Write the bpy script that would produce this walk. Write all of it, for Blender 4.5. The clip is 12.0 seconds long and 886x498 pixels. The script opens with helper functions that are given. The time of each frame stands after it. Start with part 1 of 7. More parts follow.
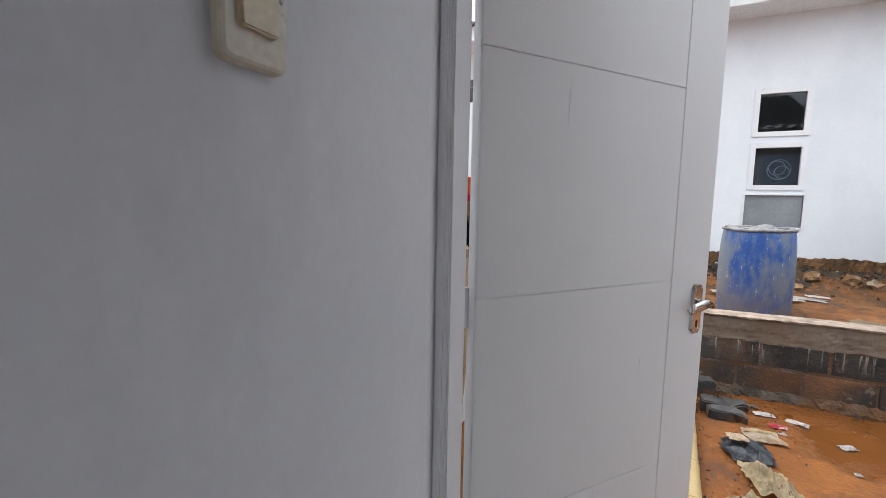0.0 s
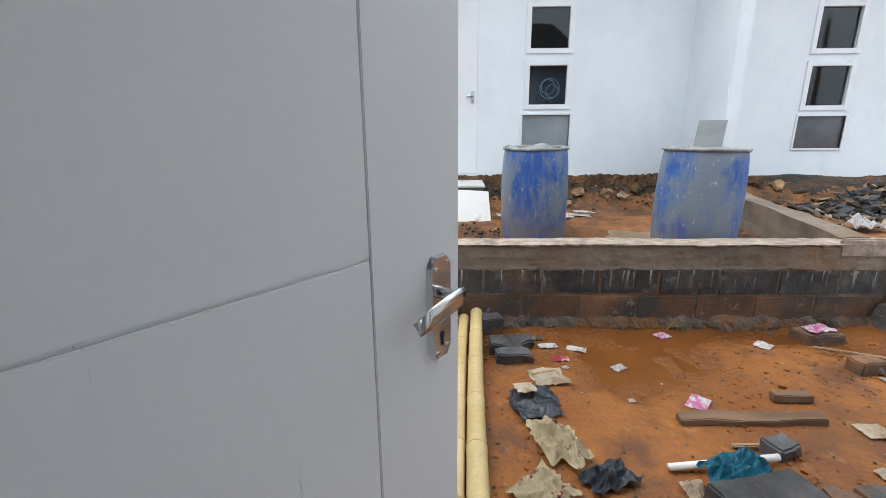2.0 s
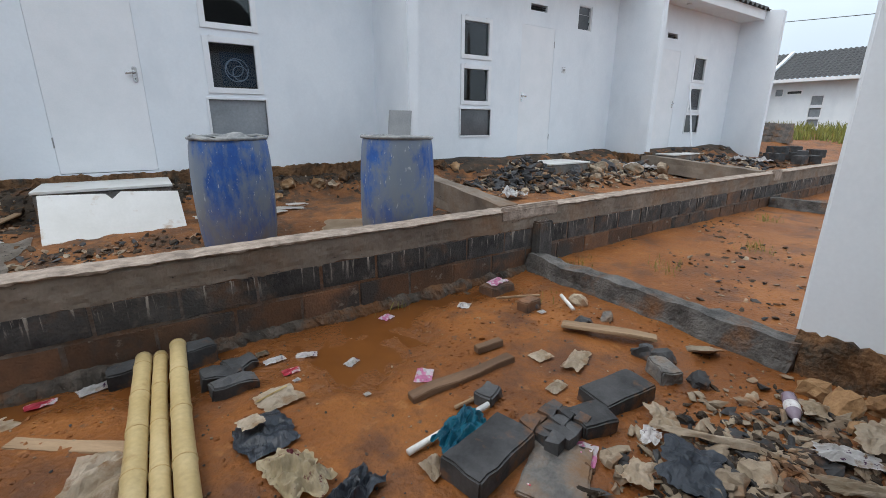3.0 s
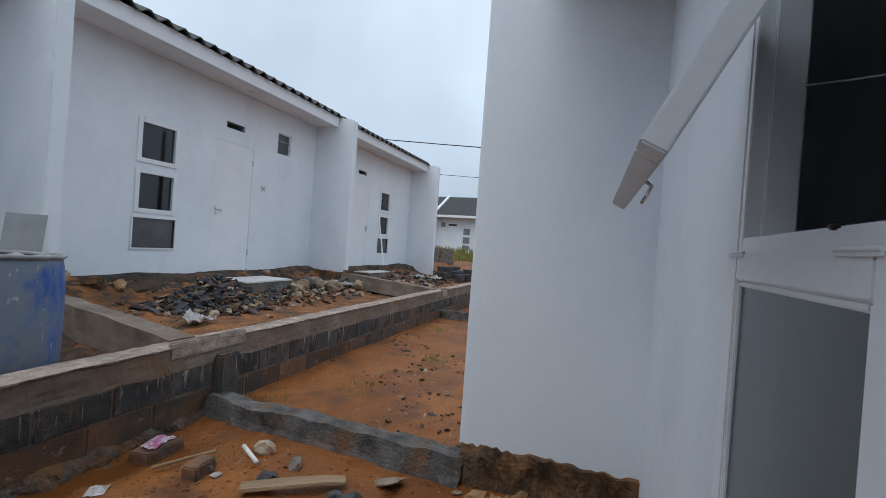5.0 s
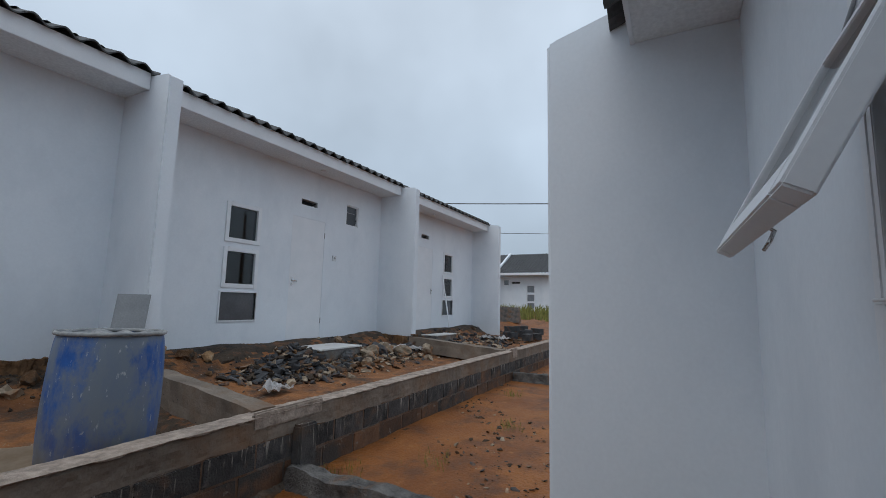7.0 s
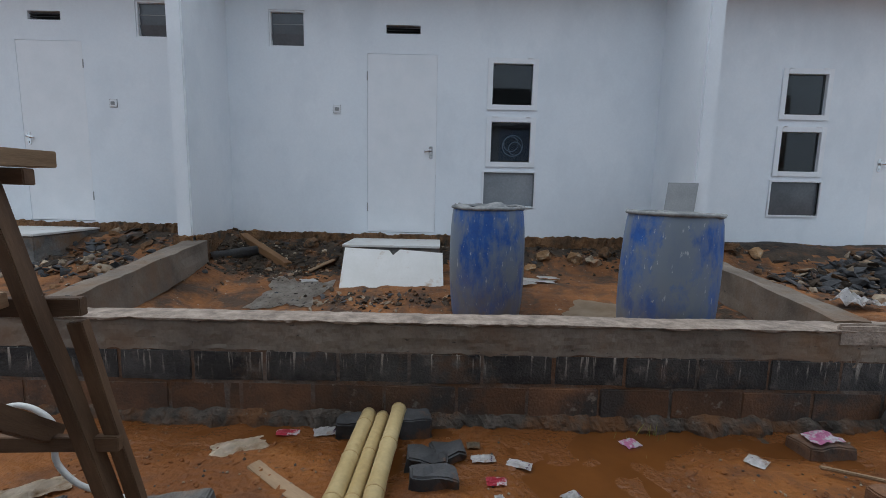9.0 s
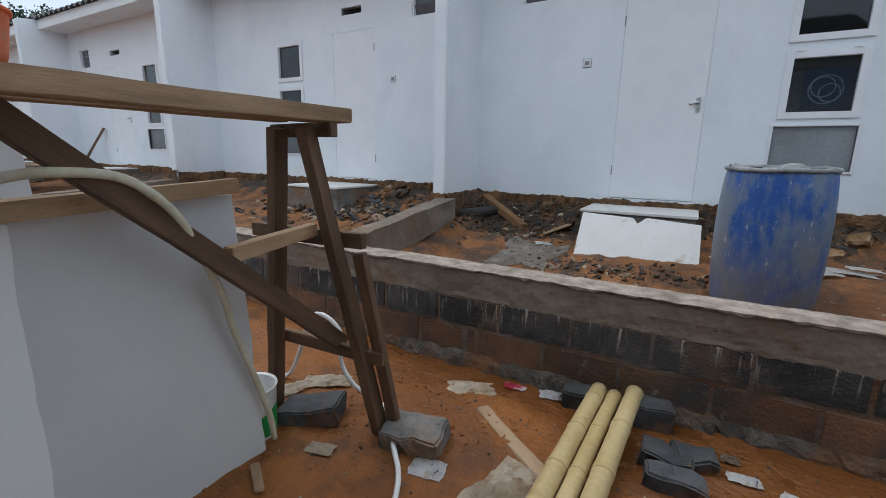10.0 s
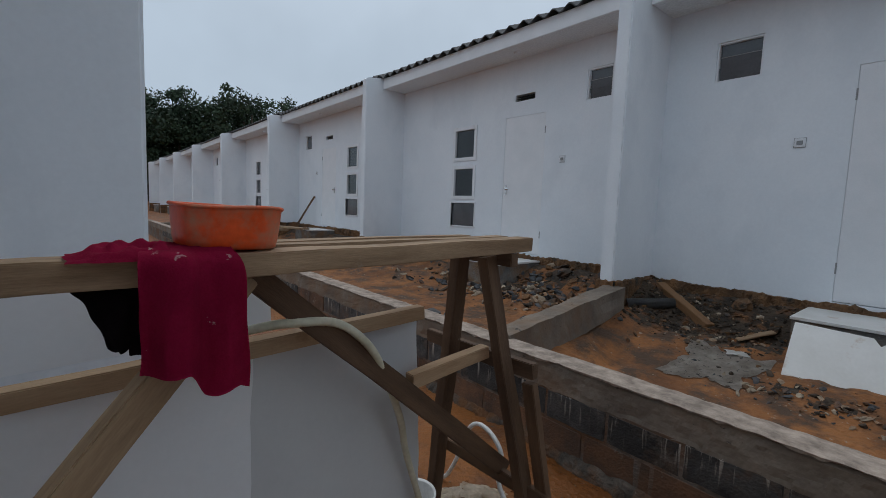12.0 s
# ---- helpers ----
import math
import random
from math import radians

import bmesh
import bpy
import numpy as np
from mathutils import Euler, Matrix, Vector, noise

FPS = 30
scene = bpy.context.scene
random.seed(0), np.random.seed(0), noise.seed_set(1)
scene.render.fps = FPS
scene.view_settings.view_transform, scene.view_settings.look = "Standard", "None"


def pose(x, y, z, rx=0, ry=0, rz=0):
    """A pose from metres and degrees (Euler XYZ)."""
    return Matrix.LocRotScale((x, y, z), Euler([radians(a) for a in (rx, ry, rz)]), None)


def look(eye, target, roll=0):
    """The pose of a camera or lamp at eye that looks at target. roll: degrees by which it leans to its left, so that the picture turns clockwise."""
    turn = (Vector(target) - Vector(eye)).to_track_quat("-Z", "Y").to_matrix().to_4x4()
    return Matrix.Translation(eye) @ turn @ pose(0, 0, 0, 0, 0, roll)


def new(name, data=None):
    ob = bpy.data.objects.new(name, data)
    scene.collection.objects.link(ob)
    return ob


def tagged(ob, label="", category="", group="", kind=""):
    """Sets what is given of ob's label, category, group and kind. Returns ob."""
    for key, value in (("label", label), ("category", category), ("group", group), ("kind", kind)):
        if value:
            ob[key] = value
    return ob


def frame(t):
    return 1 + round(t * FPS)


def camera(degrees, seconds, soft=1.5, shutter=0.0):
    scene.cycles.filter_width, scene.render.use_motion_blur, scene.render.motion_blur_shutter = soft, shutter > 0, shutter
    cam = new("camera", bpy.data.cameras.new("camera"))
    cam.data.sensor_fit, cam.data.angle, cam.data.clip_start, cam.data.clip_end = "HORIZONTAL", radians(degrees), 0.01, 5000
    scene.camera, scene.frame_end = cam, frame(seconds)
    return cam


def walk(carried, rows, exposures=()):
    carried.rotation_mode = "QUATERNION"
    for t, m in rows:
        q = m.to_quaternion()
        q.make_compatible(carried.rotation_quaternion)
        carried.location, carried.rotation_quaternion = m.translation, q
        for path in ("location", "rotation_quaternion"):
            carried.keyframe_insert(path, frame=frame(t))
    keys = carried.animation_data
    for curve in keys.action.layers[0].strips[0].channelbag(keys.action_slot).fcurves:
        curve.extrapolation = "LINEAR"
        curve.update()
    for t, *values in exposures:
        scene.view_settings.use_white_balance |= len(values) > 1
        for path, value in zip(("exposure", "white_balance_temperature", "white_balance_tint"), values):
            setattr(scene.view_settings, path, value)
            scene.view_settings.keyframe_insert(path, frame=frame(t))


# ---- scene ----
cam = camera(90.8, 12.0, 0.75)
PATH = [
    (0, (-0.067, -0.398, 1.433), (-0.935, 1.391, 1.218), 1.1),
    (0.5, (-0.009, -0.112, 1.431), (-0.727, 1.738, 1.179), 0.8),
    (1, (-0.024, 0.182, 1.425), (-0.542, 2.089, 1.123), 0.3),
    (1.5, (0.011, 0.338, 1.38), (-0.308, 2.266, 0.954), 0.1),
    (2, (0.076, 0.511, 1.36), (0.021, 2.445, 0.853), -0.4),
    (2.5, (0.156, 0.61, 1.358), (0.624, 2.468, 0.787), -1.1),
    (3, (0.21, 0.7, 1.356), (1.292, 2.287, 0.799), 0.2),
    (3.5, (0.291, 0.74, 1.368), (1.798, 1.953, 0.861), 0.9),
    (3.7, (0.325, 0.731, 1.36), (1.919, 1.839, 0.879), 1.3),
    (5.5, (0.458, 0.67, 1.502), (2.364, 1.255, 1.659), 3.4),
    (6, (0.448, 0.668, 1.502), (2.337, 1.262, 1.785), 2.9),
    (6.5, (0.433, 0.675, 1.498), (2.296, 1.337, 1.803), 2.1),
    (8.3, (0.481, 1.009, 1.396), (1.147, 2.89, 1.256), 1.4),
    (8.5, (0.466, 1.032, 1.383), (0.928, 2.97, 1.202), 1.7),
    (9, (0.432, 1.065, 1.348), (0.443, 3.048, 1.09), 1.2),
    (9.5, (0.365, 1.085, 1.313), (-0.074, 3.002, 0.95), 1.8),
    (10, (0.352, 1.167, 1.287), (-0.61, 2.869, 0.865), 1.0),
    (10.5, (0.282, 1.173, 1.321), (-1.12, 2.544, 0.926), 1.7),
    (11, (0.242, 1.173, 1.43), (-1.308, 2.396, 1.111), 2.0),
    (11.5, (0.248, 1.164, 1.512), (-1.34, 2.355, 1.273), 1.8),
    (12, (0.244, 1.162, 1.55), (-1.278, 2.447, 1.365), 2.2),
]
EXPO = [(0.0, 1.18, 7350, 15), (0.5, 0.98, 7350, 15), (1.0, 0.78, 7250, 15), (1.5, 0.95, 7100, 13), (2.0, 1.02, 6950, 10), (2.5, 0.70, 6850, 10), (3.7, 0.34, 6550, 10), (5.5, -0.24, 6400, 10), (6.7, -0.4, 6400, 10), (8.5, -0.32, 6400, 10), (9.0, -0.1, 6450, 10), (9.5, 0.17, 6500, 10), (10.5, 0.06, 6500, 10), (11.0, -0.20, 6500, 10), (12.0, -0.55, 6500, 10)]
walk(cam, [(t, look(eye, target, roll)) for t, eye, target, roll in PATH], EXPO)

# ---- world and sun: overcast noon ----
world = bpy.data.worlds.new("overcast_sky")
scene.world = world
world.use_nodes = True
wn, wl = world.node_tree.nodes, world.node_tree.links
wn.clear()
w_out = wn.new("ShaderNodeOutputWorld")
w_bg = wn.new("ShaderNodeBackground")
w_sky = wn.new("ShaderNodeTexSky")
w_sky.sky_type, w_sky.sun_disc = "NISHITA", False
w_sky.sun_elevation, w_sky.sun_rotation = radians(60), radians(285)
w_tc = wn.new("ShaderNodeTexCoord")
w_sep = wn.new("ShaderNodeSeparateXYZ")
w_map = wn.new("ShaderNodeMapRange")
w_map.inputs[1].default_value, w_map.inputs[2].default_value = -0.02, 0.95
w_map.inputs[3].default_value, w_map.inputs[4].default_value = 0.0, 1.0
w_ramp = wn.new("ShaderNodeValToRGB")
w_ramp.color_ramp.elements[0].color = (5.2, 6.3, 7.5, 1)
w_ramp.color_ramp.elements[1].color = (10.6, 11.9, 13.4, 1)
w_mid = w_ramp.color_ramp.elements.new(0.35)
w_mid.color = (7.2, 8.6, 10.1, 1)
w_noise = wn.new("ShaderNodeTexNoise")
w_noise.inputs["Scale"].default_value, w_noise.inputs["Detail"].default_value = 2.2, 4.0
w_nr = wn.new("ShaderNodeMapRange")
w_nr.inputs[1].default_value, w_nr.inputs[2].default_value = 0.3, 0.7
w_nr.inputs[3].default_value, w_nr.inputs[4].default_value = 0.86, 1.14
w_mul = wn.new("ShaderNodeVectorMath")
w_mul.operation = "SCALE"
w_mix = wn.new("ShaderNodeMix")
w_mix.data_type = "RGBA"
w_mix.inputs[0].default_value = 0.9
wl.new(w_tc.outputs["Generated"], w_sep.inputs[0])
wl.new(w_sep.outputs["Z"], w_map.inputs[0])
wl.new(w_map.outputs[0], w_ramp.inputs[0])
wl.new(w_tc.outputs["Generated"], w_noise.inputs["Vector"])
wl.new(w_noise.outputs[0], w_nr.inputs[0])
wl.new(w_ramp.outputs[0], w_mul.inputs[0])
wl.new(w_nr.outputs[0], w_mul.inputs["Scale"])
wl.new(w_sky.outputs[0], w_mix.inputs["A"])
wl.new(w_mul.outputs[0], w_mix.inputs["B"])
wl.new(w_mix.outputs["Result"], w_bg.inputs["Color"])
w_bg.inputs["Strength"].default_value = 0.1
wl.new(w_bg.outputs[0], w_out.inputs[0])

sun = new("sun", bpy.data.lights.new("sun", "SUN"))
sun.data.energy, sun.data.angle, sun.data.color = 0.85, radians(40), (1.0, 0.98, 0.95)
sun.matrix_world = look((0, 0, 20), (11.0, -3.0, 0.0))


# ---- materials ----
def mat(name, c1, c2, rough=0.8, scale=5.0, fine=70.0, bump=0.15, metal=0.0, spec=0.4, rand=0.0, dist=0.004, lo=0.35, hi=0.65, stretch=None, island=0.0, grain=0.11):
    """A surface with two scales of variation: blotches from c1 to c2, and fine grain with relief."""
    m = bpy.data.materials.new(name)
    m.use_nodes = True
    n, l = m.node_tree.nodes, m.node_tree.links
    b = n["Principled BSDF"]
    tc = n.new("ShaderNodeTexCoord")
    src = tc.outputs["Object"]
    if stretch:
        mp = n.new("ShaderNodeMapping")
        mp.inputs["Scale"].default_value = stretch
        l.new(src, mp.inputs[0])
        src = mp.outputs[0]
    if rand or island:
        info = n.new("ShaderNodeObjectInfo")
        add = n.new("ShaderNodeVectorMath")
        add.operation = "MULTIPLY_ADD"
        l.new(info.outputs["Random"], add.inputs[0])
        add.inputs[1].default_value = (37.0, 53.0, 71.0)
        l.new(src, add.inputs[2])
        src = add.outputs[0]
    n1, n2 = n.new("ShaderNodeTexNoise"), n.new("ShaderNodeTexNoise")
    n1.inputs["Scale"].default_value, n1.inputs["Detail"].default_value, n1.inputs["Roughness"].default_value = scale, 7, 0.62
    n2.inputs["Scale"].default_value, n2.inputs["Detail"].default_value = fine, 5
    l.new(src, n1.inputs["Vector"]), l.new(src, n2.inputs["Vector"])
    r = n.new("ShaderNodeValToRGB")
    r.color_ramp.elements[0].position, r.color_ramp.elements[1].position = lo, hi
    r.color_ramp.elements[0].color, r.color_ramp.elements[1].color = (*c1, 1), (*c2, 1)
    l.new(n1.outputs[0], r.inputs[0])
    mr = n.new("ShaderNodeMapRange")
    mr.inputs[1].default_value, mr.inputs[2].default_value = 0.25, 0.75
    mr.inputs[3].default_value, mr.inputs[4].default_value = 1 - grain, 1 + grain
    l.new(n2.outputs[0], mr.inputs[0])
    sc = n.new("ShaderNodeVectorMath")
    sc.operation = "SCALE"
    l.new(r.outputs[0], sc.inputs[0]), l.new(mr.outputs[0], sc.inputs["Scale"])
    col = sc.outputs[0]
    for amount, node, out in ((rand, "ShaderNodeObjectInfo", "Random"), (island, "ShaderNodeNewGeometry", "Random Per Island")):
        if amount:
            src_n = n.new(node)
            m2 = n.new("ShaderNodeMapRange")
            m2.inputs[3].default_value, m2.inputs[4].default_value = 1 - amount, 1 + amount
            l.new(src_n.outputs[out], m2.inputs[0])
            s2 = n.new("ShaderNodeVectorMath")
            s2.operation = "SCALE"
            l.new(col, s2.inputs[0]), l.new(m2.outputs[0], s2.inputs["Scale"])
            col = s2.outputs[0]
    l.new(col, b.inputs["Base Color"])
    b.inputs["Roughness"].default_value, b.inputs["Metallic"].default_value = rough, metal
    b.inputs["Specular IOR Level"].default_value = spec
    if bump:
        ad = n.new("ShaderNodeMath")
        ad.operation = "MULTIPLY_ADD"
        ad.inputs[1].default_value = 2.0
        l.new(n1.outputs[0], ad.inputs[0]), l.new(n2.outputs[0], ad.inputs[2])
        bp = n.new("ShaderNodeBump")
        bp.inputs["Strength"].default_value, bp.inputs["Distance"].default_value = bump, dist
        l.new(ad.outputs[0], bp.inputs["Height"]), l.new(bp.outputs[0], b.inputs["Normal"])
    return m


def overlay(m, colour, scale, lo, hi, stretch=(1, 1, 1), rough=None, detail=8, band=None, world_space=False):
    """A second layer with a shape of its own (stains, drips, cement smears) over material m. band: heights between which it shows."""
    n, l = m.node_tree.nodes, m.node_tree.links
    b = n["Principled BSDF"]
    old = b.inputs["Base Color"].links[0].from_socket
    tc = n.new("ShaderNodeNewGeometry") if world_space else n.new("ShaderNodeTexCoord")
    mp = n.new("ShaderNodeMapping")
    mp.inputs["Scale"].default_value = stretch
    l.new(tc.outputs["Position" if world_space else "Object"], mp.inputs[0])
    nz = n.new("ShaderNodeTexNoise")
    nz.inputs["Scale"].default_value, nz.inputs["Detail"].default_value, nz.inputs["Roughness"].default_value = scale, detail, 0.65
    l.new(mp.outputs[0], nz.inputs["Vector"])
    mr = n.new("ShaderNodeMapRange")
    mr.inputs[1].default_value, mr.inputs[2].default_value = lo, hi
    l.new(nz.outputs[0], mr.inputs[0])
    fac = mr.outputs[0]
    if band:
        sep = n.new("ShaderNodeSeparateXYZ")
        l.new(tc.outputs["Position" if world_space else "Object"], sep.inputs[0])
        br = n.new("ShaderNodeMapRange")
        br.inputs[1].default_value, br.inputs[2].default_value = band
        l.new(sep.outputs["Z"], br.inputs[0])
        mu = n.new("ShaderNodeMath")
        mu.operation = "MULTIPLY"
        l.new(fac, mu.inputs[0]), l.new(br.outputs[0], mu.inputs[1])
        fac = mu.outputs[0]
    mx = n.new("ShaderNodeMix")
    mx.data_type = "RGBA"
    mx.inputs["B"].default_value = (*colour, 1)
    l.new(fac, mx.inputs[0]), l.new(old, mx.inputs["A"]), l.new(mx.outputs["Result"], b.inputs["Base Color"])
    if rough is not None:
        rr = n.new("ShaderNodeMapRange")
        rr.inputs[3].default_value, rr.inputs[4].default_value = b.inputs["Roughness"].default_value, rough
        l.new(fac, rr.inputs[0]), l.new(rr.outputs[0], b.inputs["Roughness"])
    return m


def glass(name, tint):
    m = bpy.data.materials.new(name)
    m.use_nodes = True
    b = m.node_tree.nodes["Principled BSDF"]
    b.inputs["Base Color"].default_value = (*tint, 1)
    b.inputs["Transmission Weight"].default_value, b.inputs["Roughness"].default_value, b.inputs["IOR"].default_value = 1.0, 0.02, 1.5
    return m


WHITE = overlay(mat("white_wall_paint", (0.76, 0.80, 0.84), (0.82, 0.85, 0.88), 0.75, 0.9, 45, 0.05, dist=0.003, grain=0.02), (0.69, 0.73, 0.77), 1.5, 0.50, 0.80, (1, 1, 0.6))
INNER = overlay(mat("interior_wall_paint", (0.74, 0.76, 0.79), (0.80, 0.81, 0.83), 0.7, 2.2, 60, 0.06, dist=0.004, grain=0.02), (0.62, 0.63, 0.66), 2.0, 0.52, 0.75, (1, 1, 0.4))
DOORP = overlay(mat("door_paint", (0.82, 0.828, 0.835), (0.855, 0.862, 0.868), 0.4, 1.5, 90, 0.012, dist=0.002, grain=0.012), (0.35, 0.33, 0.30), 30, 0.725, 0.745)
DOORP = overlay(DOORP, (0.62, 0.62, 0.62), 5.0, 0.655, 0.675, (7, 7, 0.22))
FRAMEP = mat("frame_paint", (0.77, 0.79, 0.81), (0.82, 0.83, 0.85), 0.5, 4, 90, 0.03, dist=0.002, grain=0.02)
# Dark colour that keeps the unseen rooms dim behind their windows.
ROOMDARK = mat("dark_room_shell", (0.15, 0.15, 0.15), (0.22, 0.215, 0.21), 0.9, 2, 60, 0.2)
GLASS = glass("window_glass", (0.30, 0.34, 0.37))
# Opaque grey stands for what low panes reflect; also colours the paper strip.
GREYPANE = mat("opaque_grey_pane", (0.20, 0.22, 0.24), (0.28, 0.30, 0.32), 0.12, 2, 40, 0.02, spec=0.6)
# Opaque dark tone stands for the unlit room seen through glass.
DARKPANE = mat("dim_room_pane", (0.075, 0.085, 0.095), (0.11, 0.12, 0.13), 0.12, 2, 40, 0.02, spec=0.6)
TILE_R = mat("roof_tile_dark", (0.045, 0.047, 0.05), (0.085, 0.085, 0.085), 0.7, 8, 60, 0.2, rand=0.25)
CEIL = mat("soffit_white", (0.74, 0.75, 0.76), (0.79, 0.80, 0.80), 0.8, 2, 40, 0.05)
CONC = overlay(mat("grey_concrete", (0.10, 0.098, 0.095), (0.26, 0.245, 0.225), 0.85, 6, 50, 0.8, dist=0.014), (0.21, 0.125, 0.07), 3.4, 0.44, 0.62)
CONCW = overlay(mat("damp_dark_concrete", (0.045, 0.043, 0.041), (0.16, 0.15, 0.14), 0.7, 7, 55, 0.9, dist=0.016), (0.17, 0.08, 0.035), 3.2, 0.55, 0.7)
COPING = overlay(overlay(mat("coping_concrete", (0.135, 0.108, 0.086), (0.235, 0.192, 0.152), 0.85, 3, 55, 0.4, dist=0.008), (0.19, 0.115, 0.068), 2.2, 0.48, 0.7), (0.05, 0.042, 0.036), 13, 0.64, 0.69, (1, 1, 2.2))
COPTOP = mat("pale_mortar_crust", (0.20, 0.16, 0.13), (0.44, 0.355, 0.29), 0.9, 11, 60, 0.6, dist=0.01)
BLOCKD = overlay(mat("dark_block", (0.020, 0.020, 0.021), (0.075, 0.070, 0.066), 0.75, 5, 80, 0.7, rand=0.35, dist=0.010), (0.13, 0.075, 0.045), 2.6, 0.53, 0.68, world_space=True, detail=12)
BLOCKD = overlay(overlay(BLOCKD, (0.12, 0.105, 0.09), 9.0, 0.57, 0.68, world_space=True), (0.40, 0.36, 0.31), 9, 0.565, 0.62, (3.2, 3.2, 0.22), world_space=True, band=(0.32, 0.46))
BLOCKB = overlay(overlay(mat("muddy_block", (0.085, 0.05, 0.033), (0.185, 0.090, 0.046), 0.8, 4, 70, 0.7, rand=0.28, dist=0.010), (0.055, 0.047, 0.042), 1.6, 0.50, 0.62, world_space=True, detail=12), (0.20, 0.165, 0.13), 12, 0.62, 0.68, world_space=True)
MORTAR = overlay(mat("wall_mortar", (0.075, 0.064, 0.055), (0.20, 0.17, 0.145), 0.9, 7, 50, 0.8, dist=0.014), (0.14, 0.072, 0.038), 2.8, 0.42, 0.60)
FOOT = overlay(overlay(mat("muddy_wall_foot", (0.038, 0.032, 0.026), (0.125, 0.10, 0.08), 0.9, 9, 50, 1.0, dist=0.016), (0.15, 0.068, 0.028), 2.4, 0.46, 0.58, detail=12), (0.21, 0.18, 0.15), 16, 0.63, 0.70)
MUD = overlay(overlay(overlay(mat("orange_clay", (0.175, 0.056, 0.010), (0.29, 0.103, 0.021), 0.6, 1.6, 38, 0.8, spec=0.35, dist=0.018), (0.12, 0.045, 0.016), 2.6, 0.49, 0.64, rough=0.35),
              (0.34, 0.150, 0.050), 6.0, 0.60, 0.72), (0.075, 0.06, 0.05), 16.0, 0.64, 0.69)
MUD = overlay(overlay(MUD, (0.17, 0.062, 0.018), 3.0, 0.15, 0.45, rough=0.22, band=(0.084, 0.056)), (0.05, 0.036, 0.026), 55.0, 0.665, 0.70)
SOIL = overlay(mat("brown_foundation_soil", (0.095, 0.055, 0.030), (0.25, 0.125, 0.055), 0.95, 4, 40, 1.0, dist=0.03), (0.050, 0.044, 0.036), 3.2, 0.52, 0.64, detail=12)
LOT = overlay(overlay(mat("trampled_lot_soil", (0.15, 0.062, 0.025), (0.33, 0.135, 0.046), 0.9, 2.2, 30, 0.9, dist=0.02), (0.085, 0.052, 0.034), 3.4, 0.47, 0.62, detail=12), (0.34, 0.28, 0.22), 17.0, 0.63, 0.69)
WATER = mat("muddy_water", (0.115, 0.040, 0.010), (0.165, 0.060, 0.016), 0.05, 1.2, 8, 0.02, spec=0.5)
BLUE = overlay(mat("blue_drum_plastic", (0.018, 0.080, 0.29), (0.032, 0.125, 0.40), 0.45, 4, 60, 0.1, rand=0.1), (0.18, 0.215, 0.26), 3.4, 0.46, 0.58, (1, 1, 0.62), rough=0.9, detail=12)
BLUE = overlay(overlay(BLUE, (0.16, 0.20, 0.27), 15, 0.46, 0.66, (1, 1, 0.35), rough=0.85, detail=10), (0.40, 0.42, 0.45), 38, 0.62, 0.66, (1, 1, 0.4), rough=0.9)
BLUE = overlay(BLUE, (0.19, 0.165, 0.145), 5.0, 0.28, 0.60, (1, 1, 0.5), rough=0.9, band=(0.90, 0.42))
DEBRIS = overlay(overlay(mat("dark_debris_soil", (0.028, 0.022, 0.017), (0.085, 0.058, 0.038), 0.9, 6, 45, 0.9, dist=0.015, island=0.35), (0.17, 0.075, 0.032), 4.0, 0.54, 0.66), (0.20, 0.18, 0.155), 18, 0.66, 0.70)
RIMG = mat("cement_crust", (0.16, 0.17, 0.18), (0.36, 0.36, 0.35), 0.9, 9, 60, 0.5)
WTILE = overlay(mat("white_board", (0.68, 0.66, 0.62), (0.76, 0.74, 0.71), 0.45, 3, 50, 0.03, grain=0.025), (0.45, 0.30, 0.18), 5, 0.58, 0.75)
GYPS = overlay(mat("plasterboard_face", (0.81, 0.83, 0.85), (0.85, 0.86, 0.87), 0.75, 1.5, 60, 0.02, grain=0.015), (0.48, 0.40, 0.30), 2.0, 0.62, 0.8)
GYPG = overlay(mat("plasterboard_grey", (0.58, 0.59, 0.60), (0.65, 0.66, 0.66), 0.8, 1.5, 60, 0.02, grain=0.015), (0.40, 0.32, 0.22), 1.8, 0.60, 0.8)
# Fresh-cut wood, paler still to make up for the deck's shade.
WOODP = overlay(mat("lightened_fresh_timber", (0.31, 0.19, 0.105), (0.47, 0.325, 0.20), 0.75, 3, 60, 0.3, stretch=(4, 4, 0.6), rand=0.1), (0.24, 0.14, 0.075), 5, 0.58, 0.72)
WOOD = overlay(mat("site_timber", (0.185, 0.115, 0.064), (0.36, 0.245, 0.148), 0.75, 3, 60, 0.35, stretch=(4, 4, 0.6), rand=0.2), (0.42, 0.36, 0.29), 7, 0.62, 0.72)
WOODD = overlay(mat("dark_timber", (0.085, 0.048, 0.028), (0.17, 0.10, 0.058), 0.75, 3, 60, 0.35, stretch=(4, 4, 0.6), rand=0.2), (0.36, 0.31, 0.26), 9, 0.66, 0.74)
WOODL = mat("fresh_brown_timber", (0.17, 0.082, 0.034), (0.29, 0.155, 0.070), 0.7, 3, 60, 0.3, stretch=(4, 4, 0.6))
BAMB = overlay(mat("bamboo_skin", (0.47, 0.345, 0.155), (0.60, 0.47, 0.25), 0.4, 2.5, 50, 0.08, rand=0.08), (0.30, 0.17, 0.05), 4, 0.60, 0.75)
BNODE = mat("bamboo_node", (0.38, 0.26, 0.11), (0.50, 0.36, 0.16), 0.6, 20, 60, 0.2)
ORANGE = overlay(mat("orange_plastic", (0.72, 0.075, 0.012), (0.80, 0.13, 0.03), 0.4, 4, 60, 0.06), (0.50, 0.22, 0.13), 7, 0.44, 0.60, rough=0.8)
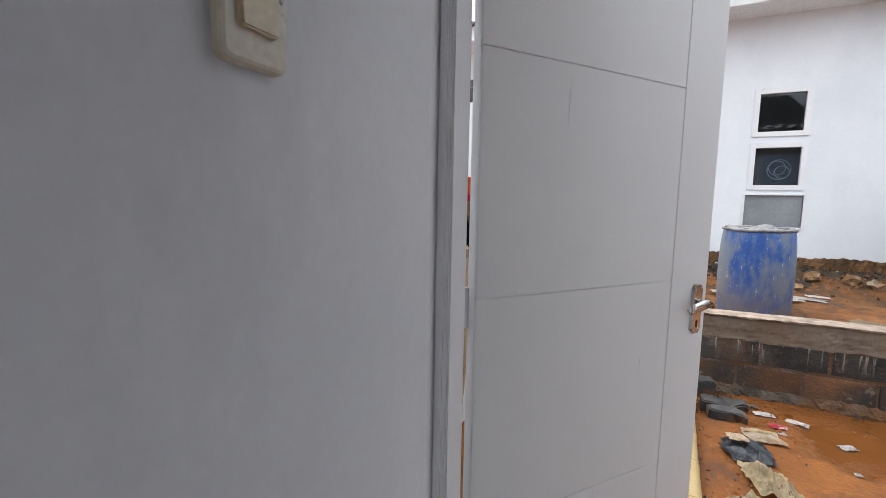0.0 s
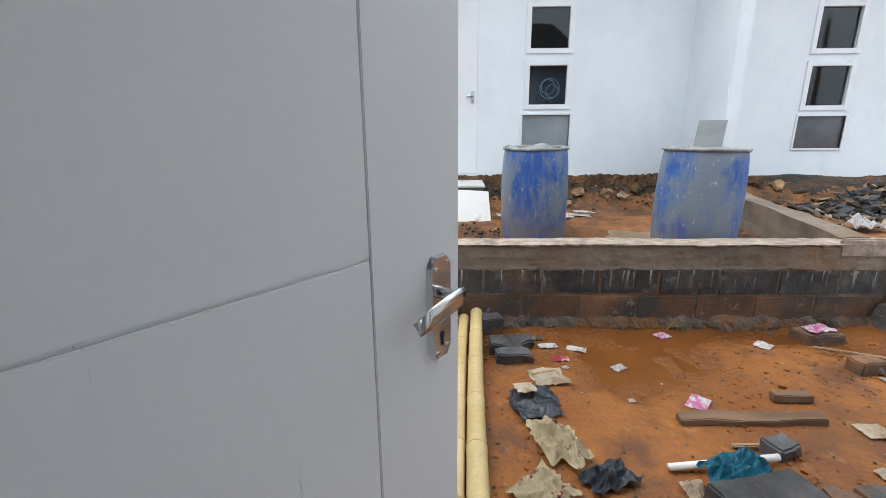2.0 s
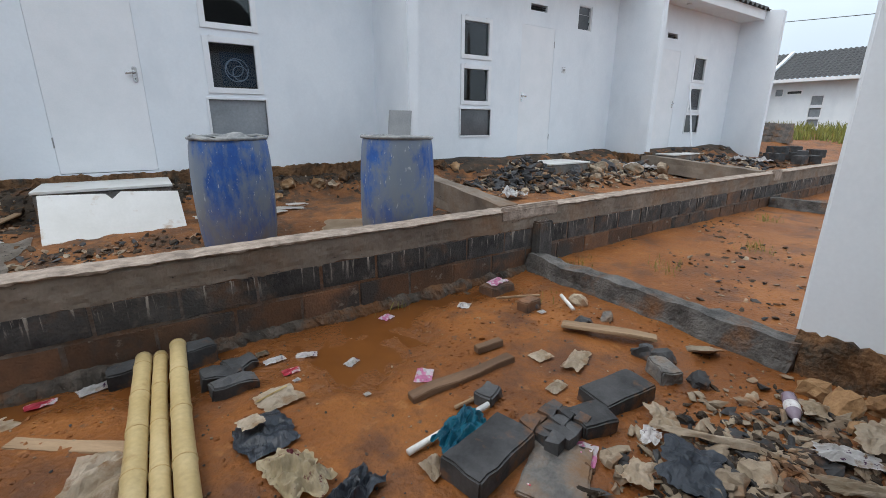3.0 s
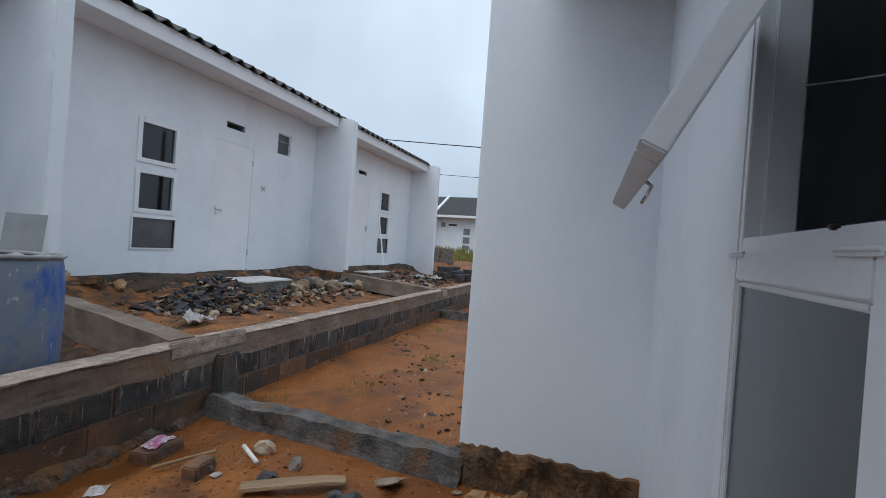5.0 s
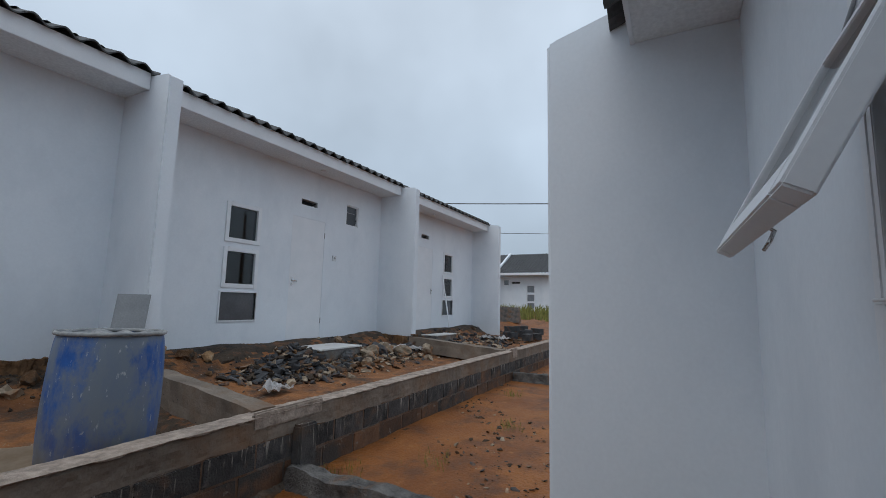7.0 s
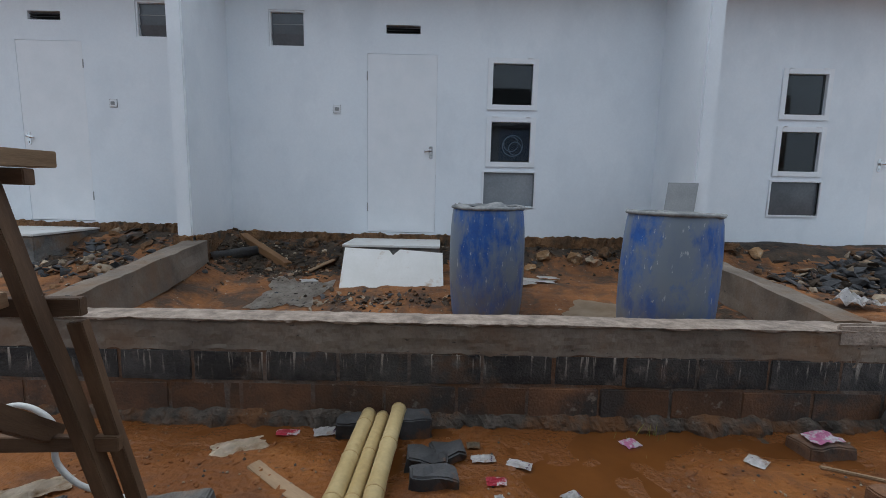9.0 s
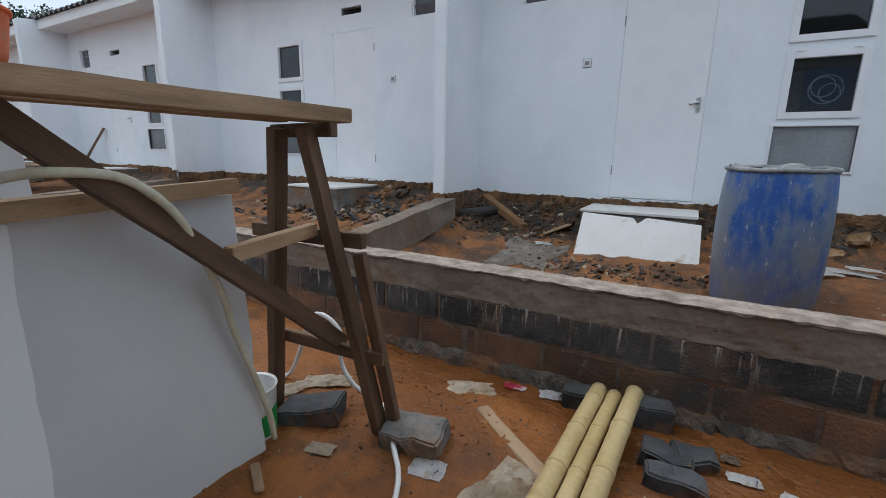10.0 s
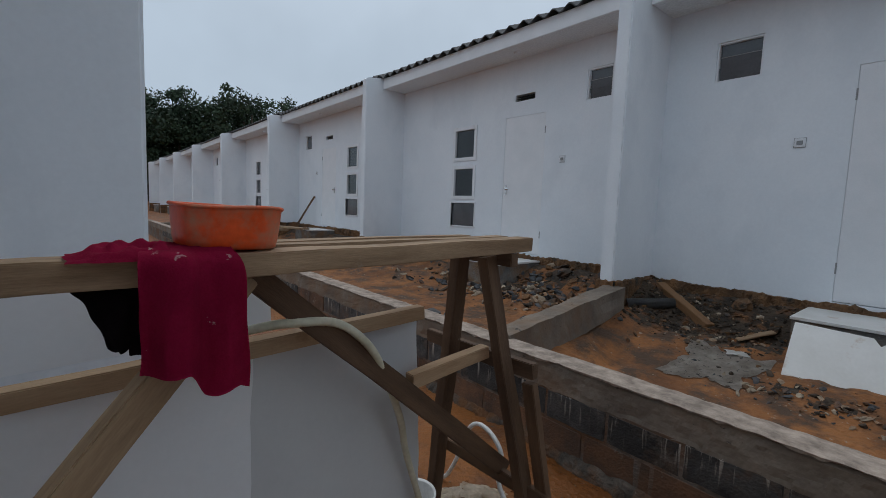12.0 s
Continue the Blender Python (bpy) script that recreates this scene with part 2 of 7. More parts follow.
RED = overlay(mat("crimson_cotton", (0.30, 0.007, 0.045), (0.39, 0.013, 0.062), 0.9, 10, 240, 0.25, spec=0.1), (0.55, 0.30, 0.33), 21, 0.665, 0.685)
BLACKC = mat("black_cloth", (0.008, 0.006, 0.007), (0.018, 0.012, 0.014), 0.95, 10, 200, 0.2, spec=0.1)
CHROME = mat("chrome", (0.62, 0.62, 0.62), (0.72, 0.71, 0.70), 0.16, 6, 90, 0.02, metal=1.0)
DARKM = mat("dark_metal", (0.02, 0.02, 0.02), (0.05, 0.05, 0.05), 0.5, 8, 60, 0.05)
SWITCHP = overlay(mat("ivory_switch_plastic", (0.62, 0.56, 0.45), (0.70, 0.64, 0.53), 0.35, 6, 90, 0.03), (0.35, 0.28, 0.20), 14, 0.63, 0.72)
ROCKER = mat("cream_rocker_plastic", (0.62, 0.50, 0.33), (0.70, 0.58, 0.40), 0.35, 6, 90, 0.03)
PVC = mat("grey_pvc", (0.24, 0.245, 0.25), (0.34, 0.34, 0.34), 0.4, 6, 60, 0.05)
PVCW = mat("white_pvc", (0.66, 0.66, 0.64), (0.76, 0.76, 0.74), 0.35, 6, 60, 0.04)
HOSE = mat("cream_hose", (0.55, 0.52, 0.38), (0.66, 0.63, 0.50), 0.4, 8, 60, 0.04)
STONE = overlay(mat("mortar_lump", (0.20, 0.15, 0.105), (0.38, 0.31, 0.225), 0.9, 5, 40, 0.6, rand=0.3, dist=0.01), (0.33, 0.14, 0.05), 4, 0.5, 0.7)
CLAYST = overlay(mat("clay_stained_stone", (0.24, 0.13, 0.06), (0.40, 0.24, 0.12), 0.9, 5, 40, 0.7, rand=0.25, dist=0.012), (0.42, 0.34, 0.24), 6, 0.56, 0.68)
BLKFR = overlay(mat("charcoal_block_fragment", (0.028, 0.029, 0.031), (0.085, 0.085, 0.088), 0.8, 5, 70, 0.5, rand=0.25, dist=0.006), (0.22, 0.10, 0.04), 5, 0.53, 0.70)
BAGB = mat("dark_plastic_bag", (0.038, 0.048, 0.064), (0.085, 0.10, 0.125), 0.28, 6, 60, 0.3, spec=0.6, dist=0.01)
SACK = overlay(mat("torn_paper_sack", (0.46, 0.36, 0.25), (0.67, 0.58, 0.47), 0.7, 7, 60, 0.4, rand=0.2), (0.34, 0.20, 0.10), 8, 0.54, 0.68)
PSACK = overlay(overlay(mat("printed_sack", (0.50, 0.41, 0.25), (0.66, 0.57, 0.41), 0.5, 7, 60, 0.4), (0.30, 0.17, 0.07), 9, 0.58, 0.7), (0.16, 0.015, 0.03), 11, 0.60, 0.62, (1, 1, 1))
TARP = mat("teal_plastic_sheet", (0.01, 0.12, 0.20), (0.02, 0.22, 0.32), 0.35, 6, 60, 0.3)
PAPER = overlay(overlay(mat("white_packet", (0.60, 0.58, 0.56), (0.75, 0.73, 0.73), 0.4, 20, 60, 0.2, rand=0.12), (0.42, 0.28, 0.18), 14, 0.56, 0.68), (0.10, 0.04, 0.10), 38, 0.62, 0.64)
PINK = overlay(mat("pink_packet", (0.66, 0.22, 0.42), (0.74, 0.34, 0.52), 0.4, 12, 60, 0.1), (0.75, 0.72, 0.74), 28, 0.5, 0.56)
REDP = overlay(mat("red_packet", (0.50, 0.03, 0.06), (0.60, 0.06, 0.10), 0.4, 12, 60, 0.1), (0.75, 0.70, 0.70), 30, 0.55, 0.6)
GREENP = mat("green_label", (0.012, 0.24, 0.05), (0.02, 0.30, 0.07), 0.4, 6, 60, 0.04)
LEAF = mat("tree_leaves", (0.016, 0.034, 0.018), (0.04, 0.07, 0.034), 0.7, 0.3, 4, 0.0, island=0.4)
BARK = mat("bark", (0.05, 0.038, 0.028), (0.10, 0.08, 0.06), 0.9, 3, 30, 0.3)
GRASS = mat("grass_blades", (0.12, 0.14, 0.03), (0.26, 0.25, 0.06), 0.7, 3, 20, 0.0, island=0.3)
BOTTLE = mat("purple_bottle_plastic", (0.36, 0.28, 0.35), (0.46, 0.37, 0.45), 0.15, 8, 60, 0.03, spec=0.6)
BOTTLE.node_tree.nodes["Principled BSDF"].inputs["Transmission Weight"].default_value = 0.35
NAVY = mat("navy_print", (0.05, 0.11, 0.20), (0.07, 0.15, 0.26), 0.5, 4, 50, 0.03)
PALEB = mat("pale_blue_print", (0.32, 0.46, 0.60), (0.40, 0.54, 0.68), 0.5, 4, 50, 0.03)


# ---- mesh helpers ----
def part(name, bm, material, parent=None, label="", smooth=False):
    """Links a bmesh as one mesh object, under a thing or a part of it."""
    me = bpy.data.meshes.new(name)
    bmesh.ops.recalc_face_normals(bm, faces=bm.faces)
    bm.to_mesh(me)
    bm.free()
    me.materials.append(material)
    if smooth:
        for p in me.polygons:
            p.use_smooth = True
    ob = new(name, me)
    if parent:
        ob.parent = parent
    if label:
        ob["label"] = label
    return ob


def thing(name, label, category, group="", kind=""):
    return tagged(new(name), label, category, group, kind)


def box(bm, lo, hi, bevel=0.0, m=None):
    """A box between two corners, with rounded edges."""
    r = bmesh.ops.create_cube(bm, size=1.0)
    vs = r["verts"]
    for v in vs:
        v.co = Vector([lo[i] + (v.co[i] + 0.5) * (hi[i] - lo[i]) for i in range(3)])
    if bevel:
        es = list({e for v in vs for e in v.link_edges})
        res = bmesh.ops.bevel(bm, geom=es, offset=bevel, segments=2, affect="EDGES")
        vs = list({v for f in res["faces"] for v in f.verts} | {v for v in vs if v.is_valid})
    if m:
        bmesh.ops.transform(bm, matrix=m, verts=vs)
    return vs


def span(p, q, up=(0, 0, 1)):
    """A pose at p whose z axis runs to q."""
    d = (Vector(q) - Vector(p)).normalized()
    u = Vector(up)
    if abs(d.dot(u)) > 0.98:
        u = Vector((0, 1, 0))
    x = u.cross(d).normalized()
    y = d.cross(x)
    return Matrix.Translation(p) @ Matrix((x, y, d)).transposed().to_4x4()


def beam(p, q, w, h, bevel=0.004, wobble=0.0, seed=0):
    """A sawn timber from p to q: w across, h in height, slightly uneven."""
    bm = bmesh.new()
    ln = (Vector(q) - Vector(p)).length
    box(bm, (-w / 2, -h / 2, 0), (w / 2, h / 2, ln), bevel)
    if wobble:
        cuts = max(2, int(ln / 0.12))
        for i in range(1, cuts):
            bmesh.ops.bisect_plane(bm, geom=bm.verts[:] + bm.edges[:] + bm.faces[:], plane_co=(0, 0, ln * i / cuts), plane_no=(0, 0, 1))
        for v in bm.verts:
            o = noise.noise_vector(Vector((seed * 3.7 + v.co.x * 6, v.co.y * 6, v.co.z * 3)))
            v.co += Vector((o.x, o.y, 0)) * wobble
    return bm


def beam_part(name, p, q, w, h, bevel, wobble, seed, material, parent=None):
    """A timber as an object whose own z axis runs along it, as the grain does."""
    ob = part(name, beam(p, q, w, h, bevel, wobble, seed), material, parent)
    ob.matrix_basis = span(p, q)
    return ob


def lathe(profile, n=32, wob=0.0, seed=0):
    """A turned body from (radius, height) pairs."""
    bm = bmesh.new()
    rings = []
    for r, z in profile:
        ring = []
        for i in range(n):
            a = 2 * math.pi * i / n
            k = 1 + wob * noise.noise(Vector((math.cos(a) * 1.3, math.sin(a) * 1.3, z * 2.5 + seed)))
            ring.append(bm.verts.new((r * k * math.cos(a), r * k * math.sin(a), z)))
        rings.append(ring)
    for a, b in zip(rings, rings[1:]):
        for i in range(n):
            bm.faces.new((a[i], a[(i + 1) % n], b[(i + 1) % n], b[i]))
    if profile[0][0] > 0.0005:
        bm.faces.new(rings[0][::-1])
    return bm


def tube(points, r, n=10, closed_ends=True):
    """A round tube through points."""
    bm = bmesh.new()
    pts = [Vector(p) for p in points]
    rings = []
    for i, p in enumerate(pts):
        d = (pts[min(i + 1, len(pts) - 1)] - pts[max(i - 1, 0)]).normalized()
        m = span((0, 0, 0), d)
        rr = r[i] if isinstance(r, (list, tuple)) else r
        rings.append([bm.verts.new(p + m.to_3x3() @ Vector((rr * math.cos(2 * math.pi * k / n), rr * math.sin(2 * math.pi * k / n), 0))) for k in range(n)])
    for a, b in zip(rings, rings[1:]):
        for k in range(n):
            bm.faces.new((a[k], a[(k + 1) % n], b[(k + 1) % n], b[k]))
    if closed_ends:
        bm.faces.new(rings[0][::-1]), bm.faces.new(rings[-1])
    return bm


def smooth_line(ctrl, n=8):
    """A Catmull-Rom line through control points."""
    c = [Vector(p) for p in ctrl]
    c = [c[0] * 2 - c[1]] + c + [c[-1] * 2 - c[-2]]
    out = []
    for i in range(1, len(c) - 2):
        for k in range(n):
            t = k / n
            out.append(0.5 * (2 * c[i] + (c[i + 1] - c[i - 1]) * t + (2 * c[i - 1] - 5 * c[i] + 4 * c[i + 1] - c[i + 2]) * t * t + (3 * c[i] - c[i - 1] - 3 * c[i + 1] + c[i + 2]) * t ** 3))
    return out + [c[-2]]


BALLS = {}


def ball(cuts):
    """Points and faces of a unit ball of triangles."""
    if cuts in BALLS:
        return BALLS[cuts]
    bm = bmesh.new()
    bmesh.ops.create_icosphere(bm, subdivisions=cuts, radius=0.5)
    BALLS[cuts] = [v.co.copy() for v in bm.verts], [[v.index for v in f.verts] for f in bm.faces]
    bm.free()
    return BALLS[cuts]


def stone_mesh(bm, centre, size, seed, cuts=2, rough=0.28):
    """An angular lump."""
    points, faces = ball(cuts)
    made = []
    rot = Euler((0.5 * math.sin(seed * 1.7), 0.5 * math.sin(seed * 2.3), seed * 0.9)).to_matrix()
    for q in points:
        d = q.normalized()
        k = 1 + rough * noise.cell(d * 1.6 + Vector((seed * 5.1, 0, 0))) + rough * 0.6 * noise.noise(d * 2.2 + Vector((seed, 7, 3)))
        c = rot @ Vector((q.x * k * size[0], q.y * k * size[1], q.z * k * size[2]))
        made.append(bm.verts.new(Vector(centre) + c))
    for f in faces:
        bm.faces.new([made[a] for a in f])


def sheet(w, h, seed, amp=0.02, n=24, thick=0.002, ragged=0.15):
    """A crumpled, torn sheet with thickness, lying flat round the origin."""
    bm = bmesh.new()
    vs = {}
    for i in range(n + 1):
        for j in range(n + 1):
            u, v = 2 * i / n - 1, 2 * j / n - 1
            r = max(abs(u), abs(v))
            a = math.atan2(v, u)
            e = 1 + r * ragged * (1.6 * noise.noise(Vector((math.cos(a) * 1.4 + seed, math.sin(a) * 1.4, 4.2))) + 0.7 * noise.noise(Vector((math.cos(a) * 5 + seed, math.sin(a) * 5, 8.2))))
            k = 1 - 0.03 * abs(u * v)
            z = amp * (1.5 * abs(noise.noise(Vector((u * 1.2 + seed, v * 1.2, 1)))) + 0.7 * (0.5 - abs(noise.noise(Vector((u * 1.9, v * 1.9 + seed, 2))))) + 0.22 * abs(noise.noise(Vector((u * 4.6 + seed, v * 4.1, 5)))))
            vs[i, j] = bm.verts.new((u * w / 2 * e * k, v * h / 2 * e * k, z * (1 - 0.5 * r ** 3) + 0.003))
    for i in range(n):
        for j in range(n):
            bm.faces.new((vs[i, j], vs[i + 1, j], vs[i + 1, j + 1], vs[i, j + 1]))
    bmesh.ops.solidify(bm, geom=bm.faces[:], thickness=thick)
    return bm


def panel_wall(bm, x0, x1, z0, z1, y0, y1, holes):
    """A wall along x from y0 to y1 in depth, with rectangular holes (x0, x1, z0, z1) right through it."""
    xs = sorted({x0, x1, *[h[0] for h in holes], *[h[1] for h in holes]})
    zs = sorted({z0, z1, *[h[2] for h in holes], *[h[3] for h in holes]})
    def solid(i, k):
        if not (0 <= i < len(xs) - 1 and 0 <= k < len(zs) - 1):
            return False
        cx, cz = (xs[i] + xs[i + 1]) / 2, (zs[k] + zs[k + 1]) / 2
        return not any(h[0] < cx < h[1] and h[2] < cz < h[3] for h in holes)
    cache = {}
    def v(x, y, z):
        if (x, y, z) not in cache:
            cache[x, y, z] = bm.verts.new((x, y, z))
        return cache[x, y, z]
    for i in range(len(xs) - 1):
        for k in range(len(zs) - 1):
            if not solid(i, k):
                continue
            a, b, c, d = xs[i], xs[i + 1], zs[k], zs[k + 1]
            bm.faces.new((v(a, y0, c), v(b, y0, c), v(b, y0, d), v(a, y0, d)))
            bm.faces.new((v(a, y1, c), v(a, y1, d), v(b, y1, d), v(b, y1, c)))
            for di, dk, q in ((-1, 0, ((a, c), (a, d))), (1, 0, ((b, d), (b, c))), (0, -1, ((b, c), (a, c))), (0, 1, ((a, d), (b, d)))):
                if not solid(i + di, k + dk):
                    (p, r), (s, t) = q
                    bm.faces.new((v(p, y0, r), v(s, y0, t), v(s, y1, t), v(p, y1, r)))


def ring_frame(bm, x0, x1, z0, z1, y0, y1, w, bevel=0.003):
    """Four rails round an opening, butted end to end."""
    box(bm, (x0, y0, z0), (x0 + w, y1, z1), bevel)
    box(bm, (x1 - w, y0, z0), (x1, y1, z1), bevel)
    box(bm, (x0 + w, y0, z0), (x1 - w, y1, z0 + w), bevel)
    box(bm, (x0 + w, y0, z1 - w), (x1 - w, y1, z1), bevel)


def fbm(x, y, s, seed=0.0):
    return noise.noise(Vector((x * s, y * s, seed)))


def ease(a, b, x):
    t = min(1.0, max(0.0, (x - a) / (b - a)))
    return t * t * (3 - 2 * t)


def gh(x, y):
    """Height of the ground: the low muddy lot, the raised lots beyond the block wall, the fields around."""
    n = 0.022 * fbm(x, y, 1.1) + 0.012 * fbm(x, y, 3.1, 3) + 0.008 * fbm(x, y, 8, 5) + 0.004 * fbm(x, y, 19, 7)
    low = 0.085 + n
    pool = ease(2.80, 3.15, y + 0.35 * fbm(x, y, 1.3, 8) + 0.12 * fbm(x, y, 6, 2)) * ease(-1.7, -1.1, x) * (1 - ease(2.5, 2.9, x))
    low -= 0.034 * pool
    low -= 0.032 * ease(0.75, 0.2, math.hypot((x - 1.0) / 0.55, (y - 2.74) / 0.5) + 0.25 * fbm(x, y, 4.5, 4))
    low += 0.045 * ease(1.5, 0.7, y) * ease(0.9, 1.6, x) * (1 - ease(2.4, 2.9, x))
    low -= 0.02 * ease(0.5, 0.1, math.hypot(x - 2.75, y - 0.6))
    low += 0.05 * ease(3.05, 3.6, x)
    high = 0.335 + 0.12 * ease(4.5, 5.4, y) + 0.16 * ease(5.5, 6.3, y) + 1.6 * n + 0.10 * ease(2.85, 3.5, x) + 0.08 * ease(-1.9, -2.4, x) + 0.04 * ease(3.1, 2.95, y)
    for bx in (-1.94, 2.90):
        high += 0.13 * ease(0.42, 0.12, abs(x - bx - (0.09 if bx > 0 else -0.09) * (y - 4.5)) + 0.12 * fbm(x, y, 3.5, 17)) * ease(3.5, 4.2, y)
    high += 0.10 * ease(5.72, 6.2, y + 0.15 * fbm(x, y, 2.3, 6)) + 0.05 * ease(-0.3, -0.9, x) * ease(-1.9, -1.4, x) * ease(5.0, 5.6, y) * (0.5 + fbm(x, y, 6, 9))
    if x > 3.0:
        high += 0.04 * max(0.0, fbm(x, y, 1.5, 12))
    g = high if y > 3.45 else low
    far = ease(14, 24, x)
    g = g * (1 - far) + 0.75 * far + 0.25 * ease(22, 28, x)
    g = g * (1 - ease(40, 70, -x)) + 1.0 * ease(40, 70, -x)
    if y < 0.36 and -14 < x < 14:
        g = -0.02
    if y > 6.32 and -42 < x < 13:
        g = min(g, 0.4)
    return g


# ---- ground ----
def build_ground():
    xs = [-400, -200, -120, -80, -60, -50, -42, -34, -28, -24, -20, -18] + list(np.arange(-16, -3, 0.22)) + list(np.arange(-3, -1.7, 0.08)) + list(np.arange(-1.7, 3.4, 0.034)) + list(np.arange(3.4, 9, 0.09)) + list(np.arange(9, 16, 0.25)) + [17, 19, 22, 25, 28, 34, 45, 70, 120, 200, 400]
    ys = [-400, -200, -100, -50, -25, -12, -6, -3, -1, 0.1, 0.3, 0.34] + list(np.arange(0.38, 3.41, 0.034)) + [3.44, 3.46] + list(np.arange(3.5, 6.3, 0.035)) + [6.31, 6.36, 8, 10, 13, 16, 20, 30, 60, 120, 200, 400]
    verts = [(float(x), float(y), gh(float(x), float(y))) for y in ys for x in xs]
    w = len(xs)
    faces = [(j * w + i, j * w + i + 1, (j + 1) * w + i + 1, (j + 1) * w + i) for j in range(len(ys) - 1) for i in range(w - 1)]
    me = bpy.data.meshes.new("ground")
    me.from_pydata(verts, [], faces)
    me.materials.append(MUD), me.materials.append(LOT), me.materials.append(DEBRIS)
    for p in me.polygons:
        p.use_smooth = True
        x, y = p.center.x, p.center.y
        p.material_index = int(3.45 < y < 6.4 and -16 < x < 14)
        litter = 0.5 * fbm(x, y, 2.1, 41) + 0.45 * fbm(x, y, 7, 43) + 0.4 * fbm(x, y, 17, 44)
        bank = ease(5.55, 6.2, y) + 0.75 * ease(5.1, 5.55, y) * ease(-0.35, -0.75, x) * ease(-2.3, -1.9, x) + 0.7 * math.exp(-((x + 0.1) / 0.6) ** 2 - ((y - 4.88) / 0.13) ** 2) + 0.8 * math.exp(-((x - 4.75) / 0.7) ** 2 - ((y - 5.25) / 0.35) ** 2) + 0.8 * ease(0.45, 0.15, abs(x - 2.62 - 0.04 * y)) * ease(4.0, 4.3, y)
        if p.material_index and bank + litter > 0.62:
            p.material_index = 2
        heap = math.exp(-((x - 1.95) / 0.55) ** 2 - ((y - 1.0) / 0.36) ** 2) + 0.35 * ease(3.1, 3.3, y) + 0.4 * math.exp(-((x - 0.38) / 0.16) ** 2 - ((y - 2.98) / 0.3) ** 2)
        if 0.4 < y < 3.4 and heap + litter > 0.80:
            p.material_index = 2
    tagged(new("ground", me), "wet orange clay ground of a building site", "ground", kind="structure")
    bm = bmesh.new()
    bmesh.ops.create_grid(bm, x_segments=2, y_segments=2, size=1.0)
    for v in bm.verts:
        v.co = Vector((0.6 + v.co.x * 2.3, 2.86 + v.co.y * 0.58, 0.052))
    tagged(part("water", bm, WATER), "shallow orange rain puddle on the clay", "water", kind="structure")


build_ground()

# ---- terrace houses across ----
F = 6.30
SOFFIT, EAVE = 2.88, 3.07


def eave_tile():
    """One curved roof tile, 0.22 wide, seen at the eave."""
    bm = bmesh.new()
    n = 8
    rows = []
    for y in (-0.07, 0.30):
        for dz in (0.0, 0.016):
            rows.append([bm.verts.new((0.225 * i / n, y, dz + 0.034 * math.sin(2 * math.pi * i / n) + 0.40 * (y + 0.07))) for i in range(n + 1)])
    a, b, c, d = rows
    for i in range(n):
        bm.faces.new((a[i], a[i + 1], c[i + 1], c[i])), bm.faces.new((b[i], d[i], d[i + 1], b[i + 1]))
        bm.faces.new((a[i], b[i], b[i + 1], a[i + 1])), bm.faces.new((c[i], c[i + 1], d[i + 1], d[i]))
    me = bpy.data.meshes.new("roof_tile")
    bm.to_mesh(me)
    bm.free()
    me.materials.append(TILE_R)
    return me


TILE_MESH = eave_tile()


def roof_sheet(x0, x1, y0, y1, z0, slope):
    """The rest of the tiled slope: waves across, steps at every course."""
    bm = bmesh.new()
    nx = int((x1 - x0) / 0.045)
    course = 0.30
    ny = int(abs(y1 - y0) / course)
    sg = 1 if y1 > y0 else -1
    grid = []
    for j in range(ny + 1):
        for off in (0.0, 0.018):
            if j == 0 and off == 0.0:
                continue
            y = y0 + sg * course * j
            grid.append([bm.verts.new((x0 + (x1 - x0) * i / nx, y, z0 + slope * course * j + off + 0.03 * math.sin(2 * math.pi * (x0 + (x1 - x0) * i / nx) / 0.225))) for i in range(nx + 1)])
    for a, b in zip(grid, grid[1:]):
        for i in range(nx):
            bm.faces.new((a[i], a[i + 1], b[i + 1], b[i]))
    return bm


def party_wall(xa, xb, zf, base):
    """The wall between two houses, which stands out in front of them as a fin."""
    bm = bmesh.new()
    prof = [(5.42, base), (5.42, zf + 3.00), (5.46, zf + 3.03), (5.70, zf + 3.06), (6.2, zf + 3.16), (9.2, zf + 4.36), (12.2, zf + 3.2), (12.2, base)]
    vs = [[bm.verts.new((x, y, z)) for y, z in prof] for x in (xa, xb)]
    n = len(prof)
    bm.faces.new(vs[0]), bm.faces.new(vs[1][::-1])
    for i in range(n):
        bm.faces.new((vs[0][i], vs[1][i], vs[1][(i + 1) % n], vs[0][(i + 1) % n]))
    es = [e for e in bm.edges if all(v.co.y < 5.47 for v in e.verts) and abs(e.verts[0].co.z - e.verts[1].co.z) > 1]
    bmesh.ops.bevel(bm, geom=es, offset=0.012, segments=2, affect="EDGES")
    return bm


def soil_band(x0, x1, y, z0, z1, seed, along="x", depth=0.05):
    """The rough, uneven foot of a rendered wall where plaster ends and earth and mortar show."""
    bm = bmesh.new()
    n = max(4, int((x1 - x0) / 0.03))
    m = 8
    g = []
    for i in range(n + 1):
        t = x0 + (x1 - x0) * i / n
        top = z1 + 0.022 * fbm(t, seed, 2.5) + 0.014 * fbm(t, seed, 9) + 0.022 * fbm(t, seed, 27)
        row = []
        for k in range(m + 1):
            z = z0 + (top - z0) * k / m
            o = depth * (0.6 + 0.7 * fbm(t * 5, z * 5, 1.3, seed) + 0.75 * fbm(t * 5, z * 5, 4.1, seed)) * (1 - 0.45 * k / m) + 0.012
            row.append(bm.verts.new((t, y - o, z) if along == "x" else (y - o, t, z)))
        row.append(bm.verts.new((t, y + 0.02, top + 0.004) if along == "x" else (y + 0.02, t, top + 0.004)))
        g.append(row)
    for a, b in zip(g, g[1:]):
        for k in range(m + 1):
            bm.faces.new((a[k], b[k], b[k + 1], a[k + 1]))
    return bm


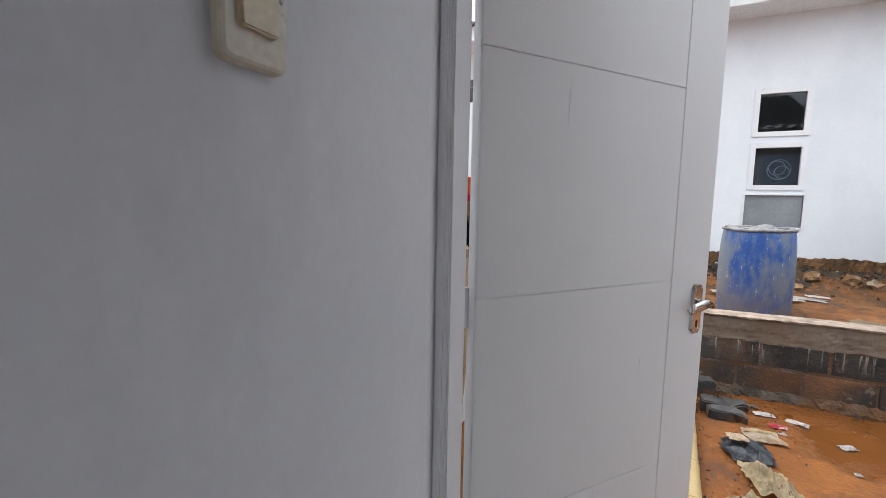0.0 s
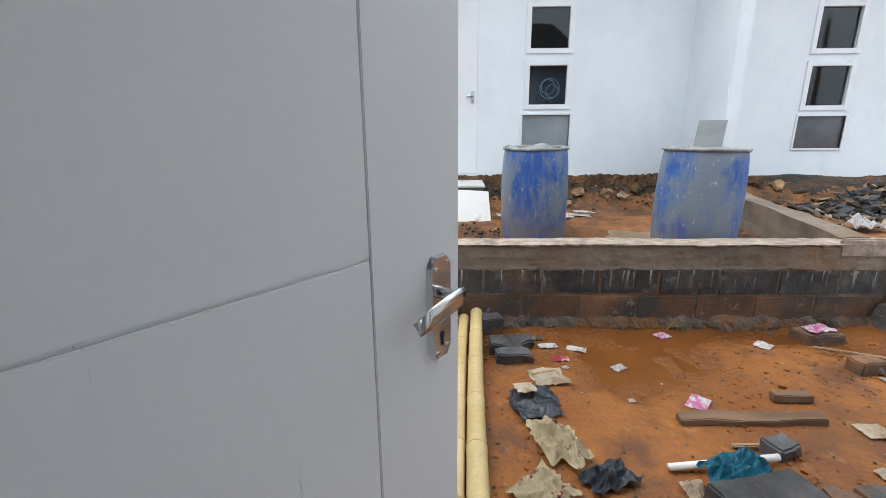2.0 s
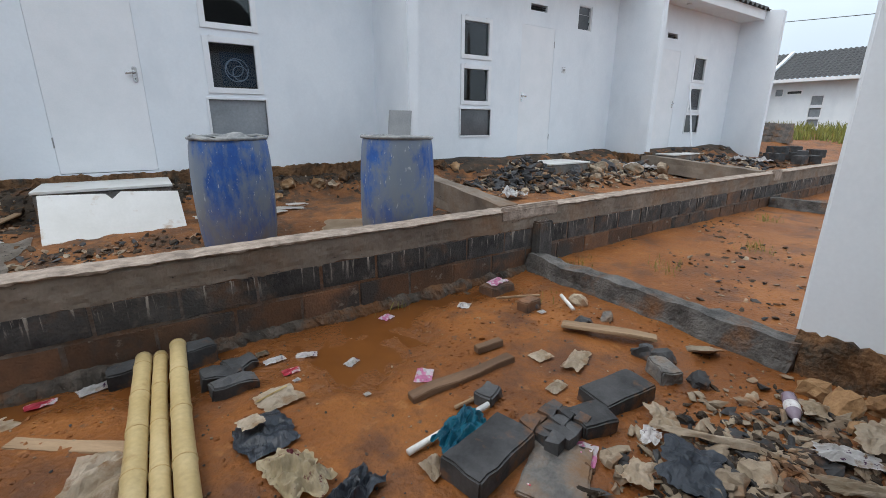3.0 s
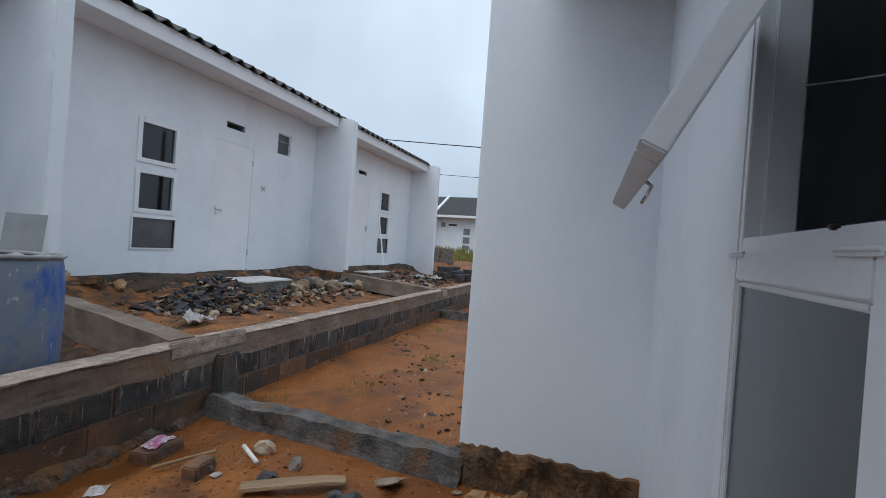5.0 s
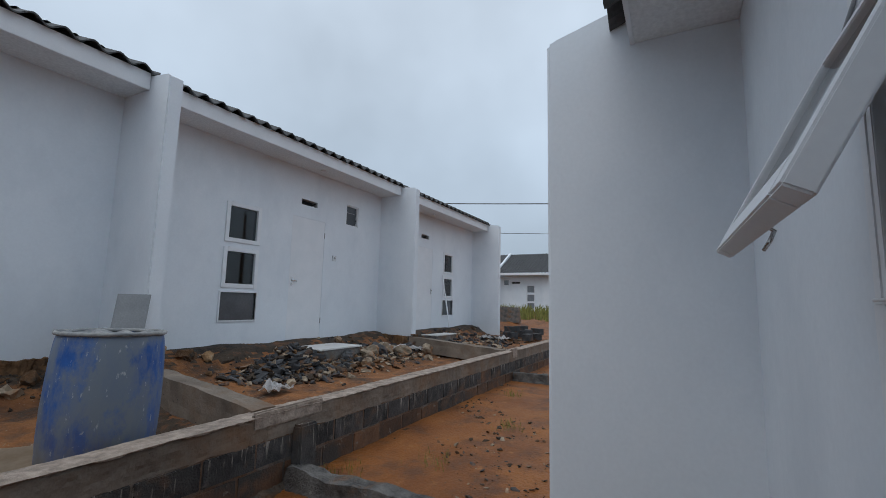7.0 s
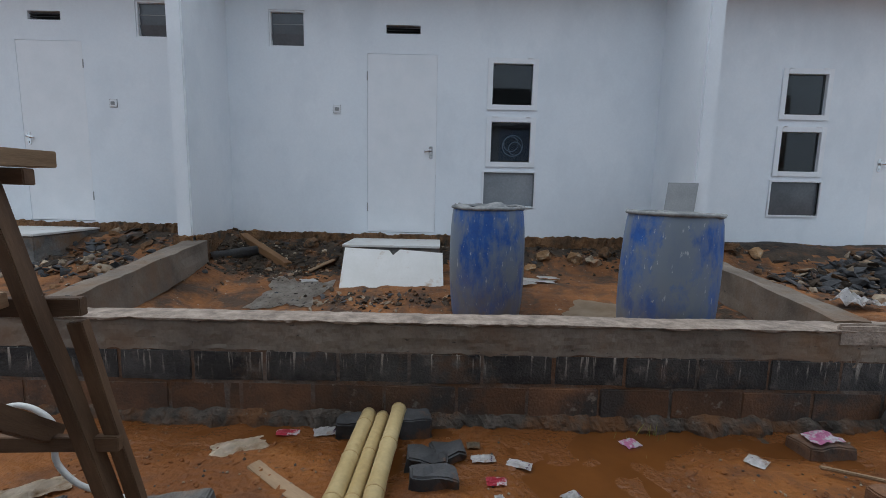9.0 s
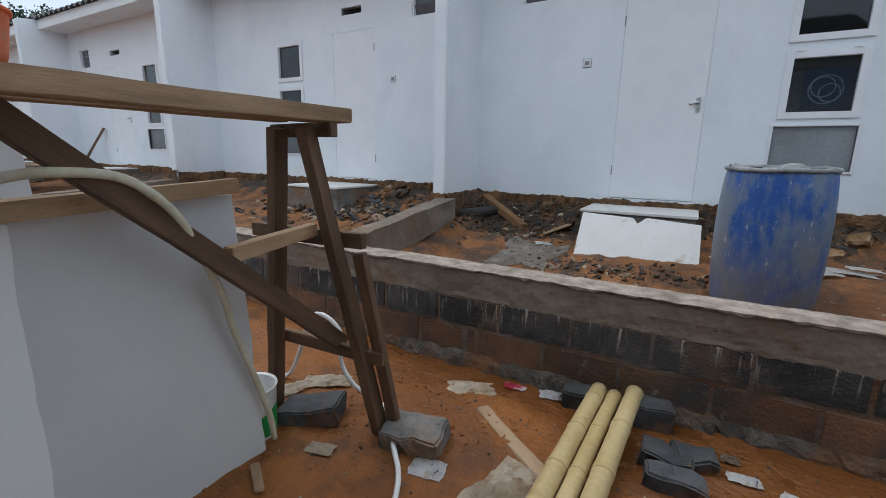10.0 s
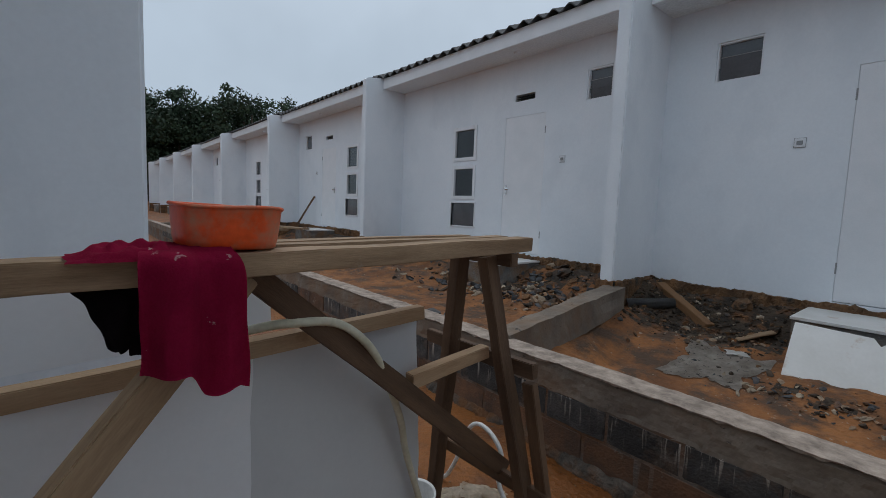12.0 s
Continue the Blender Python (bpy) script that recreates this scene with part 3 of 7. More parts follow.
def handle(parent, m, s=1.0, flip=1):
    """A chrome lever handle on its long plate, at the pose m: x along the door, z up, -y out of it."""
    bm = bmesh.new()
    prof = [(-0.0225, -0.060), (-0.013, -0.074), (0.013, -0.074), (0.0225, -0.060), (0.0225, 0.060), (0.013, 0.074), (-0.013, 0.074), (-0.0225, 0.060)]
    lo = [bm.verts.new((x * s, 0, z * s)) for x, z in prof]
    hi = [bm.verts.new((x * s * 0.86, -0.008 * s, z * s * 0.97)) for x, z in prof]
    bm.faces.new(hi), bm.faces.new(lo[::-1])
    for i in range(8):
        bm.faces.new((lo[i], lo[(i + 1) % 8], hi[(i + 1) % 8], hi[i]))
    bmesh.ops.transform(bm, matrix=m, verts=bm.verts)
    plate = part("handle_plate", bm, CHROME, parent, "chrome handle plate")
    pts = [(0, -0.006, 0.022), (0, -0.026, 0.022), (0.006 * flip, -0.034, 0.022), (-0.002 * flip, -0.038, 0.021), (-0.030 * flip, -0.040, 0.018), (-0.056 * flip, -0.039, 0.014), (-0.080 * flip, -0.037, 0.010)]
    bm = tube([Vector(p) * s for p in pts], [r * s for r in (0.009, 0.008, 0.009, 0.011, 0.0115, 0.0115, 0.010)], 12)
    for v in bm.verts:
        if v.co.y < -0.028 * s:
            v.co.y = -0.038 * s + (v.co.y + 0.038 * s) * 0.4
            v.co.z = 0.016 * s + (v.co.z - 0.016 * s) * 1.25
    bmesh.ops.transform(bm, matrix=m, verts=bm.verts)
    part("lever", bm, CHROME, plate, "chrome lever", True)
    bm = bmesh.new()
    bmesh.ops.create_circle(bm, cap_ends=True, segments=14, radius=0.0055 * s, matrix=pose(0, -0.0085 * s, -0.038 * s, 90))
    box(bm, (-0.0025 * s, -0.0088 * s, -0.054 * s), (0.0025 * s, -0.0082 * s, -0.038 * s))
    bmesh.ops.transform(bm, matrix=m, verts=bm.verts)
    part("keyhole", bm, DARKM, plate, "dark keyhole")
    for sx, sz in ((-0.012, 0.056), (0.012, 0.062), (0.012, -0.058), (-0.010, -0.064)):
        bm = lathe([(0.0001, 0.0022), (0.003, 0.002), (0.0042, 0.0)], 10)
        bmesh.ops.transform(bm, matrix=m @ pose(sx * s, -0.0075 * s, sz * s, 90) @ Matrix.Scale(s, 4), verts=bm.verts)
        part("screw", bm, CHROME, plate)


def window(parent, x0, x1, z0, z1, y, sash, sticker=False, pane=GLASS):
    """One light of a stacked window: casing, sash and pane."""
    win = new("window")
    win.parent = parent
    bm = bmesh.new()
    w = 0.06 if sash else 0.022
    ring_frame(bm, x0 - w, x1 + w, z0 - w, z1 + w, y - 0.018, y + 0.06, w)
    fr = part("window_frame", bm, FRAMEP, win)
    if sash:
        for t in (0.12, 0.78):
            bm = bmesh.new()
            xa = x0 - w + (x1 - x0 + 2 * w) * t
            box(bm, (xa, y - 0.026, z1 + w - 0.004), (xa + 0.055, y - 0.014, z1 + w + 0.008), 0.002)
            part("hinge", bm, FRAMEP, fr)
    bm = bmesh.new()
    box(bm, (x0 - 0.004, y + 0.022, z0 - 0.004), (x1 + 0.004, y + 0.027, z1 + 0.004))
    p = part("pane", bm, pane, win)
    p.visible_shadow = False
    if sticker:
        bm = bmesh.new()
        box(bm, (x0 + 0.1, y + 0.034, z0 + 0.02), (x1 - 0.005, y + 0.037, z1 - 0.08))
        edge_bm = bmesh.new()
        box(edge_bm, (x0 + 0.002, y + 0.034, z0 + 0.002), (x0 + 0.097, y + 0.036, z1 - 0.10))
        part("paper_strip", edge_bm, GREYPANE, win, "grey paper strip behind the pane")
        st = part("printed_sheet", bm, NAVY, win, "navy printed sheet behind the pane")
        bm = bmesh.new()
        cx, cz = x0 + 0.26, z0 + 0.19
        for dx, dz, r in ((-0.02, 0.02, 0.085), (0.03, -0.03, 0.075), (0.0, 0.0, 0.12)):
            c = [(cx + dx + r * math.cos(a / 16 * math.pi), y + 0.032, cz + dz + r * math.sin(a / 16 * math.pi)) for a in range(33)]
            t = tube(c, 0.007, 6, False)
            me = bpy.data.meshes.new("t")
            t.to_mesh(me)
            t.free()
            bm.from_mesh(me)
        part("ring_print", bm, PALEB, st, "pale blue interlaced rings")


def louvre_window(parent, x0, x1, z0, z1, y):
    """A small high window with three overlapping glass blades."""
    win = new("window")
    win.parent = parent
    bm = bmesh.new()
    ring_frame(bm, x0 - 0.022, x1 + 0.022, z0 - 0.022, z1 + 0.022, y - 0.018, y + 0.06, 0.022)
    part("window_frame", bm, FRAMEP, win)
    n = 3
    for k in range(n):
        zc = z0 + (z1 - z0) * (k + 0.5) / n
        bm = bmesh.new()
        box(bm, (x0 - 0.003, -0.003, -(z1 - z0) / n / 2 - 0.012), (x1 + 0.003, 0.003, (z1 - z0) / n / 2 + 0.012), 0.001, pose(0, y + 0.026, zc, 14 - 5 * k))
        # opaque blades, with the dim room put into their dark colour
        part("glass_blade", bm, DARKPANE, win)
        bm = bmesh.new()
        box(bm, (x0 - 0.003, y + 0.012, zc - (z1 - z0) / n / 2 - 0.006), (x1 + 0.003, y + 0.020, zc - (z1 - z0) / n / 2 + 0.002))
        part("blade_clip", bm, PVC, win)


def house(x0, x1, zf, kind, last=False, sticker=False, tiles=True, dx=0.0, tweak=(0.0, 0.0, 0.0)):
    """One unit of the terrace between the party walls centred at x0 and x1, floor at zf."""
    h = thing("terrace_house", "white rendered terrace house with white door and stacked windows", "house", "terrace houses")
    o = x0
    if kind == "A":
        small, bell, door, vent, wc, wa = (0.56, 0.97), 1.325, (1.675, 2.48), (1.89, 2.28), (3.05, 3.645), (3.12, 3.578)
    else:
        small, bell, door, vent, wc, wa = (3.845, 4.20), 3.56, (2.53, 3.285), (2.70, 3.07), (1.33, 1.915), (1.385, 1.85)
    small, bell = (small[0] + tweak[0], small[1] + tweak[0]), bell + tweak[1]
    small, door, vent, wc, wa = [(a + o + dx, b + o + dx) for a, b in (small, door, vent, wc, wa)]
    bell += o + dx
    zb0 = zf + 1.38 + tweak[2]
    za, zb, zc = (zf + 1.51, zf + 1.965), (zf + 0.86, zf + 1.315), (zf + 0.345, zf + 0.735)
    zs, zv = (zf + 2.095, zf + 2.495), (zf + 2.265, zf + 2.36)
    base = -0.1
    bm = bmesh.new()
    holes = [(*door, zf, zf + 2.045), (*small, *zs), (*vent, *zv), (wa[0] - 0.05, wa[1] + 0.05, za[0] - 0.05, za[1] + 0.05), (wa[0] - 0.05, wa[1] + 0.05, zb[0] - 0.05, zb[1] + 0.05), (*wc, *zc)]
    panel_wall(bm, x0 + 0.075, x1 - 0.075, base, zf + SOFFIT + 0.2, F, F + 0.12, holes)
    part("wall", bm, WHITE, h)
    part("party_wall", party_wall(x0 - 0.075, x0 + 0.075, zf, base), WHITE, h)
    if last:
        part("party_wall", party_wall(x1 - 0.075, x1 + 0.075, zf, base), WHITE, h)
    # unseen shell added behind the windows, coloured dark so the rooms stay dim
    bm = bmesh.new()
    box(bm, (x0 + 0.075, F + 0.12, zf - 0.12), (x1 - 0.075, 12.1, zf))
    part("floor_slab", bm, ROOMDARK, h)
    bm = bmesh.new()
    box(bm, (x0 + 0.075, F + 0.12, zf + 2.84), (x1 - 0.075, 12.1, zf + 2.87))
    part("room_ceiling", bm, ROOMDARK, h)
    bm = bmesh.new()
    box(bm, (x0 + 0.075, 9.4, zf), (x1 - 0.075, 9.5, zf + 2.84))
    part("room_partition", bm, ROOMDARK, h)
    # eaves
    bm = bmesh.new()
    box(bm, (x0 + 0.078, 5.81, zf + SOFFIT), (x1 - 0.078, F - 0.001, zf + SOFFIT + 0.012))
    part("soffit", bm, CEIL, h)
    bm = bmesh.new()
    box(bm, (x0 + 0.078, 5.785, zf + SOFFIT - 0.012), (x1 - 0.078, 5.81, zf + SOFFIT + 0.185), 0.004)
    part("fascia", bm, FRAMEP, h)
    roof = part("roof", roof_sheet(x0 - 0.02, x1 + 0.02, 6.0, 9.3, zf + EAVE + 0.02 + 0.40 * 0.25, 0.40), TILE_R, h, "dark tiled roof")
    part("roof_back", roof_sheet(x0 - 0.02, x1 + 0.02, 12.5, 9.2, zf + EAVE + 0.02 + 0.40 * 0.05, 0.40), TILE_R, h)
    nt = int((x1 - x0) / 0.225) if tiles else 0
    for i in range(nt):
        t = new("roof_tile", TILE_MESH)
        t.parent = roof
        t.location = (x0 + 0.01 + (x1 - x0 - 0.02) / nt * i, 5.79, zf + EAVE - 0.0)
    if not tiles:
        part("eave_course", roof_sheet(x0, x1, 5.73, 6.1, zf + EAVE, 0.40), TILE_R, roof)
    # door
    bm = bmesh.new()
    d = new("door")
    d.parent = h
    box(bm, (door[0] + 0.0015, F + 0.003, zf + 0.006), (door[1] - 0.0015, F + 0.045, zf + 2.0435), 0.002)
    part("door_leaf", bm, FRAMEP, d)
    hx = door[1] - 0.06 if kind == "A" else door[0] + 0.06
    handle(d, pose(hx, F + 0.003, zf + 0.95), 1.0, 1 if kind == "A" else -1)
    ex = door[0] if kind == "A" else door[1]
    for hz in (0.25, 1.75):
        bm = bmesh.new()
        box(bm, (ex - 0.006, F - 0.006, zf + hz), (ex + 0.006, F + 0.006, zf + hz + 0.1), 0.002)
        part("hinge", bm, PVC, d)
    # windows and vent
    window(h, *wa, *za, F, True)
    window(h, *wa, *zb, F, True, sticker)
    # opaque low pane: reflection grey on one house, room darkness on the rest
    window(h, *wc, *zc, F, False, False, GREYPANE if sticker else DARKPANE)
    louvre_window(h, small[0] + 0.02, small[1] - 0.02, zs[0] + 0.02, zs[1] - 0.02, F + 0.03)
    bm = bmesh.new()
    for k in range(3):
        box(bm, (vent[0], F + 0.03, zv[0] + 0.012 + k * 0.028), (vent[1], F + 0.075, zv[0] + 0.018 + k * 0.028))
    part("vent_louvre", bm, DARKM, h)
    bm = bmesh.new()
    box(bm, (bell - 0.042, F - 0.014, zb0), (bell + 0.042, F - 0.001, zb0 + 0.084), 0.006)
    box_ob = part("socket_plate", bm, FRAMEP, h)
    bm = bmesh.new()
    # thin grey ring draws the shadow line round the plate
    ring_frame(bm, bell - 0.0455, bell + 0.0455, zb0 - 0.0035, zb0 + 0.0875, F - 0.006, F - 0.001, 0.003, 0.0008)
    part("socket_shadow_ring", bm, RIMG, box_ob)
    bm = bmesh.new()
    box(bm, (bell - 0.024, F - 0.02, zb0 + 0.022), (bell + 0.024, F - 0.014, zb0 + 0.06), 0.003)
    part("socket_insert", bm, PVC, box_ob)
    bm = lathe([(0.045, -0.03), (0.05, 0.0)], 16)
    bmesh.ops.transform(bm, matrix=pose((door[0] + door[1]) / 2, 6.05, zf + SOFFIT), verts=bm.verts)
    part("lamp_holder", bm, FRAMEP, h)
    # foot of the walls
    part("foundation", soil_band(x0 + 0.08, x1 - 0.08, F, 0.25, zf - 0.015, x0, depth=0.09), SOIL, h)
    part("foundation", soil_band(x0 - 0.1, x0 + 0.1, 5.42, 0.2, zf + 0.02, x0 + 3, depth=0.06), SOIL, h)
    part("foundation", soil_band(5.42, 6.28, x0 - 0.075, 0.2, zf + 0.0, x0 + 5, "y", depth=0.06), SOIL, h)
    bm = soil_band(5.42, 6.28, -(x0 + 0.075), 0.2, zf + 0.0, x0 + 7, "y", depth=0.06)
    for v in bm.verts:
        v.co.x = -v.co.x
    part("foundation", bm, SOIL, h)
    # step
    bm = bmesh.new()
    sy = 5.62 if kind == "A" else 5.42
    box(bm, (door[0] - 0.14, sy, 0.3), (door[1] + 0.06, F - 0.03, zf - 0.095), 0.01)
    for v in bm.verts:
        v.co += noise.noise_vector(v.co * 3) * 0.012
    part("step_base", bm, CONC, h)
    bm = bmesh.new()
    box(bm, (door[0] - 0.15, sy - 0.02, zf - 0.094), (door[1] + 0.07, F - 0.02, zf - 0.07), 0.003)
    part("step_tile", bm, WTILE, h, "pale tiled step top")
    return h


FINS = [-38.9, -33.6, -28.4, -23.2, -17.95, -12.68, -7.28, -2.125, 3.005, 8.02, 12.80]
FLOORS = [1.12, 1.09, 1.06, 1.03, 1.0, 0.96, 0.92, 0.855, 0.815, 0.80]
for i in range(10):
    house(FINS[i], FINS[i + 1], FLOORS[i], "BA"[i % 2], last=i == 9, sticker=i == 7, tiles=5 <= i, dx=0.3 if i == 6 else (-0.25 if i == 9 else 0.0), tweak=(0.07, 0.04, -0.055) if i == 6 else (0.0, 0.0, 0.0))

# ---- own house: floor, walls, ceiling, eaves ----
Y0, Y1, ZF = 0.305, 0.405, 0.13
OS, OE = 2.82, 2.97
DX0, DX1, DZ1 = -0.458, 0.465, ZF + 2.09
WX0, WX1 = 0.915, 1.545


def own_house():
    bm = bmesh.new()
    box(bm, (-2.05, -4.0, ZF - 0.14), (2.88, Y1 + 0.02, ZF))
    tagged(part("floor", bm, WTILE), "pale tiled floor inside the house", "floor", kind="structure")
    bm = bmesh.new()
    panel_wall(bm, -2.12, 2.96, -0.1, ZF + OS + 0.2, Y0, Y1, [(DX0, DX1, ZF, DZ1), (WX0, WX1, ZF + 0.30, ZF + 2.06)])
    tagged(part("wall_front", bm, WHITE), "white rendered front wall with door and window openings", "wall", kind="structure")
    for nm, lo, hi, mt, lb in (("wall_partition", (-0.54, -4.0, ZF), (-0.44, Y0 - 0.001, ZF + 2.76), INNER, "painted grey-white partition wall beside the door"),
                               # unseen, added to stop door light from reaching the window room
                               ("wall_light_block", (0.62, -4.0, ZF), (0.72, Y0 - 0.001, ZF + 2.76), INNER, "unseen partition added to keep hall light out of the window room"),
                               
                               # unseen, added so that the room behind the window stays dark
                               ("wall_dark_room_end", (0.73, -2.6, ZF), (2.88, -2.5, ZF + 2.76), ROOMDARK, "unseen dark wall added to close off the window room")):
        bm = bmesh.new()
        box(bm, lo, hi)
        tagged(part(nm, bm, mt), lb, "wall", kind="structure")
    bm = bmesh.new()
    # the opening is added, out of view, to brighten hall and door leaf
    panel_wall(bm, -2.05, 2.88, -0.1, ZF + 2.76, -4.1, -4.0, [(-0.43, 0.61, ZF, ZF + 2.6)])
    tagged(part("wall_back", bm, INNER), "unseen back wall of the hall with an opening added for light", "wall", kind="structure")
    bm = bmesh.new()
    box(bm, (-2.05, -4.0, ZF + 2.765), (2.88, Y0 - 0.001, ZF + 2.79))
    tagged(part("ceiling", bm, CEIL), "plain white ceiling of the house", "ceiling", kind="structure")
    for nm, xa, xb, yf in (("wall_fin_right", 2.96, 3.11, 1.395), ("wall_fin_left", -2.27, -2.12, 1.415)):
        bm = bmesh.new()
        prof = [(yf, 0.30), (yf, ZF + 2.935), (yf - 0.06, ZF + 2.96), (yf - 0.36, ZF + 3.04), (0.4, ZF + 3.15), (-4.1, ZF + 3.15), (-4.1, 0.30)]
        vs = [[bm.verts.new((x, y, z)) for y, z in prof] for x in (xa, xb)]
        n = len(prof)
        bm.faces.new(vs[0]), bm.faces.new(vs[1][::-1])
        for i in range(n):
            bm.faces.new((vs[0][i], vs[1][i], vs[1][(i + 1) % n], vs[0][(i + 1) % n]))
        es = [e for e in bm.edges if all(v.co.y > yf - 0.06 for v in e.verts) and abs(e.verts[0].co.z - e.verts[1].co.z) > 1]
        bmesh.ops.bevel(bm, geom=es, offset=0.02, segments=3, affect="EDGES")
        tagged(part(nm, bm, WHITE), "white rendered fin wall between two houses", "wall", kind="structure")
        bm = bmesh.new()
        box(bm, (xa + 0.02, -4.0, -0.15), (xb - 0.02, yf - 0.03, 0.302))
        tagged(part("wall_fin_foot", bm, SOIL), "earth-stained footing under the fin wall", "wall", kind="structure")
    # rough feet
    b1 = soil_band(0.40, 1.375, 2.98, -0.15, 0.315, 2.2, "y", depth=0.09)
    tagged(part("trim_fin_foot", b1, SOIL), "broken earth and mortar edge under the fin wall", "footing", kind="structure")
    b2 = soil_band(-2.95, -0.45, -0.40, -0.15, 0.15, 4.2, depth=0.05)
    for v in b2.verts:
        v.co.x, v.co.y = -v.co.x, -v.co.y
    tagged(part("trim_wall_foot", b2, SOIL), "broken earth edge under the front wall", "footing", kind="structure")
    b3 = soil_band(0.46, 2.1, -0.40, -0.15, 0.27, 6.2, depth=0.06)
    for v in b3.verts:
        v.co.x, v.co.y = -v.co.x, -v.co.y
    tagged(part("trim_wall_foot", b3, SOIL), "broken earth edge under the front wall", "footing", kind="structure")
    # eaves
    bm = bmesh.new()
    box(bm, (-2.118, Y1 + 0.002, ZF + OS), (2.958, 0.895, ZF + OS + 0.012))
    box(bm, (0.4, Y1 + 0.006, ZF + OS - 0.004), (0.404, 0.893, ZF + OS))
    tagged(part("ceiling_soffit", bm, CEIL), "white soffit boards under the eave", "soffit", kind="structure")
    bm = bmesh.new()
    box(bm, (-2.118, 0.895, ZF + OS - 0.01), (2.958, 0.92, ZF + OS + 0.15), 0.004)
    tagged(part("trim_fascia", bm, FRAMEP), "white painted fascia board", "fascia", kind="structure")
    roof = roof_sheet(-2.3, 3.12, 0.68, -2.9, ZF + OE + 0.17, 0.40)
    roof = tagged(part("roof", roof, TILE_R), "dark tiled roof of the house", "roof", kind="structure")
    for i in range(24):
        t = new("roof_tile", TILE_MESH)
        t.parent = roof
        t.matrix_world = pose(3.12 - 0.2255 * i, 0.955, ZF + OE - 0.012, 0, 0, 180)


own_house()


def own_door():
    """The outward opening front door with its jamb."""
    bm = bmesh.new()
    for lo, hi in (((DX0, 0.306, ZF), (DX0 + 0.012, 0.456, DZ1 - 0.035)), ((DX0 + 0.012, 0.349, ZF), (DX0 + 0.034, 0.358, DZ1 - 0.035)), ((DX0 + 0.012, 0.364, ZF), (DX0 + 0.038, 0.445, DZ1 - 0.035)), ((DX1 - 0.035, 0.296, ZF), (DX1, 0.43, DZ1 - 0.035)), ((DX0, 0.306, DZ1 - 0.035), (DX1, 0.43, DZ1))):
        box(bm, lo, hi, 0.004)
    for lo, hi in (((DX1 - 0.047, 0.30, ZF), (DX1 - 0.035, 0.375, DZ1 - 0.035)),):
        box(bm, lo, hi, 0.003)
    tagged(part("door_frame_1", bm, FRAMEP), "white painted timber door frame", "door frame", kind="structure")
    d = tagged(new("door_1"), "open white panel door with chrome lever handle", "door", kind="structure")
    d.matrix_world = pose(-0.400, 0.453, ZF + 0.008, 0, 0, 53.5)
    # leaf with routed grooves on the inner face, which looks to -y
    W, H, T = 0.808, 2.04, 0.036
    bm = bmesh.new()
    X0 = 0.0
    box(bm, (X0, 0.004, 0), (W, T, H), 0.002)
    xg, zg = 0.644, (0.55, 1.089, 1.609)
    def slab(x0, x1, z0, z1):
        g = 0.0017
        box(bm, (x0 + (0.0010 if x0 == xg else 0), 0, z0 + (g if z0 > 0 else 0)), (x1 - (0.0010 if x1 < W else 0), 0.006, z1 - (g if z1 < H else 0)), 0.0012)
    zz = (0,) + zg + (H,)
    for a, b in zip(zz, zz[1:]):
        slab(X0, xg, a, b)
    slab(xg, W, 0, H)
    part("door_leaf", bm, DOORP, d)
    handle(d, pose(0.760, 0.0, 0.996), 1.0, 1)
    handle(d, pose(0.760, T, 0.996, 0, 0, 180), 1.0, -1)
    bm = bmesh.new()
    box(bm, (W - 0.0005, 0.008, 0.93), (W + 0.002, T - 0.006, 1.10), 0.0005)
    part("lock_plate", bm, CHROME, d)
    for hz in (0.22, 1.02, 1.80):
        bm = tube([(-0.004, 0.034, hz), (-0.004, 0.034, hz + 0.09)], 0.006, 10)
        part("hinge", bm, FRAMEP, d)


own_door()


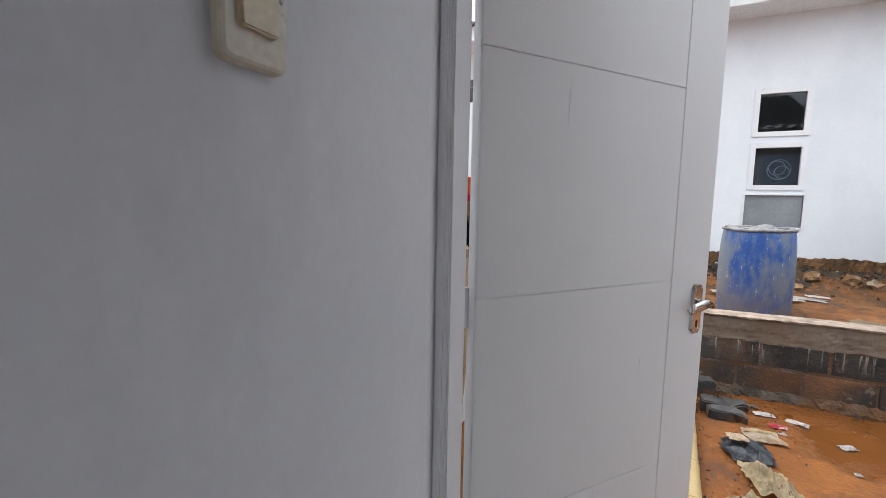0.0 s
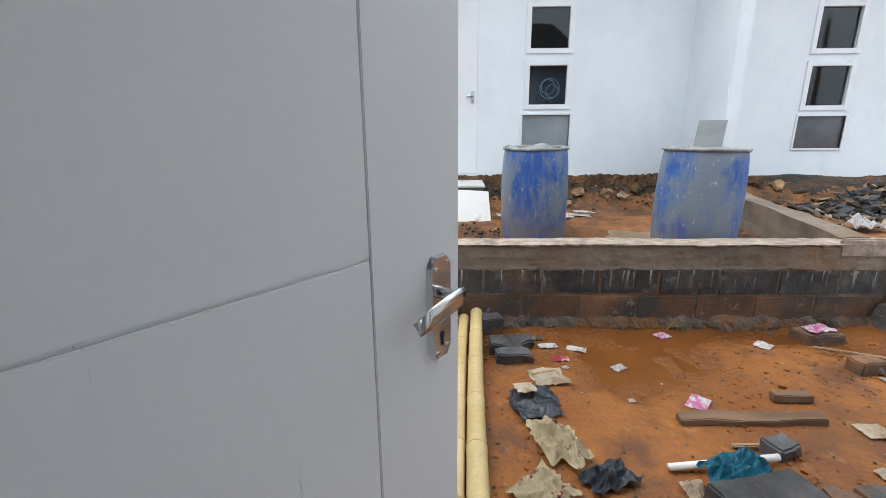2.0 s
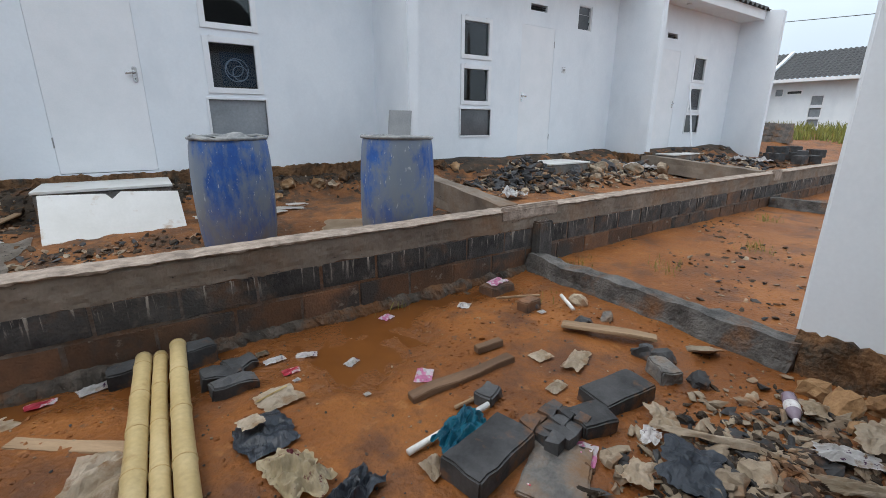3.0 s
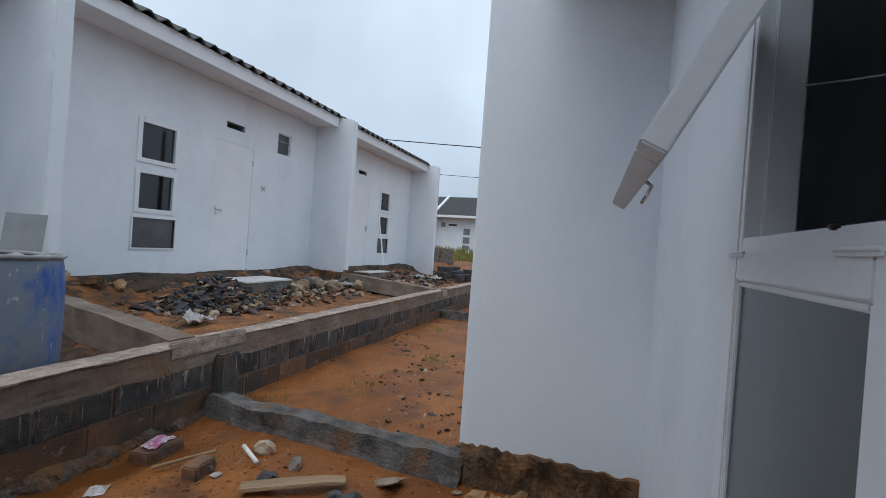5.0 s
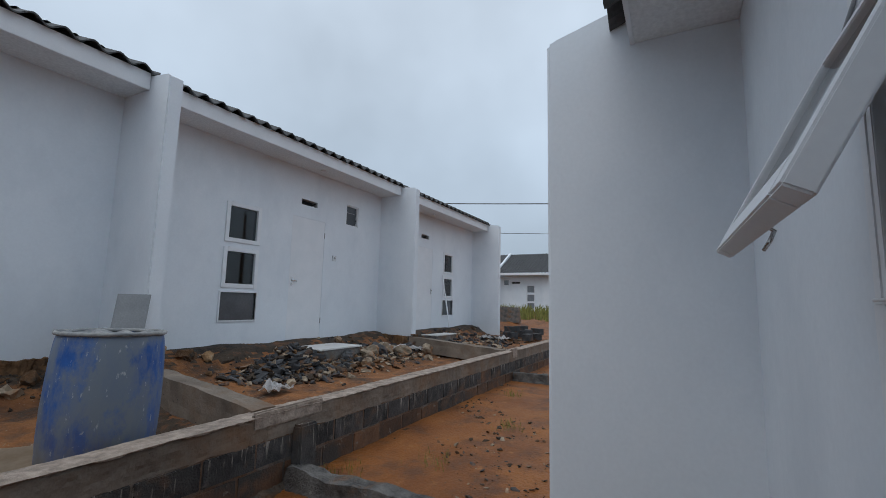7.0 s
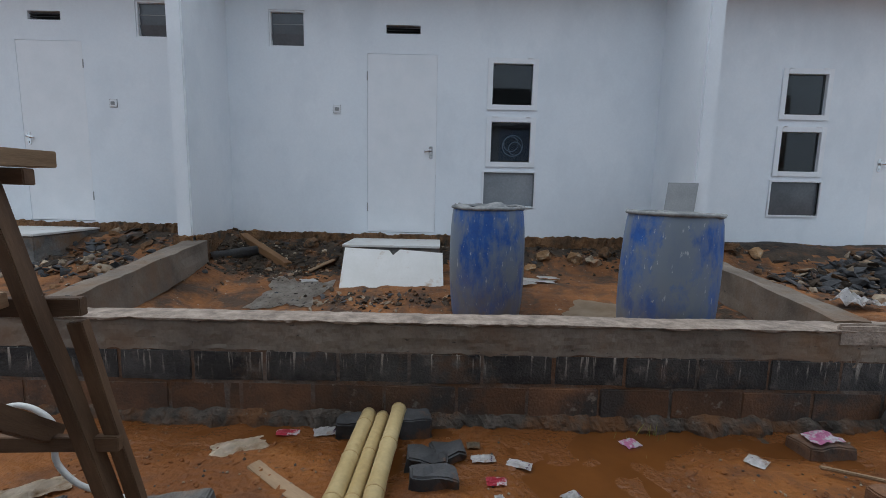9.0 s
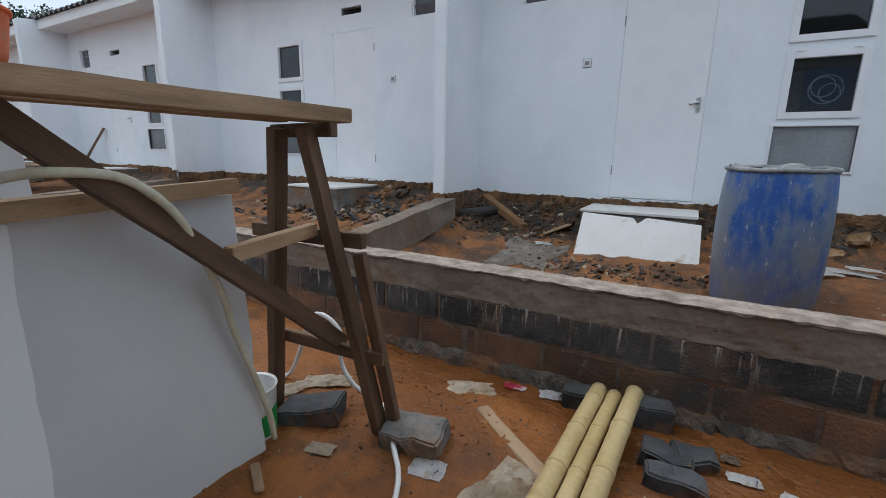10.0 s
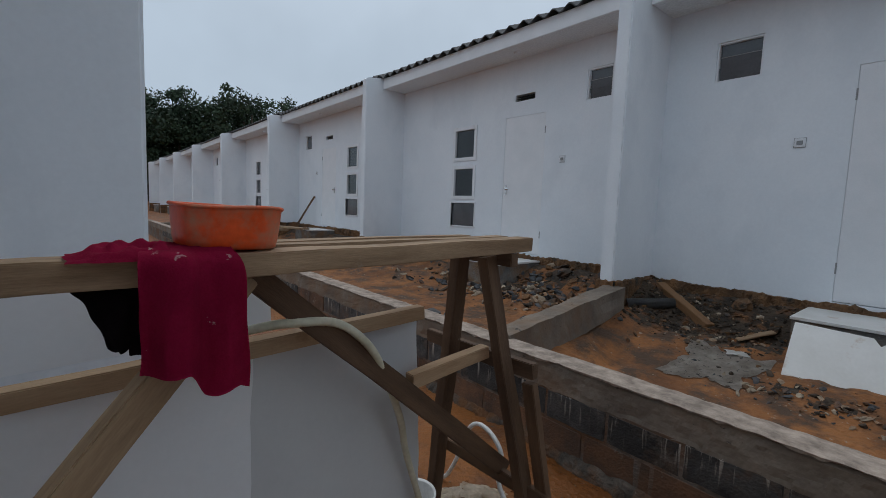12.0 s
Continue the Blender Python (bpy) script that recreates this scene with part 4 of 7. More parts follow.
def own_window():
    """The stacked window beside the door: open top sash, closed middle sash, fixed low pane."""
    w = tagged(new("window_1"), "white framed stacked window with its top sash propped open", "window", kind="structure")
    z0, z1, za, zb = ZF + 0.30, ZF + 2.06, ZF + 0.76, ZF + 1.376
    bm = bmesh.new()
    f = 0.035
    ring_frame(bm, WX0, WX1, z0, z1, Y0 + 0.018, Y1 + 0.006, f)
    box(bm, (WX1 - 0.058, Y0 + 0.018, z0 + f), (WX1 - f - 0.001, Y1 + 0.004, z1 - f), 0.002)
    for zz in (za, zb):
        box(bm, (WX0 + f, Y0 + 0.018, zz - 0.014), (WX1 - 0.06, Y1 + 0.005, zz + 0.027), 0.003)
    part("window_frame", bm, FRAMEP, w)
    bm = bmesh.new()
    for xa, xb in ((WX0 + f, WX0 + f + 0.010), (WX1 - 0.068, WX1 - 0.058)):
        box(bm, (xa, Y0 + 0.019, zb + 0.027), (xb, Y0 + 0.077, z1 - f), 0.003)
    part("stop_bead", bm, FRAMEP, w)
    # closed middle sash, standing proud of the frame
    s = new("sash")
    s.parent = w
    bm = bmesh.new()
    ring_frame(bm, WX0 + 0.016, WX1 - 0.053, za + 0.004, zb - 0.002, Y1 + 0.008, Y1 + 0.024, 0.055)
    part("sash_frame", bm, FRAMEP, s)
    bm = bmesh.new()
    ring_frame(bm, WX0 + 0.071, WX1 - 0.108, za + 0.059, zb - 0.057, Y1 + 0.008, Y1 + 0.020, 0.011, 0.002)
    part("glazing_bead", bm, FRAMEP, s)
    bm = bmesh.new()
    box(bm, (WX0 + 0.070, Y1 + 0.011, za + 0.058), (WX1 - 0.107, Y1 + 0.015, zb - 0.056))
    part("pane", bm, GLASS, s).visible_shadow = False
    for xa in (WX0 + 0.10, WX1 - 0.11):
        bm = tube([(xa - 0.045, Y1 + 0.026, zb - 0.004), (xa + 0.045, Y1 + 0.026, zb - 0.004)], 0.003, 10)
        box(bm, (xa - 0.045, Y1 + 0.0245, zb - 0.012), (xa + 0.045, Y1 + 0.0265, zb - 0.006), 0.0006)
        part("hinge", bm, FRAMEP, s)
    # low fixed pane
    bm = bmesh.new()
    box(bm, (WX0 + f, Y0 + 0.05, z0 + f), (WX1 - f, Y0 + 0.055, za - 0.02))
    part("pane", bm, GLASS, w).visible_shadow = False
    # open top sash, hinged at its head
    s = new("sash")
    s.parent = w
    L = 0.440
    m = pose(WX0 + 0.03, Y1 + 0.010, 1.972, 27.9, 0, 1.4) @ pose(-WX0 - 0.03, 0, 0)
    bm = bmesh.new()
    ring_frame(bm, WX0 + 0.03, WX1 - 0.03, -L, 0, 0.0, 0.031, 0.055)
    bmesh.ops.transform(bm, matrix=m, verts=bm.verts)
    part("sash_frame", bm, FRAMEP, s)
    bm = bmesh.new()
    box(bm, (WX0 + 0.08, 0.013, -L + 0.052), (WX1 - 0.08, 0.018, -0.052))
    bmesh.ops.transform(bm, matrix=m, verts=bm.verts)
    part("pane", bm, GLASS, s).visible_shadow = False
    bm = tube([m @ Vector((1.22, -0.002, -L + 0.02)), m @ Vector((1.22, -0.012, -L + 0.018)), m @ Vector((1.225, -0.014, -L + 0.002)), m @ Vector((1.235, -0.014, -L - 0.010))], 0.0032, 8)
    part("latch", bm, CHROME, s, "chrome latch")
    bm = bmesh.new()
    box(bm, (1.107, Y1 - 0.004, zb + 0.022), (1.118, Y1 + 0.012, zb + 0.030), 0.002)
    part("latch_stud", bm, DARKM, w)
    for xx in (WX0 + 0.04, WX1 - 0.04):
        bm = tube([(xx, Y1 - 0.01, 2.13), m @ Vector((xx, 0.012, -0.03))], 0.004, 8)
        part("friction_stay", bm, PVC, s)
    # loose cables at the opening
    c = smooth_line([(0.958, 0.488, 1.800), (0.957, 0.492, 1.822), (0.966, 0.486, 1.832), (0.972, 0.476, 1.826), (0.966, 0.47, 1.815), (0.962, 0.44, 1.8095), (0.958, 0.415, 1.8065), (0.950, 0.37, 1.796), (0.966, 0.325, 1.785)], 6)
    tagged(part("cable", tube(c, 0.0021, 8), PVCW, None, "", True), "white cable tied at the open window", "cable")
    c = smooth_line([(1.51, 0.33, 1.845), (1.35, 0.33, 1.794), (1.2, 0.33, 1.748), (1.108, 0.33, 1.721), (0.965, 0.33, 1.685)], 5)
    tagged(part("cable", tube(c, 0.0018, 6), PVC, None, "", True), "thin wire stretched across the open window", "cable")


own_window()


def light_switch():
    s = thing("light_switch", "ivory plastic light switch on the partition wall", "switch")
    x = -0.44
    y0, y1, z0, z1 = -0.119, -0.039, 1.560, 1.685
    bm = bmesh.new()
    rings = []
    for dx, inset in ((0.0, 0.0), (0.008, 0.0), (0.0115, 0.0015), (0.013, 0.005)):
        r = 0.011 - inset * 0.5
        corners = ((y1 - inset - r, z1 - inset - r, 0), (y0 + inset + r, z1 - inset - r, 90), (y0 + inset + r, z0 + inset + r, 180), (y1 - inset - r, z0 + inset + r, 270))
        rings.append([bm.verts.new((x + dx, cy + r * math.cos(radians(a + 22.5 * k)), cz + r * math.sin(radians(a + 22.5 * k)))) for cy, cz, a in corners for k in range(5)])
    for a, b in zip(rings, rings[1:]):
        for k in range(20):
            bm.faces.new((a[k], a[(k + 1) % 20], b[(k + 1) % 20], b[k]))
    bm.faces.new(rings[-1])
    part("plate", bm, SWITCHP, s)
    bm = bmesh.new()
    box(bm, (x + 0.008, y0 + 0.018, z0 + 0.032), (x + 0.0165, y1 - 0.018, z1 - 0.03), 0.002)
    for v in bm.verts:
        if v.co.z < z0 + 0.05 and v.co.x > x + 0.012:
            v.co.x += 0.004
    part("rocker", bm, ROCKER, s)
    for yy in (y0 + 0.009, y1 - 0.009):
        bm = lathe([(0.0001, 0.002), (0.0025, 0.0016), (0.0035, 0)], 10)
        bmesh.ops.transform(bm, matrix=pose(x + 0.0115, yy, (z0 + z1) / 2 + 0.01, 0, 90), verts=bm.verts)
        part("screw", bm, RIMG, s)


light_switch()


# ---- block wall and concrete beams ----
def rough_beam(name, p, q, w, h, mtl, label, amp=0.02, flare=0.0, seed=0, parent=None):
    """A cast beam with uneven faces between p and q (points on its top line)."""
    bm = bmesh.new()
    p, q = Vector(p), Vector(q)
    ln = (q - p).length
    d = (q - p).normalized()
    side = Vector((d.y, -d.x, 0)).normalized()
    n, cols = max(6, int(ln / 0.07)), [(-1, 1.0), (-1, 0.66), (-1, 0.33), (-1, 0.0), (-0.5, 0.0), (0.0, 0.0), (0.5, 0.0), (1, 0.0), (1, 0.33), (1, 0.66), (1, 1.0)]
    g = []
    for i in range(n + 1):
        c = p + d * ln * i / n
        row = []
        for s, dn in cols:
            o = noise.noise_vector(Vector((c.x * 4 + s * 3 + seed, c.y * 4 + dn * 5, dn * 3))) * amp + noise.noise_vector(Vector((c.x * 14 + s, c.y * 14, dn * 9 + seed))) * amp * 0.5
            row.append(bm.verts.new(c + side * s * (w / 2 + flare * dn * dn) - Vector((0, 0, h * dn)) + o))
        g.append(row)
    for a, b in zip(g, g[1:]):
        for k in range(len(cols) - 1):
            bm.faces.new((a[k], b[k], b[k + 1], a[k + 1]))
    bm.faces.new(g[0]), bm.faces.new(g[-1][::-1])
    ob = part(name, bm, mtl, parent)
    return ob if parent else tagged(ob, label, "beam", kind="structure")


def block_wall():
    w = tagged(new("wall_boundary"), "low boundary wall of dark concrete blocks with mortar coping", "wall", kind="structure")
    bm = bmesh.new()
    box(bm, (-40, 3.3775, -0.1), (13.5, 3.52, 0.47))
    part("mortar_core", bm, MORTAR, w)
    part("footing", rough_ledge(), FOOT, w)
    part("coping", coping_bm(), COPING, w)
    part("coping_crust", crust_bm(), COPTOP, w)
    bm = bmesh.new()
    box(bm, (3.0, 3.30, -0.05), (3.19, 3.41, 0.52), 0.015)
    for v in bm.verts:
        v.co += noise.noise_vector(v.co * 6) * 0.012
    part("pier", bm, BLOCKD, w)
    bm = bmesh.new()
    box(bm, (2.62, 3.365, 0.555), (3.30, 3.40, 0.675), 0.012)
    bmesh.ops.subdivide_edges(bm, edges=bm.edges[:], cuts=3, use_grid_fill=True)
    for v in bm.verts:
        v.co += noise.noise_vector(v.co * 7) * 0.012
    part("mortar_patch", bm, COPTOP, w, "pale fresh mortar patch")
    bm = bmesh.new()
    box(bm, (8.05, 3.36, 0.52), (8.32, 3.41, 0.68), 0.012)
    part("mortar_patch", bm, COPTOP, w)
    return w


def rough_ledge():
    bm = bmesh.new()
    n = 1500
    g = []
    for i in range(n + 1):
        x = -16 + 29.5 * i / n
        k = 0.45 + 0.8 * noise.noise(Vector((x * 2.7, 0, 1))) + 0.8 * noise.noise(Vector((x * 7, 2, 1))) + 0.4 * noise.noise(Vector((x * 19, 2, 6)))
        k = max(0.12, k)
        pts = [(3.41, 0.120 + 0.025 * k), (3.378 - 0.015 * k, 0.112 + 0.025 * k), (3.36 - 0.035 * k, 0.09 + 0.02 * k), (3.35 - 0.05 * k, 0.065 + 0.012 * k), (3.345 - 0.055 * k, 0.03), (3.34 - 0.06 * k, -0.1)]
        g.append([bm.verts.new((x, y + 0.022 * noise.noise(Vector((x * 20, z * 20, 3))) + 0.014 * noise.noise(Vector((x * 47, z * 40, 3))), z + 0.012 * noise.noise(Vector((x * 13, z * 9, 5))))) for y, z in pts])
    for a, b in zip(g, g[1:]):
        for k in range(5):
            bm.faces.new((a[k], b[k], b[k + 1], a[k + 1]))
    return bm


def coping_bm():
    """The rough cast course on top of the blocks, with a ragged lower lip and runs of mortar."""
    bm = bmesh.new()
    xs = list(np.arange(-26, -3.5, 0.06)) + list(np.arange(-3.5, 6, 0.014)) + list(np.arange(6, 13.5, 0.05))
    g = []
    for x in xs:
        x = float(x)
        f = 0.016 * noise.noise(Vector((x * 2.2, 5, 0))) + 0.007 * noise.noise(Vector((x * 12, 5, 0)))
        b = 0.018 * noise.noise(Vector((x * 4.5, 9, 0))) + 0.012 * noise.noise(Vector((x * 16, 9, 0)))
        run = max(0.0, noise.noise(Vector((x * 21, 3, 0))) - 0.25) * max(0.0, noise.noise(Vector((x * 2.1, 7, 1))) + 0.15)
        b -= 0.30 * run
        t = 0.010 * noise.noise(Vector((x * 1.5, 2, 0)))
        pts = [(3.41, 0.462 + b), (3.375 + f * 0.5, 0.464 + b)]
        for k in range(1, 8):
            z = 0.466 + b * (1 - k / 4 if k < 4 else 0) + 0.021 * k
            pts.append((3.378 + f * (1 - k / 9) + 0.008 * noise.noise(Vector((x * 9, z * 17, 2))) + 0.005 * noise.noise(Vector((x * 27, z * 31, 2))), z))
        pts += [(3.388 + f * 0.7, 0.634 + t), (3.46, 0.638 + t), (3.54, 0.634 + t), (3.545, 0.45)]
        g.append([bm.verts.new((x, y, z)) for y, z in pts])
    for a, b in zip(g, g[1:]):
        for k in range(len(a) - 1):
            bm.faces.new((a[k], b[k], b[k + 1], a[k + 1]))
    return bm


def crust_bm():
    """Uneven pale mortar laid over the coping's top."""
    bm = bmesh.new()
    n = 2400
    g = []
    for i in range(n + 1):
        x = -20 + 33 * i / n
        lip = 0.014 * noise.noise(Vector((x * 6, 15, 0))) + 0.010 * noise.noise(Vector((x * 22, 15, 0)))
        up = 0.647 + 0.010 * noise.noise(Vector((x * 1.5, 2, 0))) + 0.005 * noise.noise(Vector((x * 15, 3, 0)))
        pts = [(3.379, 0.628 + lip), (3.366 + lip * 0.6, 0.634 + lip), (3.364 + lip * 0.6, up - 0.006), (3.392, up), (3.46, up + 0.004 * noise.noise(Vector((x * 9, 8, 0)))), (3.548, up - 0.004), (3.55, 0.62)]
        g.append([bm.verts.new((x, y, z)) for y, z in pts])
    for a, b in zip(g, g[1:]):
        for k in range(len(a) - 1):
            bm.faces.new((a[k], b[k], b[k + 1], a[k + 1]))
    return bm


WALLB = block_wall()
for cx, sk in ((2.90, 0.08), (-1.94, -0.09), (8.0, 0.0), (-7.28, 0.0), (-12.7, 0.0), (-18.0, 0.0)):
    up = 0.03 if cx < 0 else 0.0
    rough_beam("beam_cross", (cx - sk, 3.5, 0.665), (cx + sk, 5.46, 0.79 + up), 0.19, 0.26, COPING, "raw grey concrete beam between two raised lots", 0.014, 0.02, cx)
rough_beam("beam_low", (2.965, 1.36, 0.245), (2.985, 3.36, 0.235), 0.13, 0.32, CONCW, "low raw concrete beam at the edge of the muddy lot", 0.030, 0.12, 3.3)
rough_beam("beam_low", (8.1, 1.36, 0.30), (8.1, 3.36, 0.28), 0.14, 0.35, CONCW, "low raw concrete beam beside the next lot", 0.016, 0.08, 5.3)


# ---- barrels ----
def barrel(x, y, seed, turn):
    z = gh(x, y) - 0.01
    b = thing("blue_barrel", "blue plastic drum smeared with grey cement, standing on clay", "barrel", "water drums")
    m = pose(x, y, z, 1.0, -0.8, turn) @ Matrix.Diagonal((1, 1, 1.036, 1))
    prof = [(0.0001, 0.004), (0.255, 0.0), (0.272, 0.012), (0.283, 0.06), (0.294, 0.16), (0.302, 0.30), (0.305, 0.45), (0.302, 0.60), (0.296, 0.72), (0.287, 0.82), (0.280, 0.855), (0.276, 0.872)]
    bm = lathe(prof, 48, 0.012, seed)
    bmesh.ops.transform(bm, matrix=m, verts=bm.verts)
    part("body", bm, BLUE, b, "", True)
    ring = [((0.284 + 0.004 * noise.noise(Vector((i, seed, 0)))) * math.cos(i / 20 * math.pi), 0.284 * math.sin(i / 20 * math.pi), 0.876 + 0.010 * noise.noise(Vector((i * 0.5, seed, 4)))) for i in range(41)]
    bm = tube(ring, 0.0125, 8, False)
    bmesh.ops.transform(bm, matrix=m, verts=bm.verts)
    part("rim", bm, RIMG, b, "cement-crusted rim", True)
    bm = bmesh.new()
    n, k = 28, 5
    rows = []
    for j in range(k + 1):
        r = 0.272 * (1 - j / k)
        rows.append([bm.verts.new((r * math.cos(2 * math.pi * i / n), r * math.sin(2 * math.pi * i / n), 0.872 + 0.07 * (1 - j / k) * noise.noise(Vector((math.cos(2 * math.pi * i / n) * 2, math.sin(2 * math.pi * i / n) * 2, seed))) + 0.02 * noise.noise(Vector((i * 0.7, j, seed))) - 0.03 * j / k)) for i in range(n)])
    for a, c in zip(rows, rows[1:]):
        for i in range(n):
            bm.faces.new((a[i], a[(i + 1) % n], c[(i + 1) % n], c[i]))
    bmesh.ops.transform(bm, matrix=m, verts=bm.verts)
    part("crust", bm, RIMG, b, "dried cement film under the rim")


barrel(0.815, 4.62, 1.0, 20)
barrel(1.94, 3.93, 4.0, 140)


# ---- trestle scaffold ----
def plank_table():
    t = thing("trestle_scaffold", "rough timber trestle scaffold with plank deck standing on clay", "scaffold")
    def tim(name, p, q, w, h, mt=WOOD, seed=0):
        return beam_part(name, p, q, w, h, 0.003, 0.006, seed, mt, t)
    # deck: three planks lying side by side
    tim("plank", (-0.735, 0.60, 1.398), (-0.845, 2.50, 1.4265), 0.075, 0.053, WOOD, 1)
    tim("plank", (-0.90, 1.30, 1.414), (-0.97, 2.50, 1.424), 0.07, 0.045, WOOD, 2)
    tim("plank", (-1.03, 1.45, 1.414), (-1.08, 2.40, 1.422), 0.07, 0.045, WOOD, 3)
    for dy, n in ((2.35, 0), (0.78, 10)):
        sg = 1 if n == 0 else -1
        tim("leg", (-0.725, dy + 0.19 * sg, gh(-0.725, dy + 0.19 * sg) - 0.02), (-0.905, dy + 0.0, 1.375), 0.05, 0.06, WOODD, 4 + n)
        tim("leg", (-1.285, dy + 0.09 * sg, gh(-1.285, dy + 0.09 * sg) - 0.02), (-1.05, dy + 0.0, 1.375), 0.055, 0.06, WOODD, 5 + n)
        tim("crossbar", (-0.81, dy + 0.05 * sg, 1.368), (-1.13, dy + 0.05 * sg, 1.368), 0.04, 0.05, WOODD, 6 + n)
        tim("strut", (-0.675, dy + 0.15 * sg, 0.455), (-1.24, dy + 0.12 * sg, 0.455), 0.03, 0.055, WOODD, 7 + n)
        tim("strut", (-0.74, dy + 0.12 * sg, 0.955), (-1.36, dy + 0.10 * sg, 0.945), 0.035, 0.06, WOODD, 8 + n)
    tim("leg_splice", (-0.66, 2.555, 0.13), (-0.765, 2.47, 0.90), 0.055, 0.035, WOODD, 21)
    tim("brace", (-0.915, 2.52, 0.465), (-0.88, 1.475, 1.385), 0.04, 0.066, WOODD, 22)
    tim("brace", (-0.58, 0.70, 0.56), (-0.78, 1.45, 1.385), 0.04, 0.066, WOOD, 23)
    tim("cleat", (-0.925, 2.02, 0.955), (-0.945, 2.41, 0.985), 0.045, 0.05, WOODP, 24)
    return t


plank_table()


def leaning_boards():
    def board(y0, y1, x_off, mt, lb, seed, top, slant=0.0):
        bm = bmesh.new()
        box(bm, (0, y0, 0), (0.012, y1, 1.0), 0.002)
        for i in range(1, 16):
            bmesh.ops.bisect_plane(bm, geom=bm.verts[:] + bm.edges[:] + bm.faces[:], plane_co=(0, y0, i / 16), plane_no=(0, 0, 1))
        z0 = 0.065
        for v in bm.verts:
            k = v.co.z
            if v.co.y < y0 + 0.01 or v.co.y > y1 - 0.01:
                v.co.y += 0.007 * noise.noise(Vector((seed, k * 9, v.co.y))) + 0.004 * noise.noise(Vector((seed, k * 31, v.co.y))) - (slant * k if v.co.y > y1 - 0.01 else 0.0)
            v.co.x += -1.075 + 0.035 * k + x_off + 0.008 * math.sin(k * 3 + seed)
            v.co.z = z0 + k * (top - z0)
        tagged(part("plasterboard", bm, mt), lb, "board", "leaning boards")
    board(1.51, 2.20, 0.0, GYPG, "grey-faced plasterboard sheet leaning under the scaffold", 1.0, 1.14, 0.075)
    board(0.55, 1.535, 0.016, GYPS, "white plasterboard sheet leaning under the scaffold", 2.0, 1.11)
    tagged(beam_part("timber_batten", (-0.993, 0.955, 1.118), (-0.993, 2.115, 1.172), 0.046, 0.048, 0.003, 0.008, 31, WOODP), "pale timber batten nailed along the boards' top", "batten")
    # fallen boards standing behind
    tagged(beam_part("plasterboard", (-1.22, 0.5, 1.19), (-1.22, 1.65, 1.24), 0.012, 0.22, 0.002, 0.0, 31, GYPS), "white plasterboard offcut standing behind the batten", "board", "leaning boards")


leaning_boards()


def orange_tub():
    t = thing("orange_tub", "orange plastic tub with cement stains on the scaffold planks", "tub")
    n = 48
    bm = bmesh.new()
    rows = []
    for r, z in ((0.0001, 0.004), (0.088, 0.0), (0.098, 0.005), (0.101, 0.02), (0.104, 0.05), (0.107, 0.088), (0.109, 0.092), (0.107, 0.096), (0.103, 0.088), (0.099, 0.05), (0.094, 0.012), (0.0001, 0.01)):
        row = []
        for i in range(n):
            a = 2 * math.pi * i / n
            wav = (0.0025 * math.sin(2 * a + 0.6) + 0.0015 * math.sin(3 * a)) * (z / 0.09)
            ca, sa = math.cos(a), math.sin(a)
            k = 1 / (abs(ca) ** 3.2 + abs(sa) ** 3.2) ** (1 / 3.2)
            row.append(bm.verts.new((r * k * ca * 0.95, r * k * sa * 1.02, z + wav)))
        rows.append(row)
    for a, b in zip(rows, rows[1:]):
        for i in range(n):
            bm.faces.new((a[i], a[(i + 1) % n], b[(i + 1) % n], b[i]))
    bmesh.ops.transform(bm, matrix=pose(-0.855, 1.428, 1.4425, -2.5, 0, 6), verts=bm.verts)
    part("body", bm, ORANGE, t, "", True)
    ring = []
    for i in range(49):
        a = 2 * math.pi * i / 48
        ca, sa = math.cos(a), math.sin(a)
        k = 1 / (abs(ca) ** 3.2 + abs(sa) ** 3.2) ** (1 / 3.2)
        ring.append((0.108 * k * ca * 0.95, 0.108 * k * sa * 1.02, 0.092 + 0.0025 * math.sin(2 * a + 0.6) + 0.0015 * math.sin(3 * a)))
    bm = tube(ring, 0.0042, 8, False)
    bmesh.ops.transform(bm, matrix=pose(-0.855, 1.428, 1.4425, -2.5, 0, 6), verts=bm.verts)
    part("rim", bm, ORANGE, t, "rolled orange rim", True)


orange_tub()


